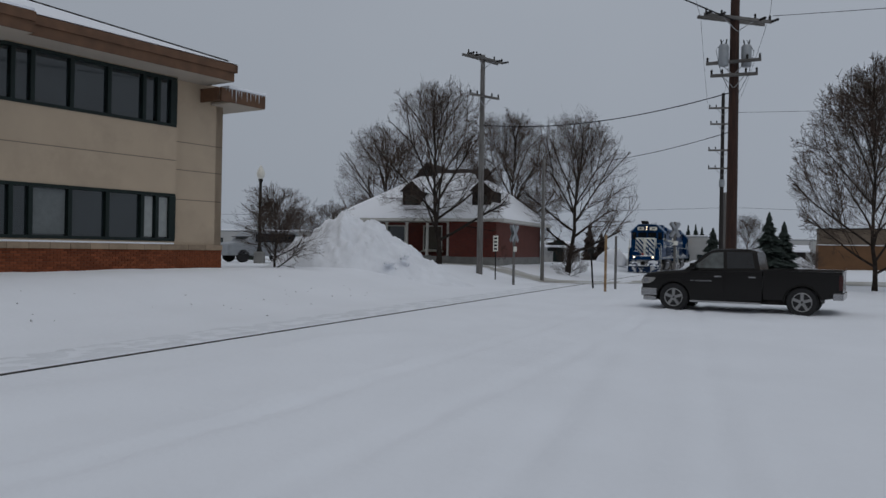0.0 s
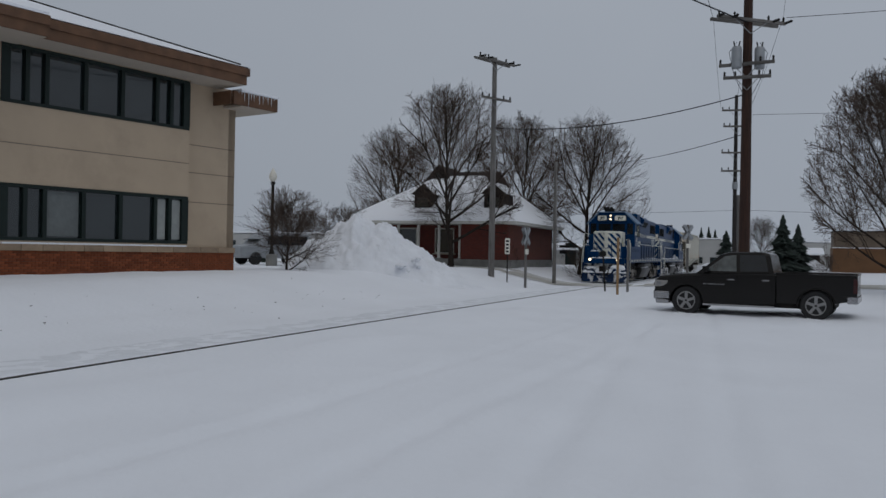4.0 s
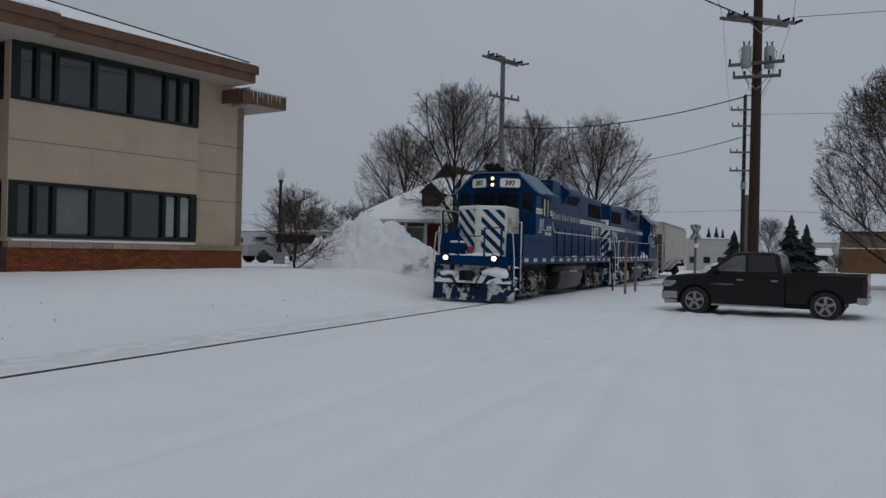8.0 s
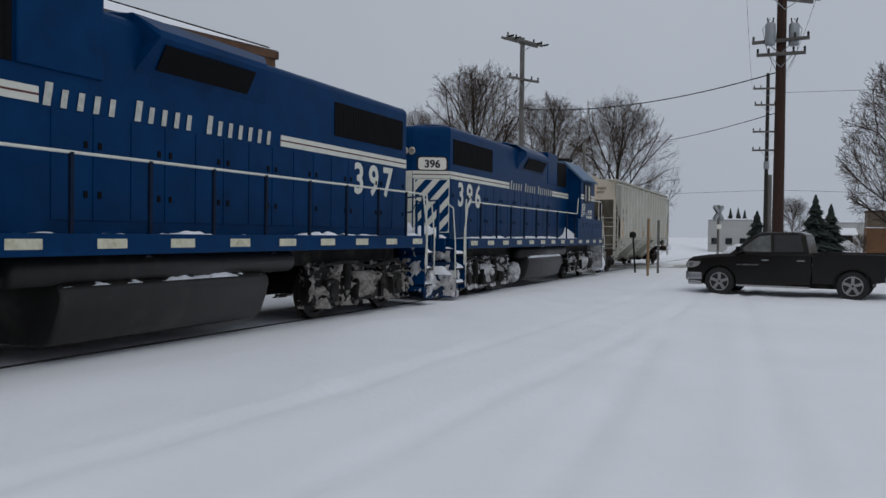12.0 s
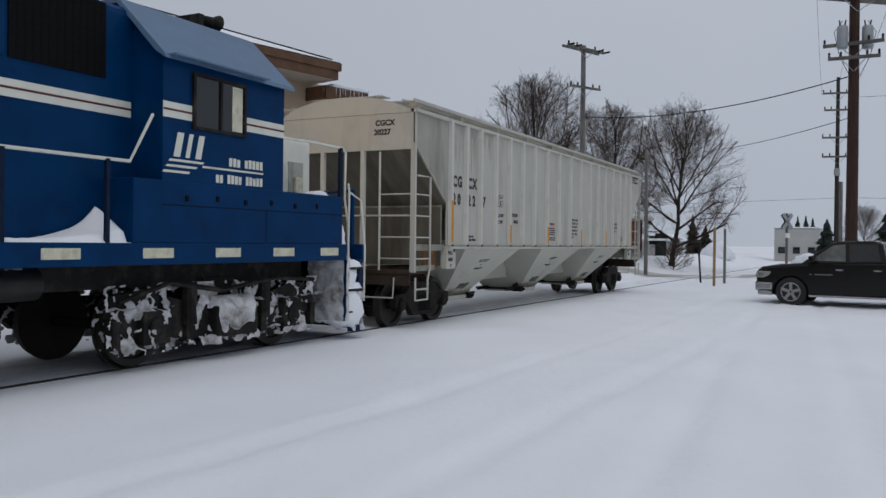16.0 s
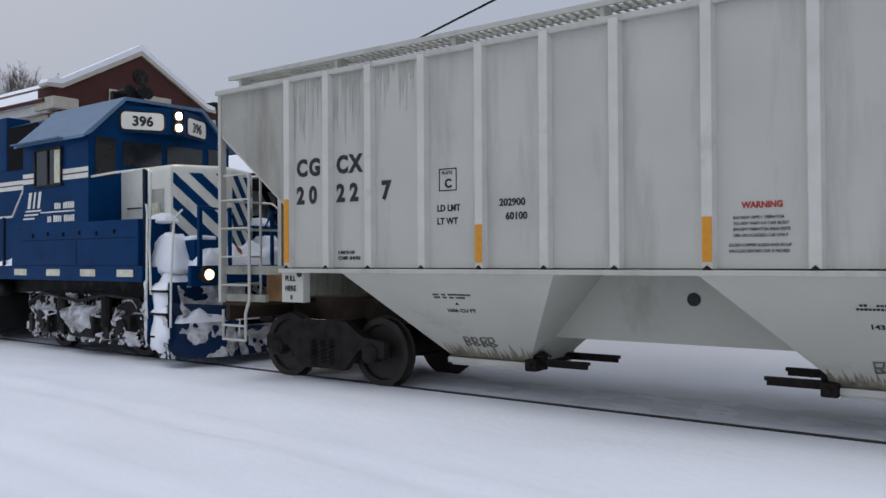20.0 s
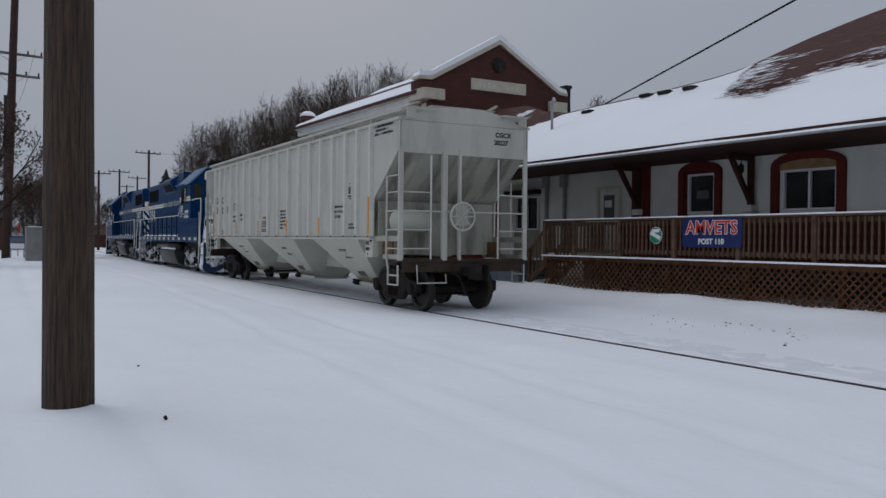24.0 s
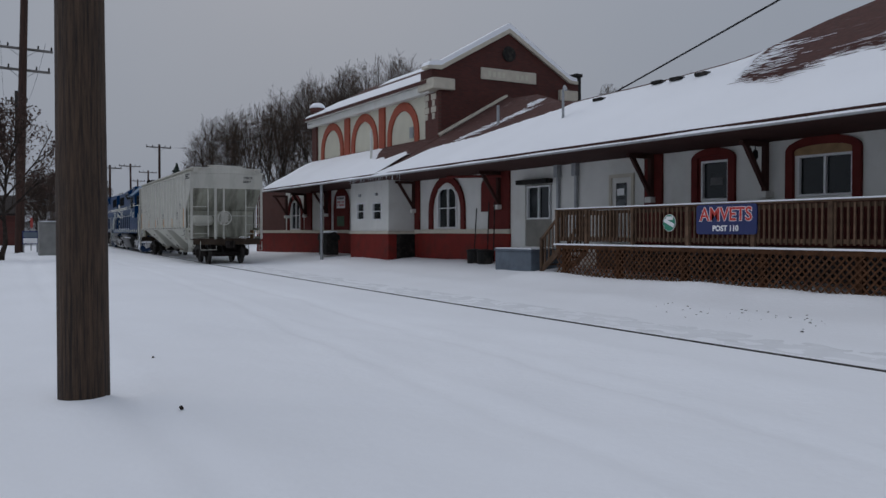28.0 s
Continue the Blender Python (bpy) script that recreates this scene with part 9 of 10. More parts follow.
def build_pickup():
    """Nose towards -x; the near wheels stand on y = 0, the body lies behind at +y."""
    root = thing("pickup_truck", -2.17, 26.1, -0.13, "dark grey four-door pickup truck parked on snow", "pickup truck", rz=-8)
    W0, W1 = -0.1, 1.83
    def arch(cx, r=0.49):
        return [(cx + r * math.cos(a), 0.4 + r * math.sin(a)) for a in np.linspace(math.pi, 0, 9)]
    bm = bmesh.new()
    pts = [(-0.94, 0.5)] + arch(0.0) + [(0.5, 0.36), (2.5, 0.4), (2.5, 1.3), (0.32, 1.25), (-0.3, 1.21), (-0.8, 1.13), (-0.95, 1.0)]
    prism(bm, pts, "y", W0, W1)
    bmesh.ops.bevel(bm, geom=[e for e in bm.edges if abs(e.verts[0].co.y - e.verts[1].co.y) < 0.01 and min(e.verts[0].co.z, e.verts[1].co.z) > 0.9], offset=0.09, segments=3, affect="EDGES", profile=0.5)
    part("body", bm, PICKUP, root, "dark painted front body and doors", False)
    # load bed with an open box
    bm = bmesh.new()
    bed = [(2.54, 0.45), (3.05, 0.45)] + arch(3.57) + [(4.08, 0.5), (4.56, 0.58), (4.6, 1.28), (2.54, 1.3)]
    prism(bm, bed, "y", W0, W0 + 0.1)
    prism(bm, bed, "y", W1 - 0.1, W1)
    box(bm, 2.54, 4.58, W0 + 0.1, W1 - 0.1, 0.6, 0.7)
    box(bm, 2.54, 2.6, W0 + 0.1, W1 - 0.1, 0.7, 1.29)
    box(bm, 4.52, 4.6, W0 + 0.1, W1 - 0.1, 0.6, 1.28)
    bedp = part("load_bed", bm, PICKUP, root, "dark load bed")
    for ya, yb in ((W0 - 0.01, W0 + 0.12), (W1 - 0.12, W1 + 0.01)):
        part("bed_rail", boxes((2.54, 4.61, ya, yb, 1.295, 1.325), bevel=0.01), GRIME, bedp)
    part("arch_lip", pipe([(3.57 + 0.49 * math.cos(a), W0 - 0.01, 0.4 + 0.49 * math.sin(a)) for a in np.linspace(math.pi, 0, 10)], 0.025), PICKUP, bedp)
    # cab: roof and pillars, tapered inwards
    cb = bmesh.new()
    prof = [(0.28, 1.24), (1.0, 1.82), (1.2, 1.885), (2.14, 1.895), (2.33, 1.84), (2.45, 1.3)]
    v0 = [cb.verts.new((x, W0 + 0.03 + 0.16 * max(0, (z - 1.26) / 0.64), z)) for x, z in prof]
    v1 = [cb.verts.new((x, W1 - 0.03 - 0.16 * max(0, (z - 1.26) / 0.64), z)) for x, z in prof]
    cb.faces.new(v0)
    cb.faces.new(v1[::-1])
    for i in range(len(prof)):
        j = (i + 1) % len(prof)
        cb.faces.new((v0[j], v0[i], v1[i], v1[j]))
    bmesh.ops.recalc_face_normals(cb, faces=cb.faces)
    bmesh.ops.bevel(cb, geom=[e for e in cb.edges if e.verts[0].co.z > 1.7 and e.verts[1].co.z > 1.7], offset=0.05, segments=2, affect="EDGES", profile=0.5)
    cab = part("cab", cb, PICKUP, root, "dark painted cab with snow-speckled roof")
    def side_pane(name, pts, mt, y_off=-0.006):
        bm = bmesh.new()
        a = [bm.verts.new((x, W0 + 0.03 + 0.16 * (z - 1.26) / 0.64 + y_off, z)) for x, z in pts]
        b = [bm.verts.new((x, W0 + 0.03 + 0.16 * (z - 1.26) / 0.64 + y_off + 0.012, z)) for x, z in pts]
        bm.faces.new(a[::-1])
        bm.faces.new(b)
        for i in range(len(pts)):
            j = (i + 1) % len(pts)
            bm.faces.new((a[i], a[j], b[j], b[i]))
        bmesh.ops.recalc_face_normals(bm, faces=bm.faces)
        return part(name, bm, mt, cab)
    # paler, mottled base colour imitates reflected light in the front pane
    side_pane("front_window", [(0.52, 1.32), (1.08, 1.76), (1.4, 1.8), (1.43, 1.32)], mat("car_glass_painted_reflection", (0.05, 0.062, 0.062), 0.05, var=0.8, scale=2.2, bump=0, spec=1.0))
    side_pane("rear_window", [(1.53, 1.32), (1.5, 1.8), (2.2, 1.8), (2.3, 1.34)], GLASS_DARK)
    ws = bmesh.new()
    q = [(0.33, W0 + 0.1, 1.28), (0.33, W1 - 0.1, 1.28), (0.98, W1 - 0.24, 1.805), (0.98, W0 + 0.24, 1.805)]
    n = Vector((-0.63, 0, 0.78)) * 0.008
    a = [ws.verts.new(Vector(c) + n) for c in q]
    b = [ws.verts.new(Vector(c) - n) for c in q]
    ws.faces.new(a)
    ws.faces.new(b[::-1])
    for i in range(4):
        ws.faces.new((a[(i + 1) % 4], a[i], b[i], b[(i + 1) % 4]))
    part("windscreen", ws, GLASS_DARK, cab)
    # doors: raised seams, handles, sill, mirror
    for x0, x1 in ((0.46, 1.45), (1.49, 2.4)):
        d = part("door", boxes((x0, x1, W0 - 0.012, W0, 0.5, 1.24), bevel=0.008), PICKUP, root)
        part("door_handle", boxes((x1 - 0.26, x1 - 0.06, W0 - 0.045, W0 - 0.012, 1.06, 1.1), bevel=0.01), CHROME, d, "bright door handle")
    st = bmesh.new()
    bars(st, 0, 0.62, 0, 0.032, 13, 6, 0.3)
    f = tagged(part("badge", st, CHROME, root), kind="stuff")
    f.matrix_basis = pose(0.5, W0 - 0.016, 0.92, 90, 0, 0)
    part("mirror", boxes((0.5, 0.66, W0 - 0.22, W0 - 0.02, 1.28, 1.46), bevel=0.03), PICKUP, cab)
    part("running_board", boxes((0.5, 2.5, W0 - 0.12, W0 + 0.05, 0.3, 0.36), bevel=0.02), CHROME, root)
    # front: bumper, grille, lamps; rear: bumper, tail lamp
    part("front_bumper", boxes((-1.0, -0.86, W0 + 0.03, W1 - 0.03, 0.42, 0.7), (-0.95, -0.5, W0 - 0.03, W0 + 0.1, 0.45, 0.68), (-0.93, -0.52, W0 + 0.02, W1 - 0.02, 0.3, 0.44), bevel=0.05), CHROME, root, "dull chrome front bumper")
    gr = part("grille", boxes((-1.0, -0.93, W0 + 0.35, W1 - 0.35, 0.68, 1.06), bevel=0.03), CHROME, root)
    part("grille_insert", boxes((-1.005, -0.99, W0 + 0.42, W1 - 0.42, 0.72, 1.0)), GRIME, gr)
    for ya, yb in ((W0 - 0.012, W0 + 0.32), (W1 - 0.32, W1 + 0.012)):
        hb = bmesh.new()
        prism(hb, [(-0.955, 0.8), (-0.955, 0.96), (-0.86, 1.0), (-0.54, 0.99), (-0.6, 0.88), (-0.74, 0.81)], "y", ya, yb)
        bmesh.ops.bevel(hb, geom=list(hb.edges), offset=0.015, segments=2, affect="EDGES", profile=0.5)
        hl = part("head_lamp", hb, HEAD_CLEAR, root, "clear wedge-shaped head lamp")
        part("reflector_bowl", boxes((-0.9, -0.76, ya - 0.006 if ya < 0 else yb, ya if ya < 0 else yb + 0.006, 0.84, 0.96), bevel=0.002), CHROME, hl)
        part("lamp_bezel", boxes((-0.98, -0.95, ya + 0.04, yb - 0.04, 0.83, 0.93), bevel=0.005), GRIME, hl)
    part("rear_bumper", boxes((4.55, 4.63, W0, W1, 0.5, 0.7), (4.36, 4.6, W0 - 0.02, W0 + 0.1, 0.5, 0.7), bevel=0.03), CHROME, root, "dull chrome rear bumper")
    part("tail_lamp", boxes((4.5, 4.615, W0 - 0.01, W0 + 0.12, 0.78, 1.2), bevel=0.015), TAIL_RED, root)
    for cx in (0.0, 3.57):
        part("wheel_well", boxes((cx - 0.48, cx + 0.48, W0 + 0.3, W1 - 0.3, 0.35, 0.89)), GRIME, root)
    part("tonneau", boxes((2.61, 4.52, W0 + 0.1, W1 - 0.1, 1.2, 1.27), bevel=0.01), GRIME, root, "black flat load cover")
    part("underbody", boxes((-0.5, 3.9, W0 + 0.25, W1 - 0.25, 0.3, 0.6)), GRIME, root)
    for cx in (0.0, 3.57):
        for s, y in ((-1, 0.02), (1, 1.71)):
            w = part("wheel", lathe(bmesh.new(), [(0.2, -0.11), (0.385, -0.125), (0.42, -0.09), (0.42, 0.09), (0.385, 0.125), (0.2, 0.11)], (cx, y, 0.415), "y", 26), TYRE, root, "black tyre with five-spoke alloy rim")
            rb = bmesh.new()
            lathe(rb, [(0.05, s * 0.1), (0.25, s * 0.06), (0.265, s * 0.12), (0.244, s * 0.125), (0.238, s * 0.07), (0.05, s * 0.105)], (cx, y, 0.415), "y", 22)
            part("rim", rb, GRIME, w)
            part("rim_lip", pipe([(cx + 0.257 * math.cos(a), y + s * 0.12, 0.415 + 0.257 * math.sin(a)) for a in np.linspace(0, 2 * math.pi, 25)], 0.016, 5), RIM, w)
            sp = bmesh.new()
            for k in range(5):
                a = 2 * math.pi * k / 5 + 0.3
                u, v = Vector((math.cos(a), 0, math.sin(a))), Vector((-math.sin(a), 0, math.cos(a)))
                o = Vector((cx, y + s * 0.12, 0.415))
                p = [o + u * 0.03 + v * 0.04, o + u * 0.03 - v * 0.04, o + u * 0.272 - v * 0.042, o + u * 0.272 + v * 0.042]
                top = [sp.verts.new(c + Vector((0, s * 0.012, 0))) for c in p]
                bot = [sp.verts.new(c - Vector((0, s * 0.03, 0))) for c in p]
                sp.faces.new(top)
                sp.faces.new(bot[::-1])
                for i in range(4):
                    sp.faces.new((top[(i + 1) % 4], top[i], bot[i], bot[(i + 1) % 4]))
            bmesh.ops.recalc_face_normals(sp, faces=sp.faces)
            part("spokes", sp, RIM, w)
    sn = bmesh.new()
    clumps(sn, 5, (0.12, W0 + 0.2, 1.25), (0.36, W1 - 0.2, 1.28), 0.06, 5, 0.3)
    part("cowl_snow", sn, SNOW, root, "snow left along the windscreen", True)


build_pickup()

# ---- trees ----
def grow_tree(seed, h, r, width, fork=0.22, limbs=9, levels=5, low=58, high=18, droop=0.0, twig=0.0042):
    """Bare deciduous tree: limbs rise from a low fork and split again and again inside a rounded crown; returns points and faces of limbs and twigs."""
    rnd = random.Random(seed)
    wood, fine = ([], []), ([], [])
    zb = h * fork * 0.75
    zc, rx_ = zb + 0.46 * (h - zb), width / 2
    rz_ = h - zc
    bump = [(rnd.uniform(0, 6.28), rnd.uniform(0, 6.28), rnd.uniform(0.04, 0.09)) for _ in range(4)]
    def reach(p):
        """1 on the crown's uneven outline, less inside."""
        a = math.atan2(p.y, p.x)
        z = (p.z - zc) / rz_
        k = 1 + sum(w * math.sin((i + 2) * a + f) * math.cos((i + 1.5) * z + g) for i, (f, g, w) in enumerate(bump))
        return math.sqrt((p.x ** 2 + p.y ** 2) / rx_ ** 2 + abs(z) ** (2.0 if z > 0 else 3.0)) / k
    def seg(store, p, q, r0, r1, n):
        vs, fs = store
        d = q - p
        if d.length < 1e-5:
            return
        d.normalize()
        u = d.orthogonal().normalized()
        w = d.cross(u)
        b = len(vs)
        for c, rr in ((p, r0), (q, r1)):
            for i in range(n):
                a = 2 * math.pi * i / n
                vs.append(tuple(c + (u * math.cos(a) + w * math.sin(a)) * rr))
        for i in range(n):
            j = (i + 1) % n
            fs.append((b + i, b + j, b + n + j, b + n + i))
    def turned(d, ang, roll):
        ax = d.orthogonal().normalized()
        ax.rotate(Matrix.Rotation(roll, 3, d))
        nd = d.copy()
        nd.rotate(Matrix.Rotation(ang, 3, ax))
        return nd
    def branch(p, d, length, rad, lvl):
        steps = 4 if lvl <= 2 else (3 if lvl == 3 else 2)
        n = 6 if lvl == 1 else (5 if lvl == 2 else 3)
        store = wood if lvl <= 2 else fine
        pts, dirs = [p.copy()], []
        dd, alive = d.copy(), True
        for k in range(steps):
            lift = (0.012 if lvl < 3 else 0.04) * (1 - droop * 2.2)
            dd = (dd + Vector((rnd.gauss(0, 0.05), rnd.gauss(0, 0.05), rnd.gauss(lift, 0.04)))).normalized()
            q = p + dd * length / steps
            if reach(q) > 1.0 + rnd.uniform(-0.06, 0.05):
                alive = False
                q = p + dd * length / steps * 0.45
            r0, r1 = max(twig, rad * (1 - 0.45 * k / steps)), max(twig * 0.9, rad * (1 - 0.45 * (k + 1) / steps))
            seg(store, p, q, r0, r1, n)
            p = q
            pts.append(p.copy())
            dirs.append(dd.copy())
            if not alive:
                break
        if lvl >= levels:
            return
        m = len(dirs)
        if alive:
            roll = rnd.uniform(0, 6.28)
            for k in range(2):
                branch(p, turned(dd, radians(rnd.uniform(11, 26)), roll + math.pi * k + rnd.uniform(-0.5, 0.5)), length * rnd.uniform(0.66, 0.84), rad * 0.52, lvl + 1)
        side = {1: 5, 2: 4, 3: 4, 4: 3}.get(lvl, 2)
        for k in range(side):
            f = (0.18 + 0.8 * (k + rnd.random()) / side) * m
            i = min(m - 1, int(f))
            branch(pts[i].lerp(pts[i + 1], f - i), turned(dirs[i], radians(rnd.uniform(26, 48)), rnd.uniform(0, 6.28)), length * rnd.uniform(0.4, 0.66), rad * 0.36, lvl + 1)
    top = Vector((0, 0, -0.2))
    pts = [top.copy()]
    n = 10
    for k in range(n):
        top = top + Vector((rnd.gauss(0, 0.007) * h, rnd.gauss(0, 0.007) * h, (h * 0.72 + 0.2) / n))
        pts.append(top.copy())
    for k in range(n):
        seg(wood, pts[k], pts[k + 1], r * (1.3 if k == 0 else 1.0 - 0.92 * (k / n) ** 0.8), r * (1 - 0.92 * ((k + 1) / n) ** 0.8), 9)
    for k in range(limbs):
        f = (k + rnd.uniform(0.1, 0.9)) / limbs
        up = (fork + (0.66 - fork) * f) / 0.72 * n * 0.99
        i = min(n - 1, int(up))
        a = k * 2.4 + rnd.uniform(-0.4, 0.4)
        tilt = radians(low + (high - low) * f + rnd.uniform(-7, 7))
        d = Vector((math.cos(a) * math.sin(tilt), math.sin(a) * math.sin(tilt), math.cos(tilt)))
        branch(pts[i].lerp(pts[i + 1], up - i), d, h * (0.35 - 0.12 * f) * rnd.uniform(0.9, 1.15), r * (0.5 - 0.26 * f), 1)
    branch(pts[-1], Vector((0, 0, 1)), h * 0.16, r * 0.1, 2)
    return wood, fine


def tree_parts(name, root, data):
    for nm, (vs, fs), mt in (("trunk", data[0], BARK), ("crown", data[1], TWIG)):
        me = bpy.data.meshes.new(nm)
        me.from_pydata(vs, [], fs)
        me.materials.append(mt)
        ob = new(nm, me)
        ob.parent = root
    return root


def plant(src, x, y, rz, s, label, group="bare trees", sink=0.0):
    t = copy_thing(src, pose(x, y, land(x, y) - 0.1 - sink, 0, 0, rz) @ Matrix.Scale(s, 4))
    return tagged(t, label, "tree", group)


def build_trees():
    a = thing("bare_tree", -17.6, 46.8, land(-17.6, 46.8) - 0.1, "tall bare tree with dense fine twigs before the brick house", "tree", "bare trees")
    tree_parts("bare_tree", a, grow_tree(3, 10.9, 0.19, 8.4, fork=0.14, limbs=15, low=64, high=8))
    b = thing("bare_tree", -12.7, 60.6, land(-12.7, 60.6) - 0.1, "broad rounded bare tree with dense fine twigs", "tree", "bare trees")
    tree_parts("bare_tree", b, grow_tree(12, 11.6, 0.22, 9.2, fork=0.13, limbs=15, low=68, high=8))
    c = thing("bare_tree", 4.9, 39.7, land(4.9, 39.7) - 0.1, "large spreading bare tree beside a low brown building", "tree", "bare trees")
    tree_parts("bare_tree", c, grow_tree(23, 9.6, 0.12, 6.8, fork=0.09, limbs=18, low=62, high=10, twig=0.0065))
    plant(b, -28.8, 64.0, 80, 0.98, "tall bare tree behind the brick house")
    plant(a, -19.0, 66.0, 120, 1.12, "tall bare tree behind the brick house")
    plant(c, 11.5, 44.0, 140, 0.92, "large spreading bare tree by the road")
    plant(b, -0.6, 84.0, 10, 0.42, "small bare brown tree by the far road")
    for x, y, s, rz in ((-62, 82, 0.6, 0), (-55, 88, 0.62, 50), (-47, 80, 0.5, 100), (-43, 88, 0.66, 150), (-36, 84, 0.6, 210), (-70, 90, 0.7, 20), (-32, 92, 0.75, 300), (-66, 70, 0.6, 260), (-26, 98, 0.7, 40)):
        plant(a if int(x) % 2 else b, x, y, rz, s, "distant bare tree in a grey hedge line")
    for x, y, s, rz in ((22, 125, 0.55, 80), (34, 130, 0.6, 130)):
        plant(b, x, y, rz, s, "distant bare tree on the horizon")
    # behind the depot: slender upright trees
    w = thing("bare_tree", -22.4, -88.0, land(-22.4, -88.0) - 0.1, "tall slender bare tree in the wood behind the depot", "tree", "bare trees")
    tree_parts("bare_tree", w, grow_tree(17, 13.2, 0.15, 5.4, fork=0.2, limbs=12, low=34, high=10, levels=4, twig=0.007))
    w2 = thing("bare_tree", -31.0, -90.0, land(-31.0, -90.0) - 0.1, "tall slender bare tree in the wood behind the depot", "tree", "bare trees")
    tree_parts("bare_tree", w2, grow_tree(58, 17.0, 0.18, 6.2, fork=0.24, limbs=13, low=32, high=9, levels=4, twig=0.0075))
    for k, (x, y, top) in enumerate(((-20.9, -85, 11.5), (-23.4, -83, 13.4), (-24.9, -88, 14.4), (-27.0, -83, 14.6), (-29.6, -86, 15.8), (-31.8, -82, 16.4), (-33.9, -87, 18.6), (-36.2, -84, 19.4), (-38.9, -86, 20.6), (-41.7, -84, 20.8), (-44.6, -86, 21.8), (-47.5, -83, 20.6), (-28.2, -93, 15.4), (-35.0, -93, 19.2), (-40.4, -94, 21.0), (-52.0, -60, 15.0), (-62.0, -58, 16.5), (-57.0, -63, 15.5), (-32.6, -78, 13.0), (-37.5, -79, 15.0))):
        src, tall = (w, 13.2) if k % 2 else (w2, 17.0)
        plant(src, x, y, 67 * k % 360, (top - land(x, y)) / tall, "tall slender bare tree in the wood behind the depot")
    for x, y, s, rz in ((-6.0, -58, 0.55, 0), (-5.5, -72, 0.6, 100), (-12.5, -100, 0.8, 200), (-12.0, -118, 0.7, 20), (-20.0, -126, 0.7, 140), (-24.5, -118, 0.6, 60), (-16, -136, 0.8, 250), (0.5, -48, 0.5, 30), (-8, -118, 0.8, 300), (3.0, -60, 0.7, 70)):
        plant(c, x, y, rz, s, "small bare tree along the street")
    # tree with brown leaves still hanging
    d = thing("leafy_tree", -1.0, -37.0, land(-1.0, -37.0) - 0.1, "small tree still hung with dark brown leaves", "tree")
    data = grow_tree(31, 6.4, 0.12, 4.2, fork=0.25, limbs=12, levels=4)
    tree_parts("leafy_tree", d, data)
    rnd = random.Random(3)
    vs, fs = [], []
    tips = data[1][0]
    for k in range(2600):
        p = Vector(tips[rnd.randrange(len(tips))]) + Vector((rnd.gauss(0, 0.06), rnd.gauss(0, 0.06), rnd.gauss(0, 0.06)))
        u = Vector((rnd.gauss(0, 1), rnd.gauss(0, 1), rnd.gauss(0, 1))).normalized() * 0.06
        w = u.orthogonal().normalized() * 0.045
        b0 = len(vs)
        vs += [tuple(p - u), tuple(p + w), tuple(p + u), tuple(p - w)]
        fs.append((b0, b0 + 1, b0 + 2, b0 + 3))
    me = bpy.data.meshes.new("leaves")
    me.from_pydata(vs, [], fs)
    me.materials.append(mat("dead_brown_leaves", (0.055, 0.03, 0.022), 0.9, var=0.4, scale=4))
    ob = new("leaves", me)
    ob.parent = d
    tagged(ob, kind="stuff")
    # shrub by the office: many stems from the ground
    s = thing("bare_shrub", -17.35, 28.1, land(-17.35, 28.1) - 0.1, "many-stemmed bare shrub with reddish twigs beside the office", "shrub", "bare shrubs")
    tree_parts("bare_shrub", s, grow_tree(44, 3.3, 0.06, 4.2, fork=0.06, limbs=17, levels=4, low=70, twig=0.0045))
    for x, y, k, rz in ((4.3, 70.0, 0.5, 110), (-20.6, 38.5, 1.0, 160), (-16.0, 52.2, 0.6, 20), (-15.7, 51.5, 0.5, 200), (-11.6, 56.0, 0.7, 50)):
        t = plant(s, x, y, rz, k, "small many-stemmed bare shrub", "bare shrubs")
        tagged(t, category="shrub")
    # conifers
    def conifer(x, y, h, w, label, seed, needles=None):
        t = thing("conifer", x, y, land(x, y) - 0.1, label, "conifer tree", "conifers")
        part("trunk", rod(bmesh.new(), (0, 0, 0), (0, 0, h * 0.9), 0.1, 0.03), BARK, t)
        rnd = random.Random(seed)
        vs, fs = [], []
        for k in range(640):
            f = rnd.random() ** 0.8
            z = h * (0.06 + 0.94 * f)
            rad = w * (1 - f) ** 0.95 * rnd.uniform(0.55, 1.2) * (0.88 + 0.16 * math.sin(f * 34 + seed)) + 0.05
            a = rnd.uniform(0, 2 * math.pi)
            o = Vector((0, 0, z))
            tip = Vector((math.cos(a) * rad, math.sin(a) * rad, z - rad * 0.28))
            side = Vector((-math.sin(a), math.cos(a), 0)) * (0.09 + rad * 0.16)
            b0 = len(vs)
            mid = o.lerp(tip, 0.55) - Vector((0, 0, 0.06))
            vs += [tuple(o), tuple(mid + side), tuple(tip), tuple(mid - side), tuple(mid + Vector((0, 0, 0.14)))]
            fs += [(b0, b0 + 1, b0 + 4), (b0 + 1, b0 + 2, b0 + 4), (b0 + 2, b0 + 3, b0 + 4), (b0 + 3, b0, b0 + 4)]
        me = bpy.data.meshes.new("needles")
        me.from_pydata(vs, [], fs)
        me.materials.append(needles or NEEDLE)
        ob = new("needles", me)
        ob.parent = t
    conifer(1.05, 62.0, 4.65 - land(1.05, 62.0), 1.75, "dark green conifer dusted with snow", 1)
    conifer(2.15, 66.0, 4.15 - land(2.15, 66.0), 1.5, "dark green rounded pine dusted with snow", 2)
    conifer(-2.9, 68.0, 3.7 - land(-2.9, 68.0), 1.5, "low dark conifer by the poles", 3)
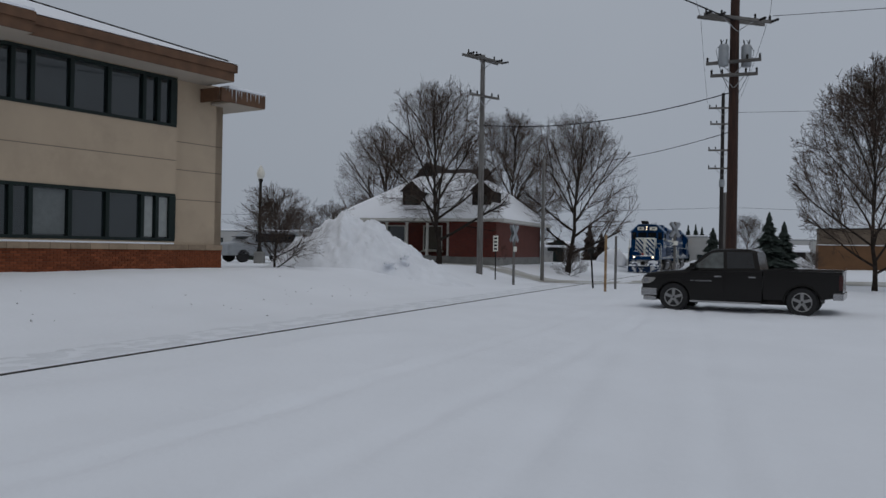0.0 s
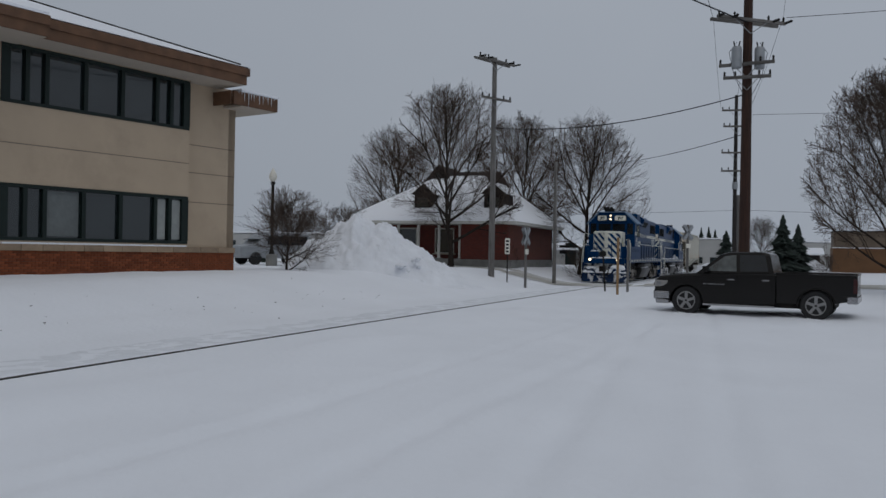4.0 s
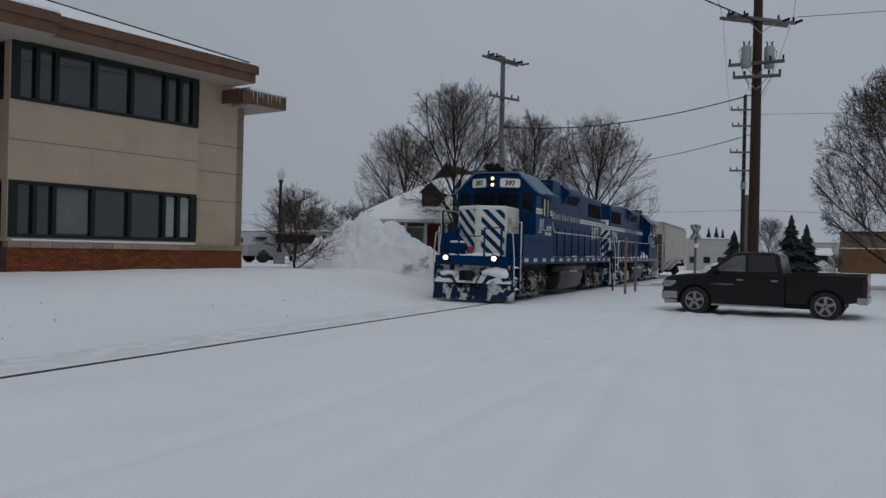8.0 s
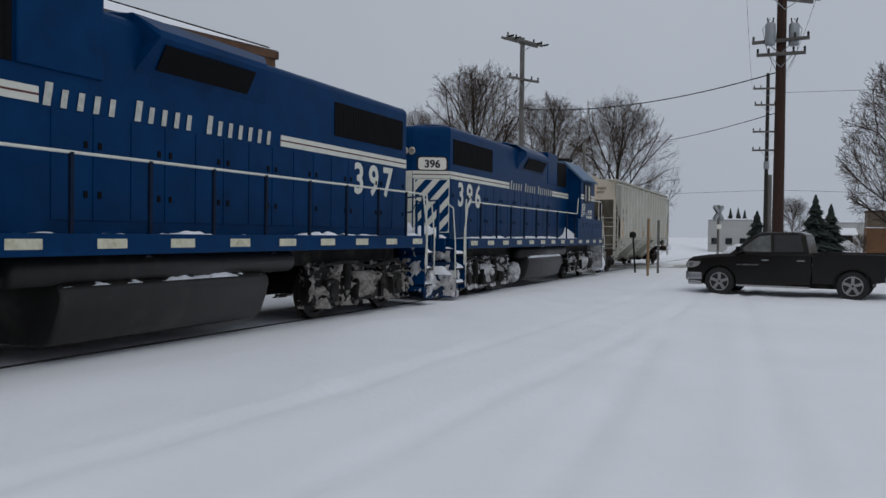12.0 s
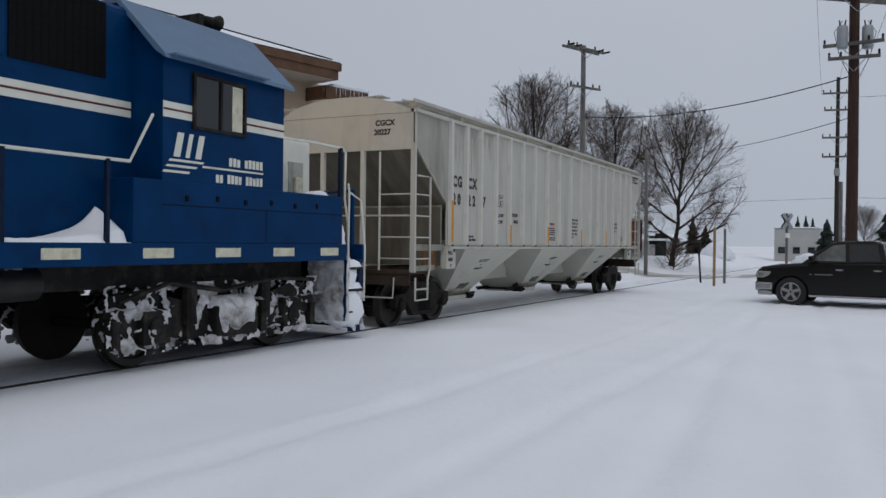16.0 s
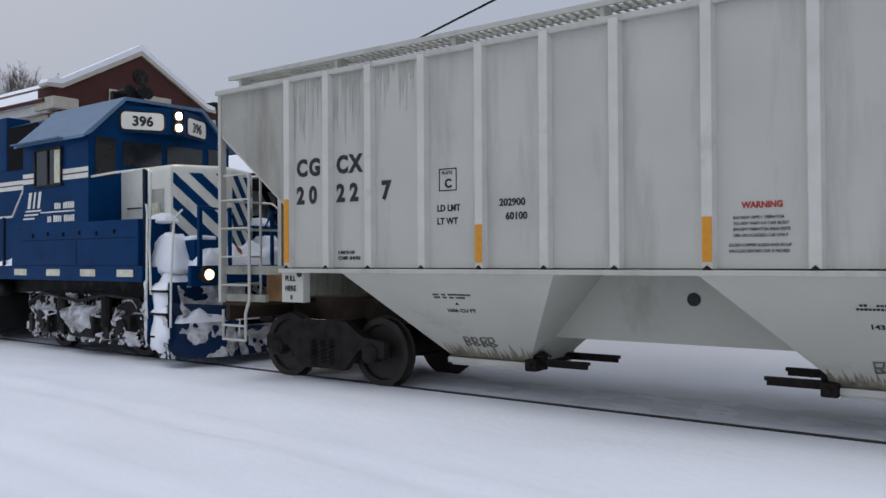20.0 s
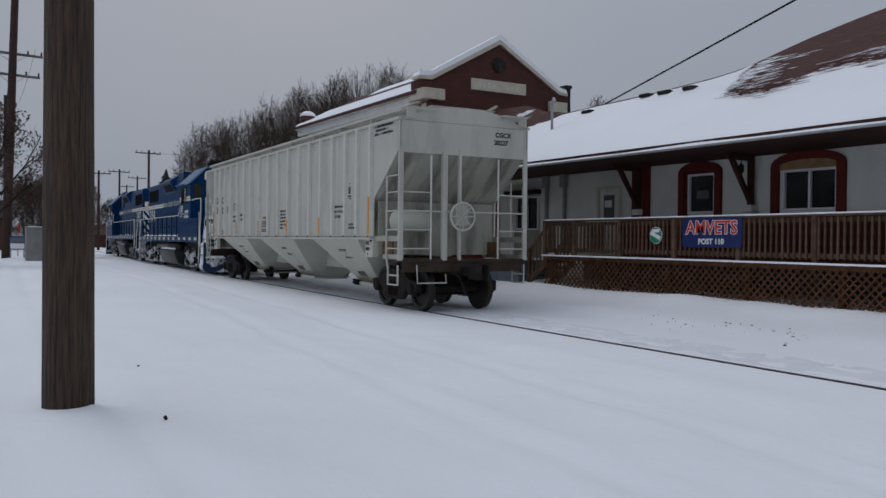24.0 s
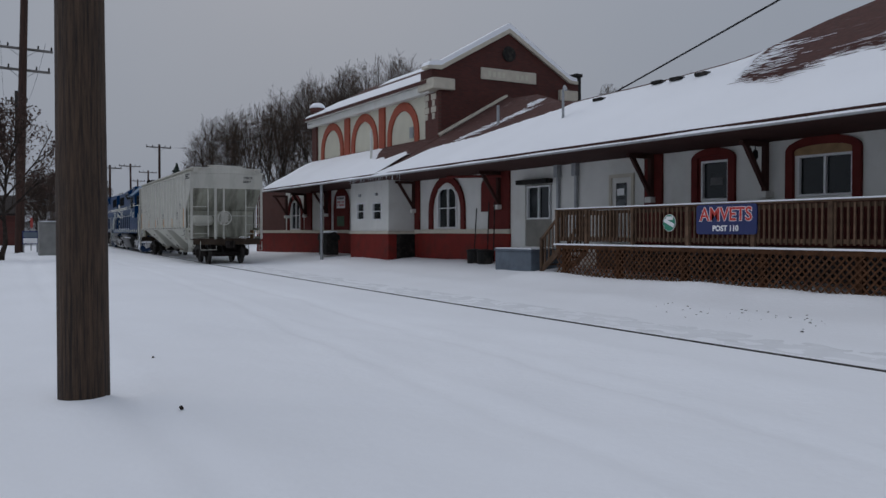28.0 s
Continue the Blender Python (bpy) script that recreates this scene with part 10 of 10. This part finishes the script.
    for i, (x, z) in enumerate(((-10.2, 6.5), (-9.0, 6.6), (-7.98, 6.2))):
        conifer(x, 145.0, z - land(x, 145.0), 1.8, "distant small dark conifer tree", 5 + i)
    RUSSET = mat("dead_russet_leaves", (0.04, 0.026, 0.021), 0.95, var=0.4, scale=3)
    for x, y, h in ((-18.4, 100.0, 4.6), (-17.2, 101.5, 3.4)):
        conifer(x, y, h, 1.5, "small russet tree beside the line", int(h * 10), RUSSET)
    conifer(-14.85, -69.5, 7.0, 3.6, "dark conifer behind the train", 9)
    conifer(-30.5, 45.8, 2.2, 0.9, "small dark conifer behind the office", 12)


NEEDLE = mat("conifer_needles", (0.022, 0.034, 0.028), 0.9, var=0.4, scale=3)
build_trees()


# ---- snow pile, far buildings, road, parked car ----
def build_snow_pile():
    bm = bmesh.new()
    n, m = 150, 90
    grid = []
    cx, cy = -16.5, 32.6
    ang = radians(26)
    for j in range(m + 1):
        row = []
        for i in range(n + 1):
            u, v = -4.4 + 11.4 * i / n, -2.8 + 5.6 * j / m
            x, y = cx + u * math.cos(ang) - v * math.sin(ang), cy + u * math.sin(ang) + v * math.cos(ang)
            t = math.sqrt(((u + 0.2) / (3.3 if u < -0.2 else 6.1)) ** 2 + 0.0016) - 0.04
            ridge = max(0.0, 1 - t) ** (1.0 if u < -0.2 else 0.95 + 0.35 * t)
            prof = max(0.0, 1 - (abs(v) / (1.0 + 1.6 * ridge ** 0.5)) ** 1.5)
            hgt = 2.45 * ridge * prof
            lump = 0.35 * noise.noise((u * 1.1, v * 1.1, 4)) + 0.26 * noise.noise((u * 2.6, v * 2.6, 8)) + 0.17 * noise.noise((u * 5.5, v * 5.5, 2)) + 0.13 * max(0, noise.noise((u * 8.5, v * 8.5, 6))) - 0.1 * max(0, noise.noise((u * 7, v * 7, 16)))
            z = land(x, y) - 0.12 + hgt + lump * min(1.0, hgt * 1.2) * (1 - 0.5 * sstep(0.6, 3.6, u + 0.5 * abs(v)))
            row.append(bm.verts.new((x, y, z)))
        grid.append(row)
    for j in range(m):
        for i in range(n):
            bm.faces.new((grid[j][i], grid[j][i + 1], grid[j + 1][i + 1], grid[j + 1][i]))
    bm.transform(Matrix.Translation((-cx, -cy, -0.7)))
    root = thing("snow_pile", cx, cy, 0.7, "big ploughed heap of lumpy snow beside the office", "snow pile")
    part("mound", bm, SNOW_DIRTY, root, "", True)
    cl = bmesh.new()
    clumps(cl, 40, (-3.2, -1.8, 0.1), (3.2, 0.0, 0.6), 0.14, 8)
    for v in cl.verts:
        v.co.z += 0
    tagged(part("lumps", cl, SNOW_DIRTY, root, "loose snow lumps at the foot", True), kind="stuff")
    for x, y, r, h in ((-4.6, 74.0, 1.2, 0.9), (3.8, 80.0, 1.0, 0.95), (-14.0, 90.0, 1.6, 1.7)):
        p = thing("snow_mound", x, y, land(x, y) - 0.1, "small ploughed snow heap by the road", "snow pile", "small snow heaps")
        b2 = bmesh.new()
        bmesh.ops.create_icosphere(b2, subdivisions=3, radius=1.0)
        for v in b2.verts:
            k = 1 + 0.35 * noise.noise(v.co * 2.0 + Vector((x, y, 0)))
            v.co = Vector((v.co.x * r * k, v.co.y * r * 0.7 * k, max(-0.05, v.co.z) * h * k))
        part("mound", b2, SNOW_DIRTY, p, "", True)


build_snow_pile()

PALE_WALL = mat("pale_far_wall", (0.42, 0.42, 0.41), 0.9, var=0.08, scale=0.6)
TAN_BRICK = mat("tan_far_brick", (0.15, 0.078, 0.037), 0.9, var=0.15, scale=0.8)


def far_building(name, x0, x1, y0, y1, h, wall, label, band=None, roof_h=0.0, windows=4, door=True, roof_mat=SNOW):
    z = land((x0 + x1) / 2, y0)
    r = thing(name, (x0 + x1) / 2, (y0 + y1) / 2, z - 0.2, label, "building", "far buildings")
    a, b, c, d = (x0 - x1) / 2, (x1 - x0) / 2, (y0 - y1) / 2, (y1 - y0) / 2
    part("wall", boxes((a, b, c, d, 0, h)), wall, r)
    if band:
        part("parapet", boxes((a - 0.1, b + 0.1, c - 0.1, d + 0.1, h - 0.9, h + 0.05)), band, r)
    if roof_h:
        bm = bmesh.new()
        prism(bm, [(c - 0.5, h), ((c + d) / 2, h + roof_h), (d + 0.5, h), (d + 0.5, h - 0.15), (c - 0.5, h - 0.15)], "x", a - 0.4, b + 0.4)
        part("roof", bm, roof_mat, r)
    else:
        part("roof", boxes((a - 0.12, b + 0.12, c - 0.12, d + 0.12, h + 0.05, h + 0.2), bevel=0.04), SNOW, r)
    for i in range(windows):
        x = a + (b - a) * (i + 0.5) / windows
        w = part("window", boxes((x - 0.4, x + 0.4, c - 0.05, c - 0.02, 1.2, 2.0)), GREEN_FRAME, r)
        part("pane", boxes((x - 0.34, x + 0.34, c - 0.06, c - 0.05, 1.26, 1.94)), GLASS_TINT, w)
    if door:
        part("door", boxes((b * 0.8 - 0.5, b * 0.8 + 0.5, c - 0.05, c - 0.01, 0.2, 2.2)), GREEN_FRAME, r)


def brown_building():
    x0, x1, y0, y1 = 5.06, 30.0, 75.0, 78.0
    r = thing("brown_building", (x0 + x1) / 2, y0, 0.0, "low brown brick building with a paler upper wall", "building", "far buildings")
    a, b = (x0 - x1) / 2, (x1 - x0) / 2
    part("lower_wall", boxes((a, b, 0, y1 - y0, 0, 2.5)), TAN_BRICK, r, "ochre-brown lower wall")
    part("upper_wall", boxes((a + 0.05, b, 0.05, y1 - y0, 2.5, 3.82)), mat("grey_brown_upper_wall", (0.15, 0.115, 0.085), 0.9, var=0.2, scale=0.8), r, "grey-brown upper wall")
    part("ledge", boxes((a - 0.05, b, -0.06, 0.04, 2.5, 2.56), bevel=0.01), SNOW, r, "snowy ledge")
    part("coping", boxes((a - 0.06, b + 0.1, -0.06, y1 - y0, 3.82, 3.9), bevel=0.01), GRIME, r, "dark metal coping")
    part("roof", boxes((a + 0.1, b, 0.1, y1 - y0 - 0.1, 3.84, 3.87)), SNOW, r)


brown_building()
far_building("white_building", -10.6, -5.48, 112, 122, 3.8 - land(-8, 112) + 0.2, PALE_WALL, "low white far building under snow", None, 0.0, 3, False)
far_building("white_building", 2.6, 7.6, 110, 118, 3.5 - land(5, 110) + 0.2, PALE_WALL, "white far building with a flat snowy roof", None, 0.0, 0, False)
far_building("dark_shed", 2.83, 4.92, 90, 95, 2.1 - land(4, 90) + 0.2, GRIME, "small dark shed with a snowy roof", None, 0.6, 0, False)
far_building("low_building", -58, -36, 74, 84, 2.7, PALE_WALL, "long low pale building under snow behind the lamp", None, 0.0, 6)
far_building("low_building", -20.6, -16.4, 76, 84, 1.7, PALE_WALL, "low pale shed with snowy roof behind the house", None, 0.5, 2)
far_building("dark_building", -3.4, 9, -78, -68, 2.5, BRICK_DARKX, "low dark brick building down the street", None, 1.5, 3, roof_mat=DARK_SHINGLE)
far_building("red_shed", -20.8, -15.5, -124, -116, 1.9, BRICK_DARK, "low red brick building far down the line", None, 1.3, 3, roof_mat=SHINGLE)
far_building("white_building", -13.0, -6.0, -132, -124, 2.8, PALE_WALL, "pale far house under a snowy roof", None, 1.7, 3)
far_building("dark_building", -9.5, -5.5, -150, -140, 4.0, BRICK_DARK, "far red building down the line", None, 1.4, 2)


def build_road():
    """Cross street: packed, sanded snow that meets the track at a level crossing."""
    ROADM = mat("sanded_road_snow", (0.4, 0.385, 0.35), 0.9, var=0.15, scale=0.4, bump=0.3, bscale=6, dirt=(0.62, 0.63, 0.64), dscale=0.35, dlo=0.45, dhi=0.62)
    xs = list(np.arange(-34, 70, 1.0))
    vs = []
    for x in xs:
        yc = 47.5 - 0.09 * (x + 9)
        for k in (-2.3, -0.8, 0.8, 2.3):
            vs.append((x, yc + k, max(land(x, yc + k), rail_z(yc) - 0.02) + 0.015))
    fs = [(i * 4 + k, (i + 1) * 4 + k, (i + 1) * 4 + k + 1, i * 4 + k + 1) for i in range(len(xs) - 1) for k in range(3)]
    me = bpy.data.meshes.new("road")
    me.from_pydata(vs, [], fs)
    me.materials.append(ROADM)
    tagged(new("road", me), "sanded packed-snow cross street", "road", kind="structure")


build_road()


def build_parked_suv():
    r = thing("parked_car", -24.3, 37.8, 0.75, "silver-grey parked car half hidden behind the office", "car", rz=60)
    bm = bmesh.new()
    prism(bm, [(-2.2, 0.35), (-2.2, 0.95), (-1.3, 1.05), (-0.7, 1.6), (1.7, 1.65), (2.15, 1.0), (2.2, 0.35)], "y", -0.9, 0.9)
    bmesh.ops.bevel(bm, geom=list(bm.edges), offset=0.08, segments=2, affect="EDGES", profile=0.5)
    part("body", bm, TRANSF, r)
    for s in (1, -1):
        part("side_window", boxes((-0.7, 1.6, min(s * 0.9, s * 0.91), max(s * 0.9, s * 0.91), 1.05, 1.5)), GLASS_DARK, r)
        for x in (-1.35, 1.35):
            part("wheel", lathe(bmesh.new(), [(0.05, -0.1), (0.33, -0.1), (0.34, 0.0), (0.33, 0.1), (0.05, 0.1)], (x, s * 0.8, 0.33), "y", 18), TYRE, r)
    part("roof_snow", boxes((-0.6, 1.6, -0.75, 0.75, 1.64, 1.74), bevel=0.04), SNOW, r)
    part("tail_window", boxes((-1.28, -0.8, -0.7, 0.7, 1.3, 1.34)), GLASS_DARK, r)


build_parked_suv()


def lay_bricks():
    """Stretcher courses on the office's plinth, each brick proud of its joints."""
    me = bpy.data.meshes.new("brick")
    bm = boxes((0, 0.014, 0.005, 0.208, 0.005, 0.07))
    bm.to_mesh(me)
    bm.free()
    me.materials.append(BRICK_ONE)
    for base, x, y0, y1, sec in PLINTHS:
        rest = bmesh.new()
        for row in range(10):
            z = 1.42 - 0.6 - 0.075 * (row + 1)
            y = y0 - (0.1065 if row % 2 else 0)
            while y < y1 - 0.02:
                a, b = max(y, y0), min(y + 0.213, y1)
                if b - a > 0.2 and sec == "bay":
                    ob = new("brick", me)
                    ob.parent = base
                    ob.matrix_basis = pose(x, y, z)
                elif b - a > 0.03:
                    box(rest, x, x + 0.014, a + 0.005, b - 0.005, z + 0.005, z + 0.07)
                y += 0.213
        tagged(part("cut_bricks", rest, BRICK_ONE, base), kind="stuff")


def build_litter():
    """Loose clods and twig bits on the snow, and a few grass tips along the line."""
    rnd = random.Random(2)
    for x, y, s in ((-1.26, -7.59, 0.022), (-1.59, -10.45, 0.02), (-10.8, -8.6, 0.022)):
        t = thing("clod", x, y, land(x, y), "small dark clod lying on the snow", "clod", "clods on the snow")
        part("lump", clumps(bmesh.new(), 2, (-s, -s, s * 0.3), (s, s, s * 0.6), s, int(x * 7)), BARK, t)
    bm = bmesh.new()
    for k in range(90):
        y = rnd.uniform(-12.5, -8.6) if k < 40 else rnd.uniform(8, 26)
        x = rnd.gauss(-11.7, 0.3) if k < 40 else rnd.gauss(-12.6, 0.8)
        z = land(x, y)
        s = rnd.uniform(0.004, 0.014)
        box(bm, x - s, x + s, y - s * 1.5, y + s * 1.5, z - 0.01, z + s * 0.7)
    tagged(link_mesh("grit", bm, BARK), "dark grit and stalks showing through snow", "grit", kind="stuff")


build_litter()
lay_bricks()


# ---- what moves: the train, pulled past at walking-bicycle speed ----
TRAIN = [(0.0, 116.3), (2.0, 103.4), (4.0, 90.4), (6.0, 77.4), (8.0, 64.9), (9.0, 58.6), (10.0, 52.1), (11.0, 45.65), (12.0, 39.3), (13.0, 33.0), (13.5, 29.9), (14.5, 23.95), (15.5, 17.96),
         (16.5, 11.93), (17.5, 6.06), (18.5, 0.39), (19.5, -5.22), (20.0, -8.06), (20.5, -10.96), (21.0, -13.88), (21.5, -16.8), (22.0, -19.72), (22.5, -22.6), (23.5, -28.35), (24.5, -34.08), (25.5, -39.72), (26.5, -45.3), (27.5, -50.82), (28.0, -53.58)]


def along(y):
    return math.degrees(math.atan2(-(track_x(y + 1) - track_x(y - 1)), 2))


def travel(t):
    return float(np.interp(t, [a for a, _ in TRAIN], [b for _, b in TRAIN]))


def motions():
    for ob, u, turn in ((loco_lead, -38.085 + 7.85, 0), (loco_rear, -36.865 + 25.45, 180), (hopper_car, 7.058, 0)):
        walk(ob, [(t, pose(track_x(s + u), s + u, rail_z(s + u), 0, 0, along(s + u) + turn)) for t, s in TRAIN])
    # wheels roll: less than a quarter turn from row to row
    times = [i * 0.1 for i in range(281)]
    for ws, r in ROLLING:
        top = ws.parent.parent
        sgn = -1 if top is loco_rear else 1
        x, y, z = ws.matrix_basis.translation
        walk(ws, [(t, pose(x, y, z, math.degrees(sgn * (111.21 - travel(t)) / r), 0, 0)) for t in times])


motions()
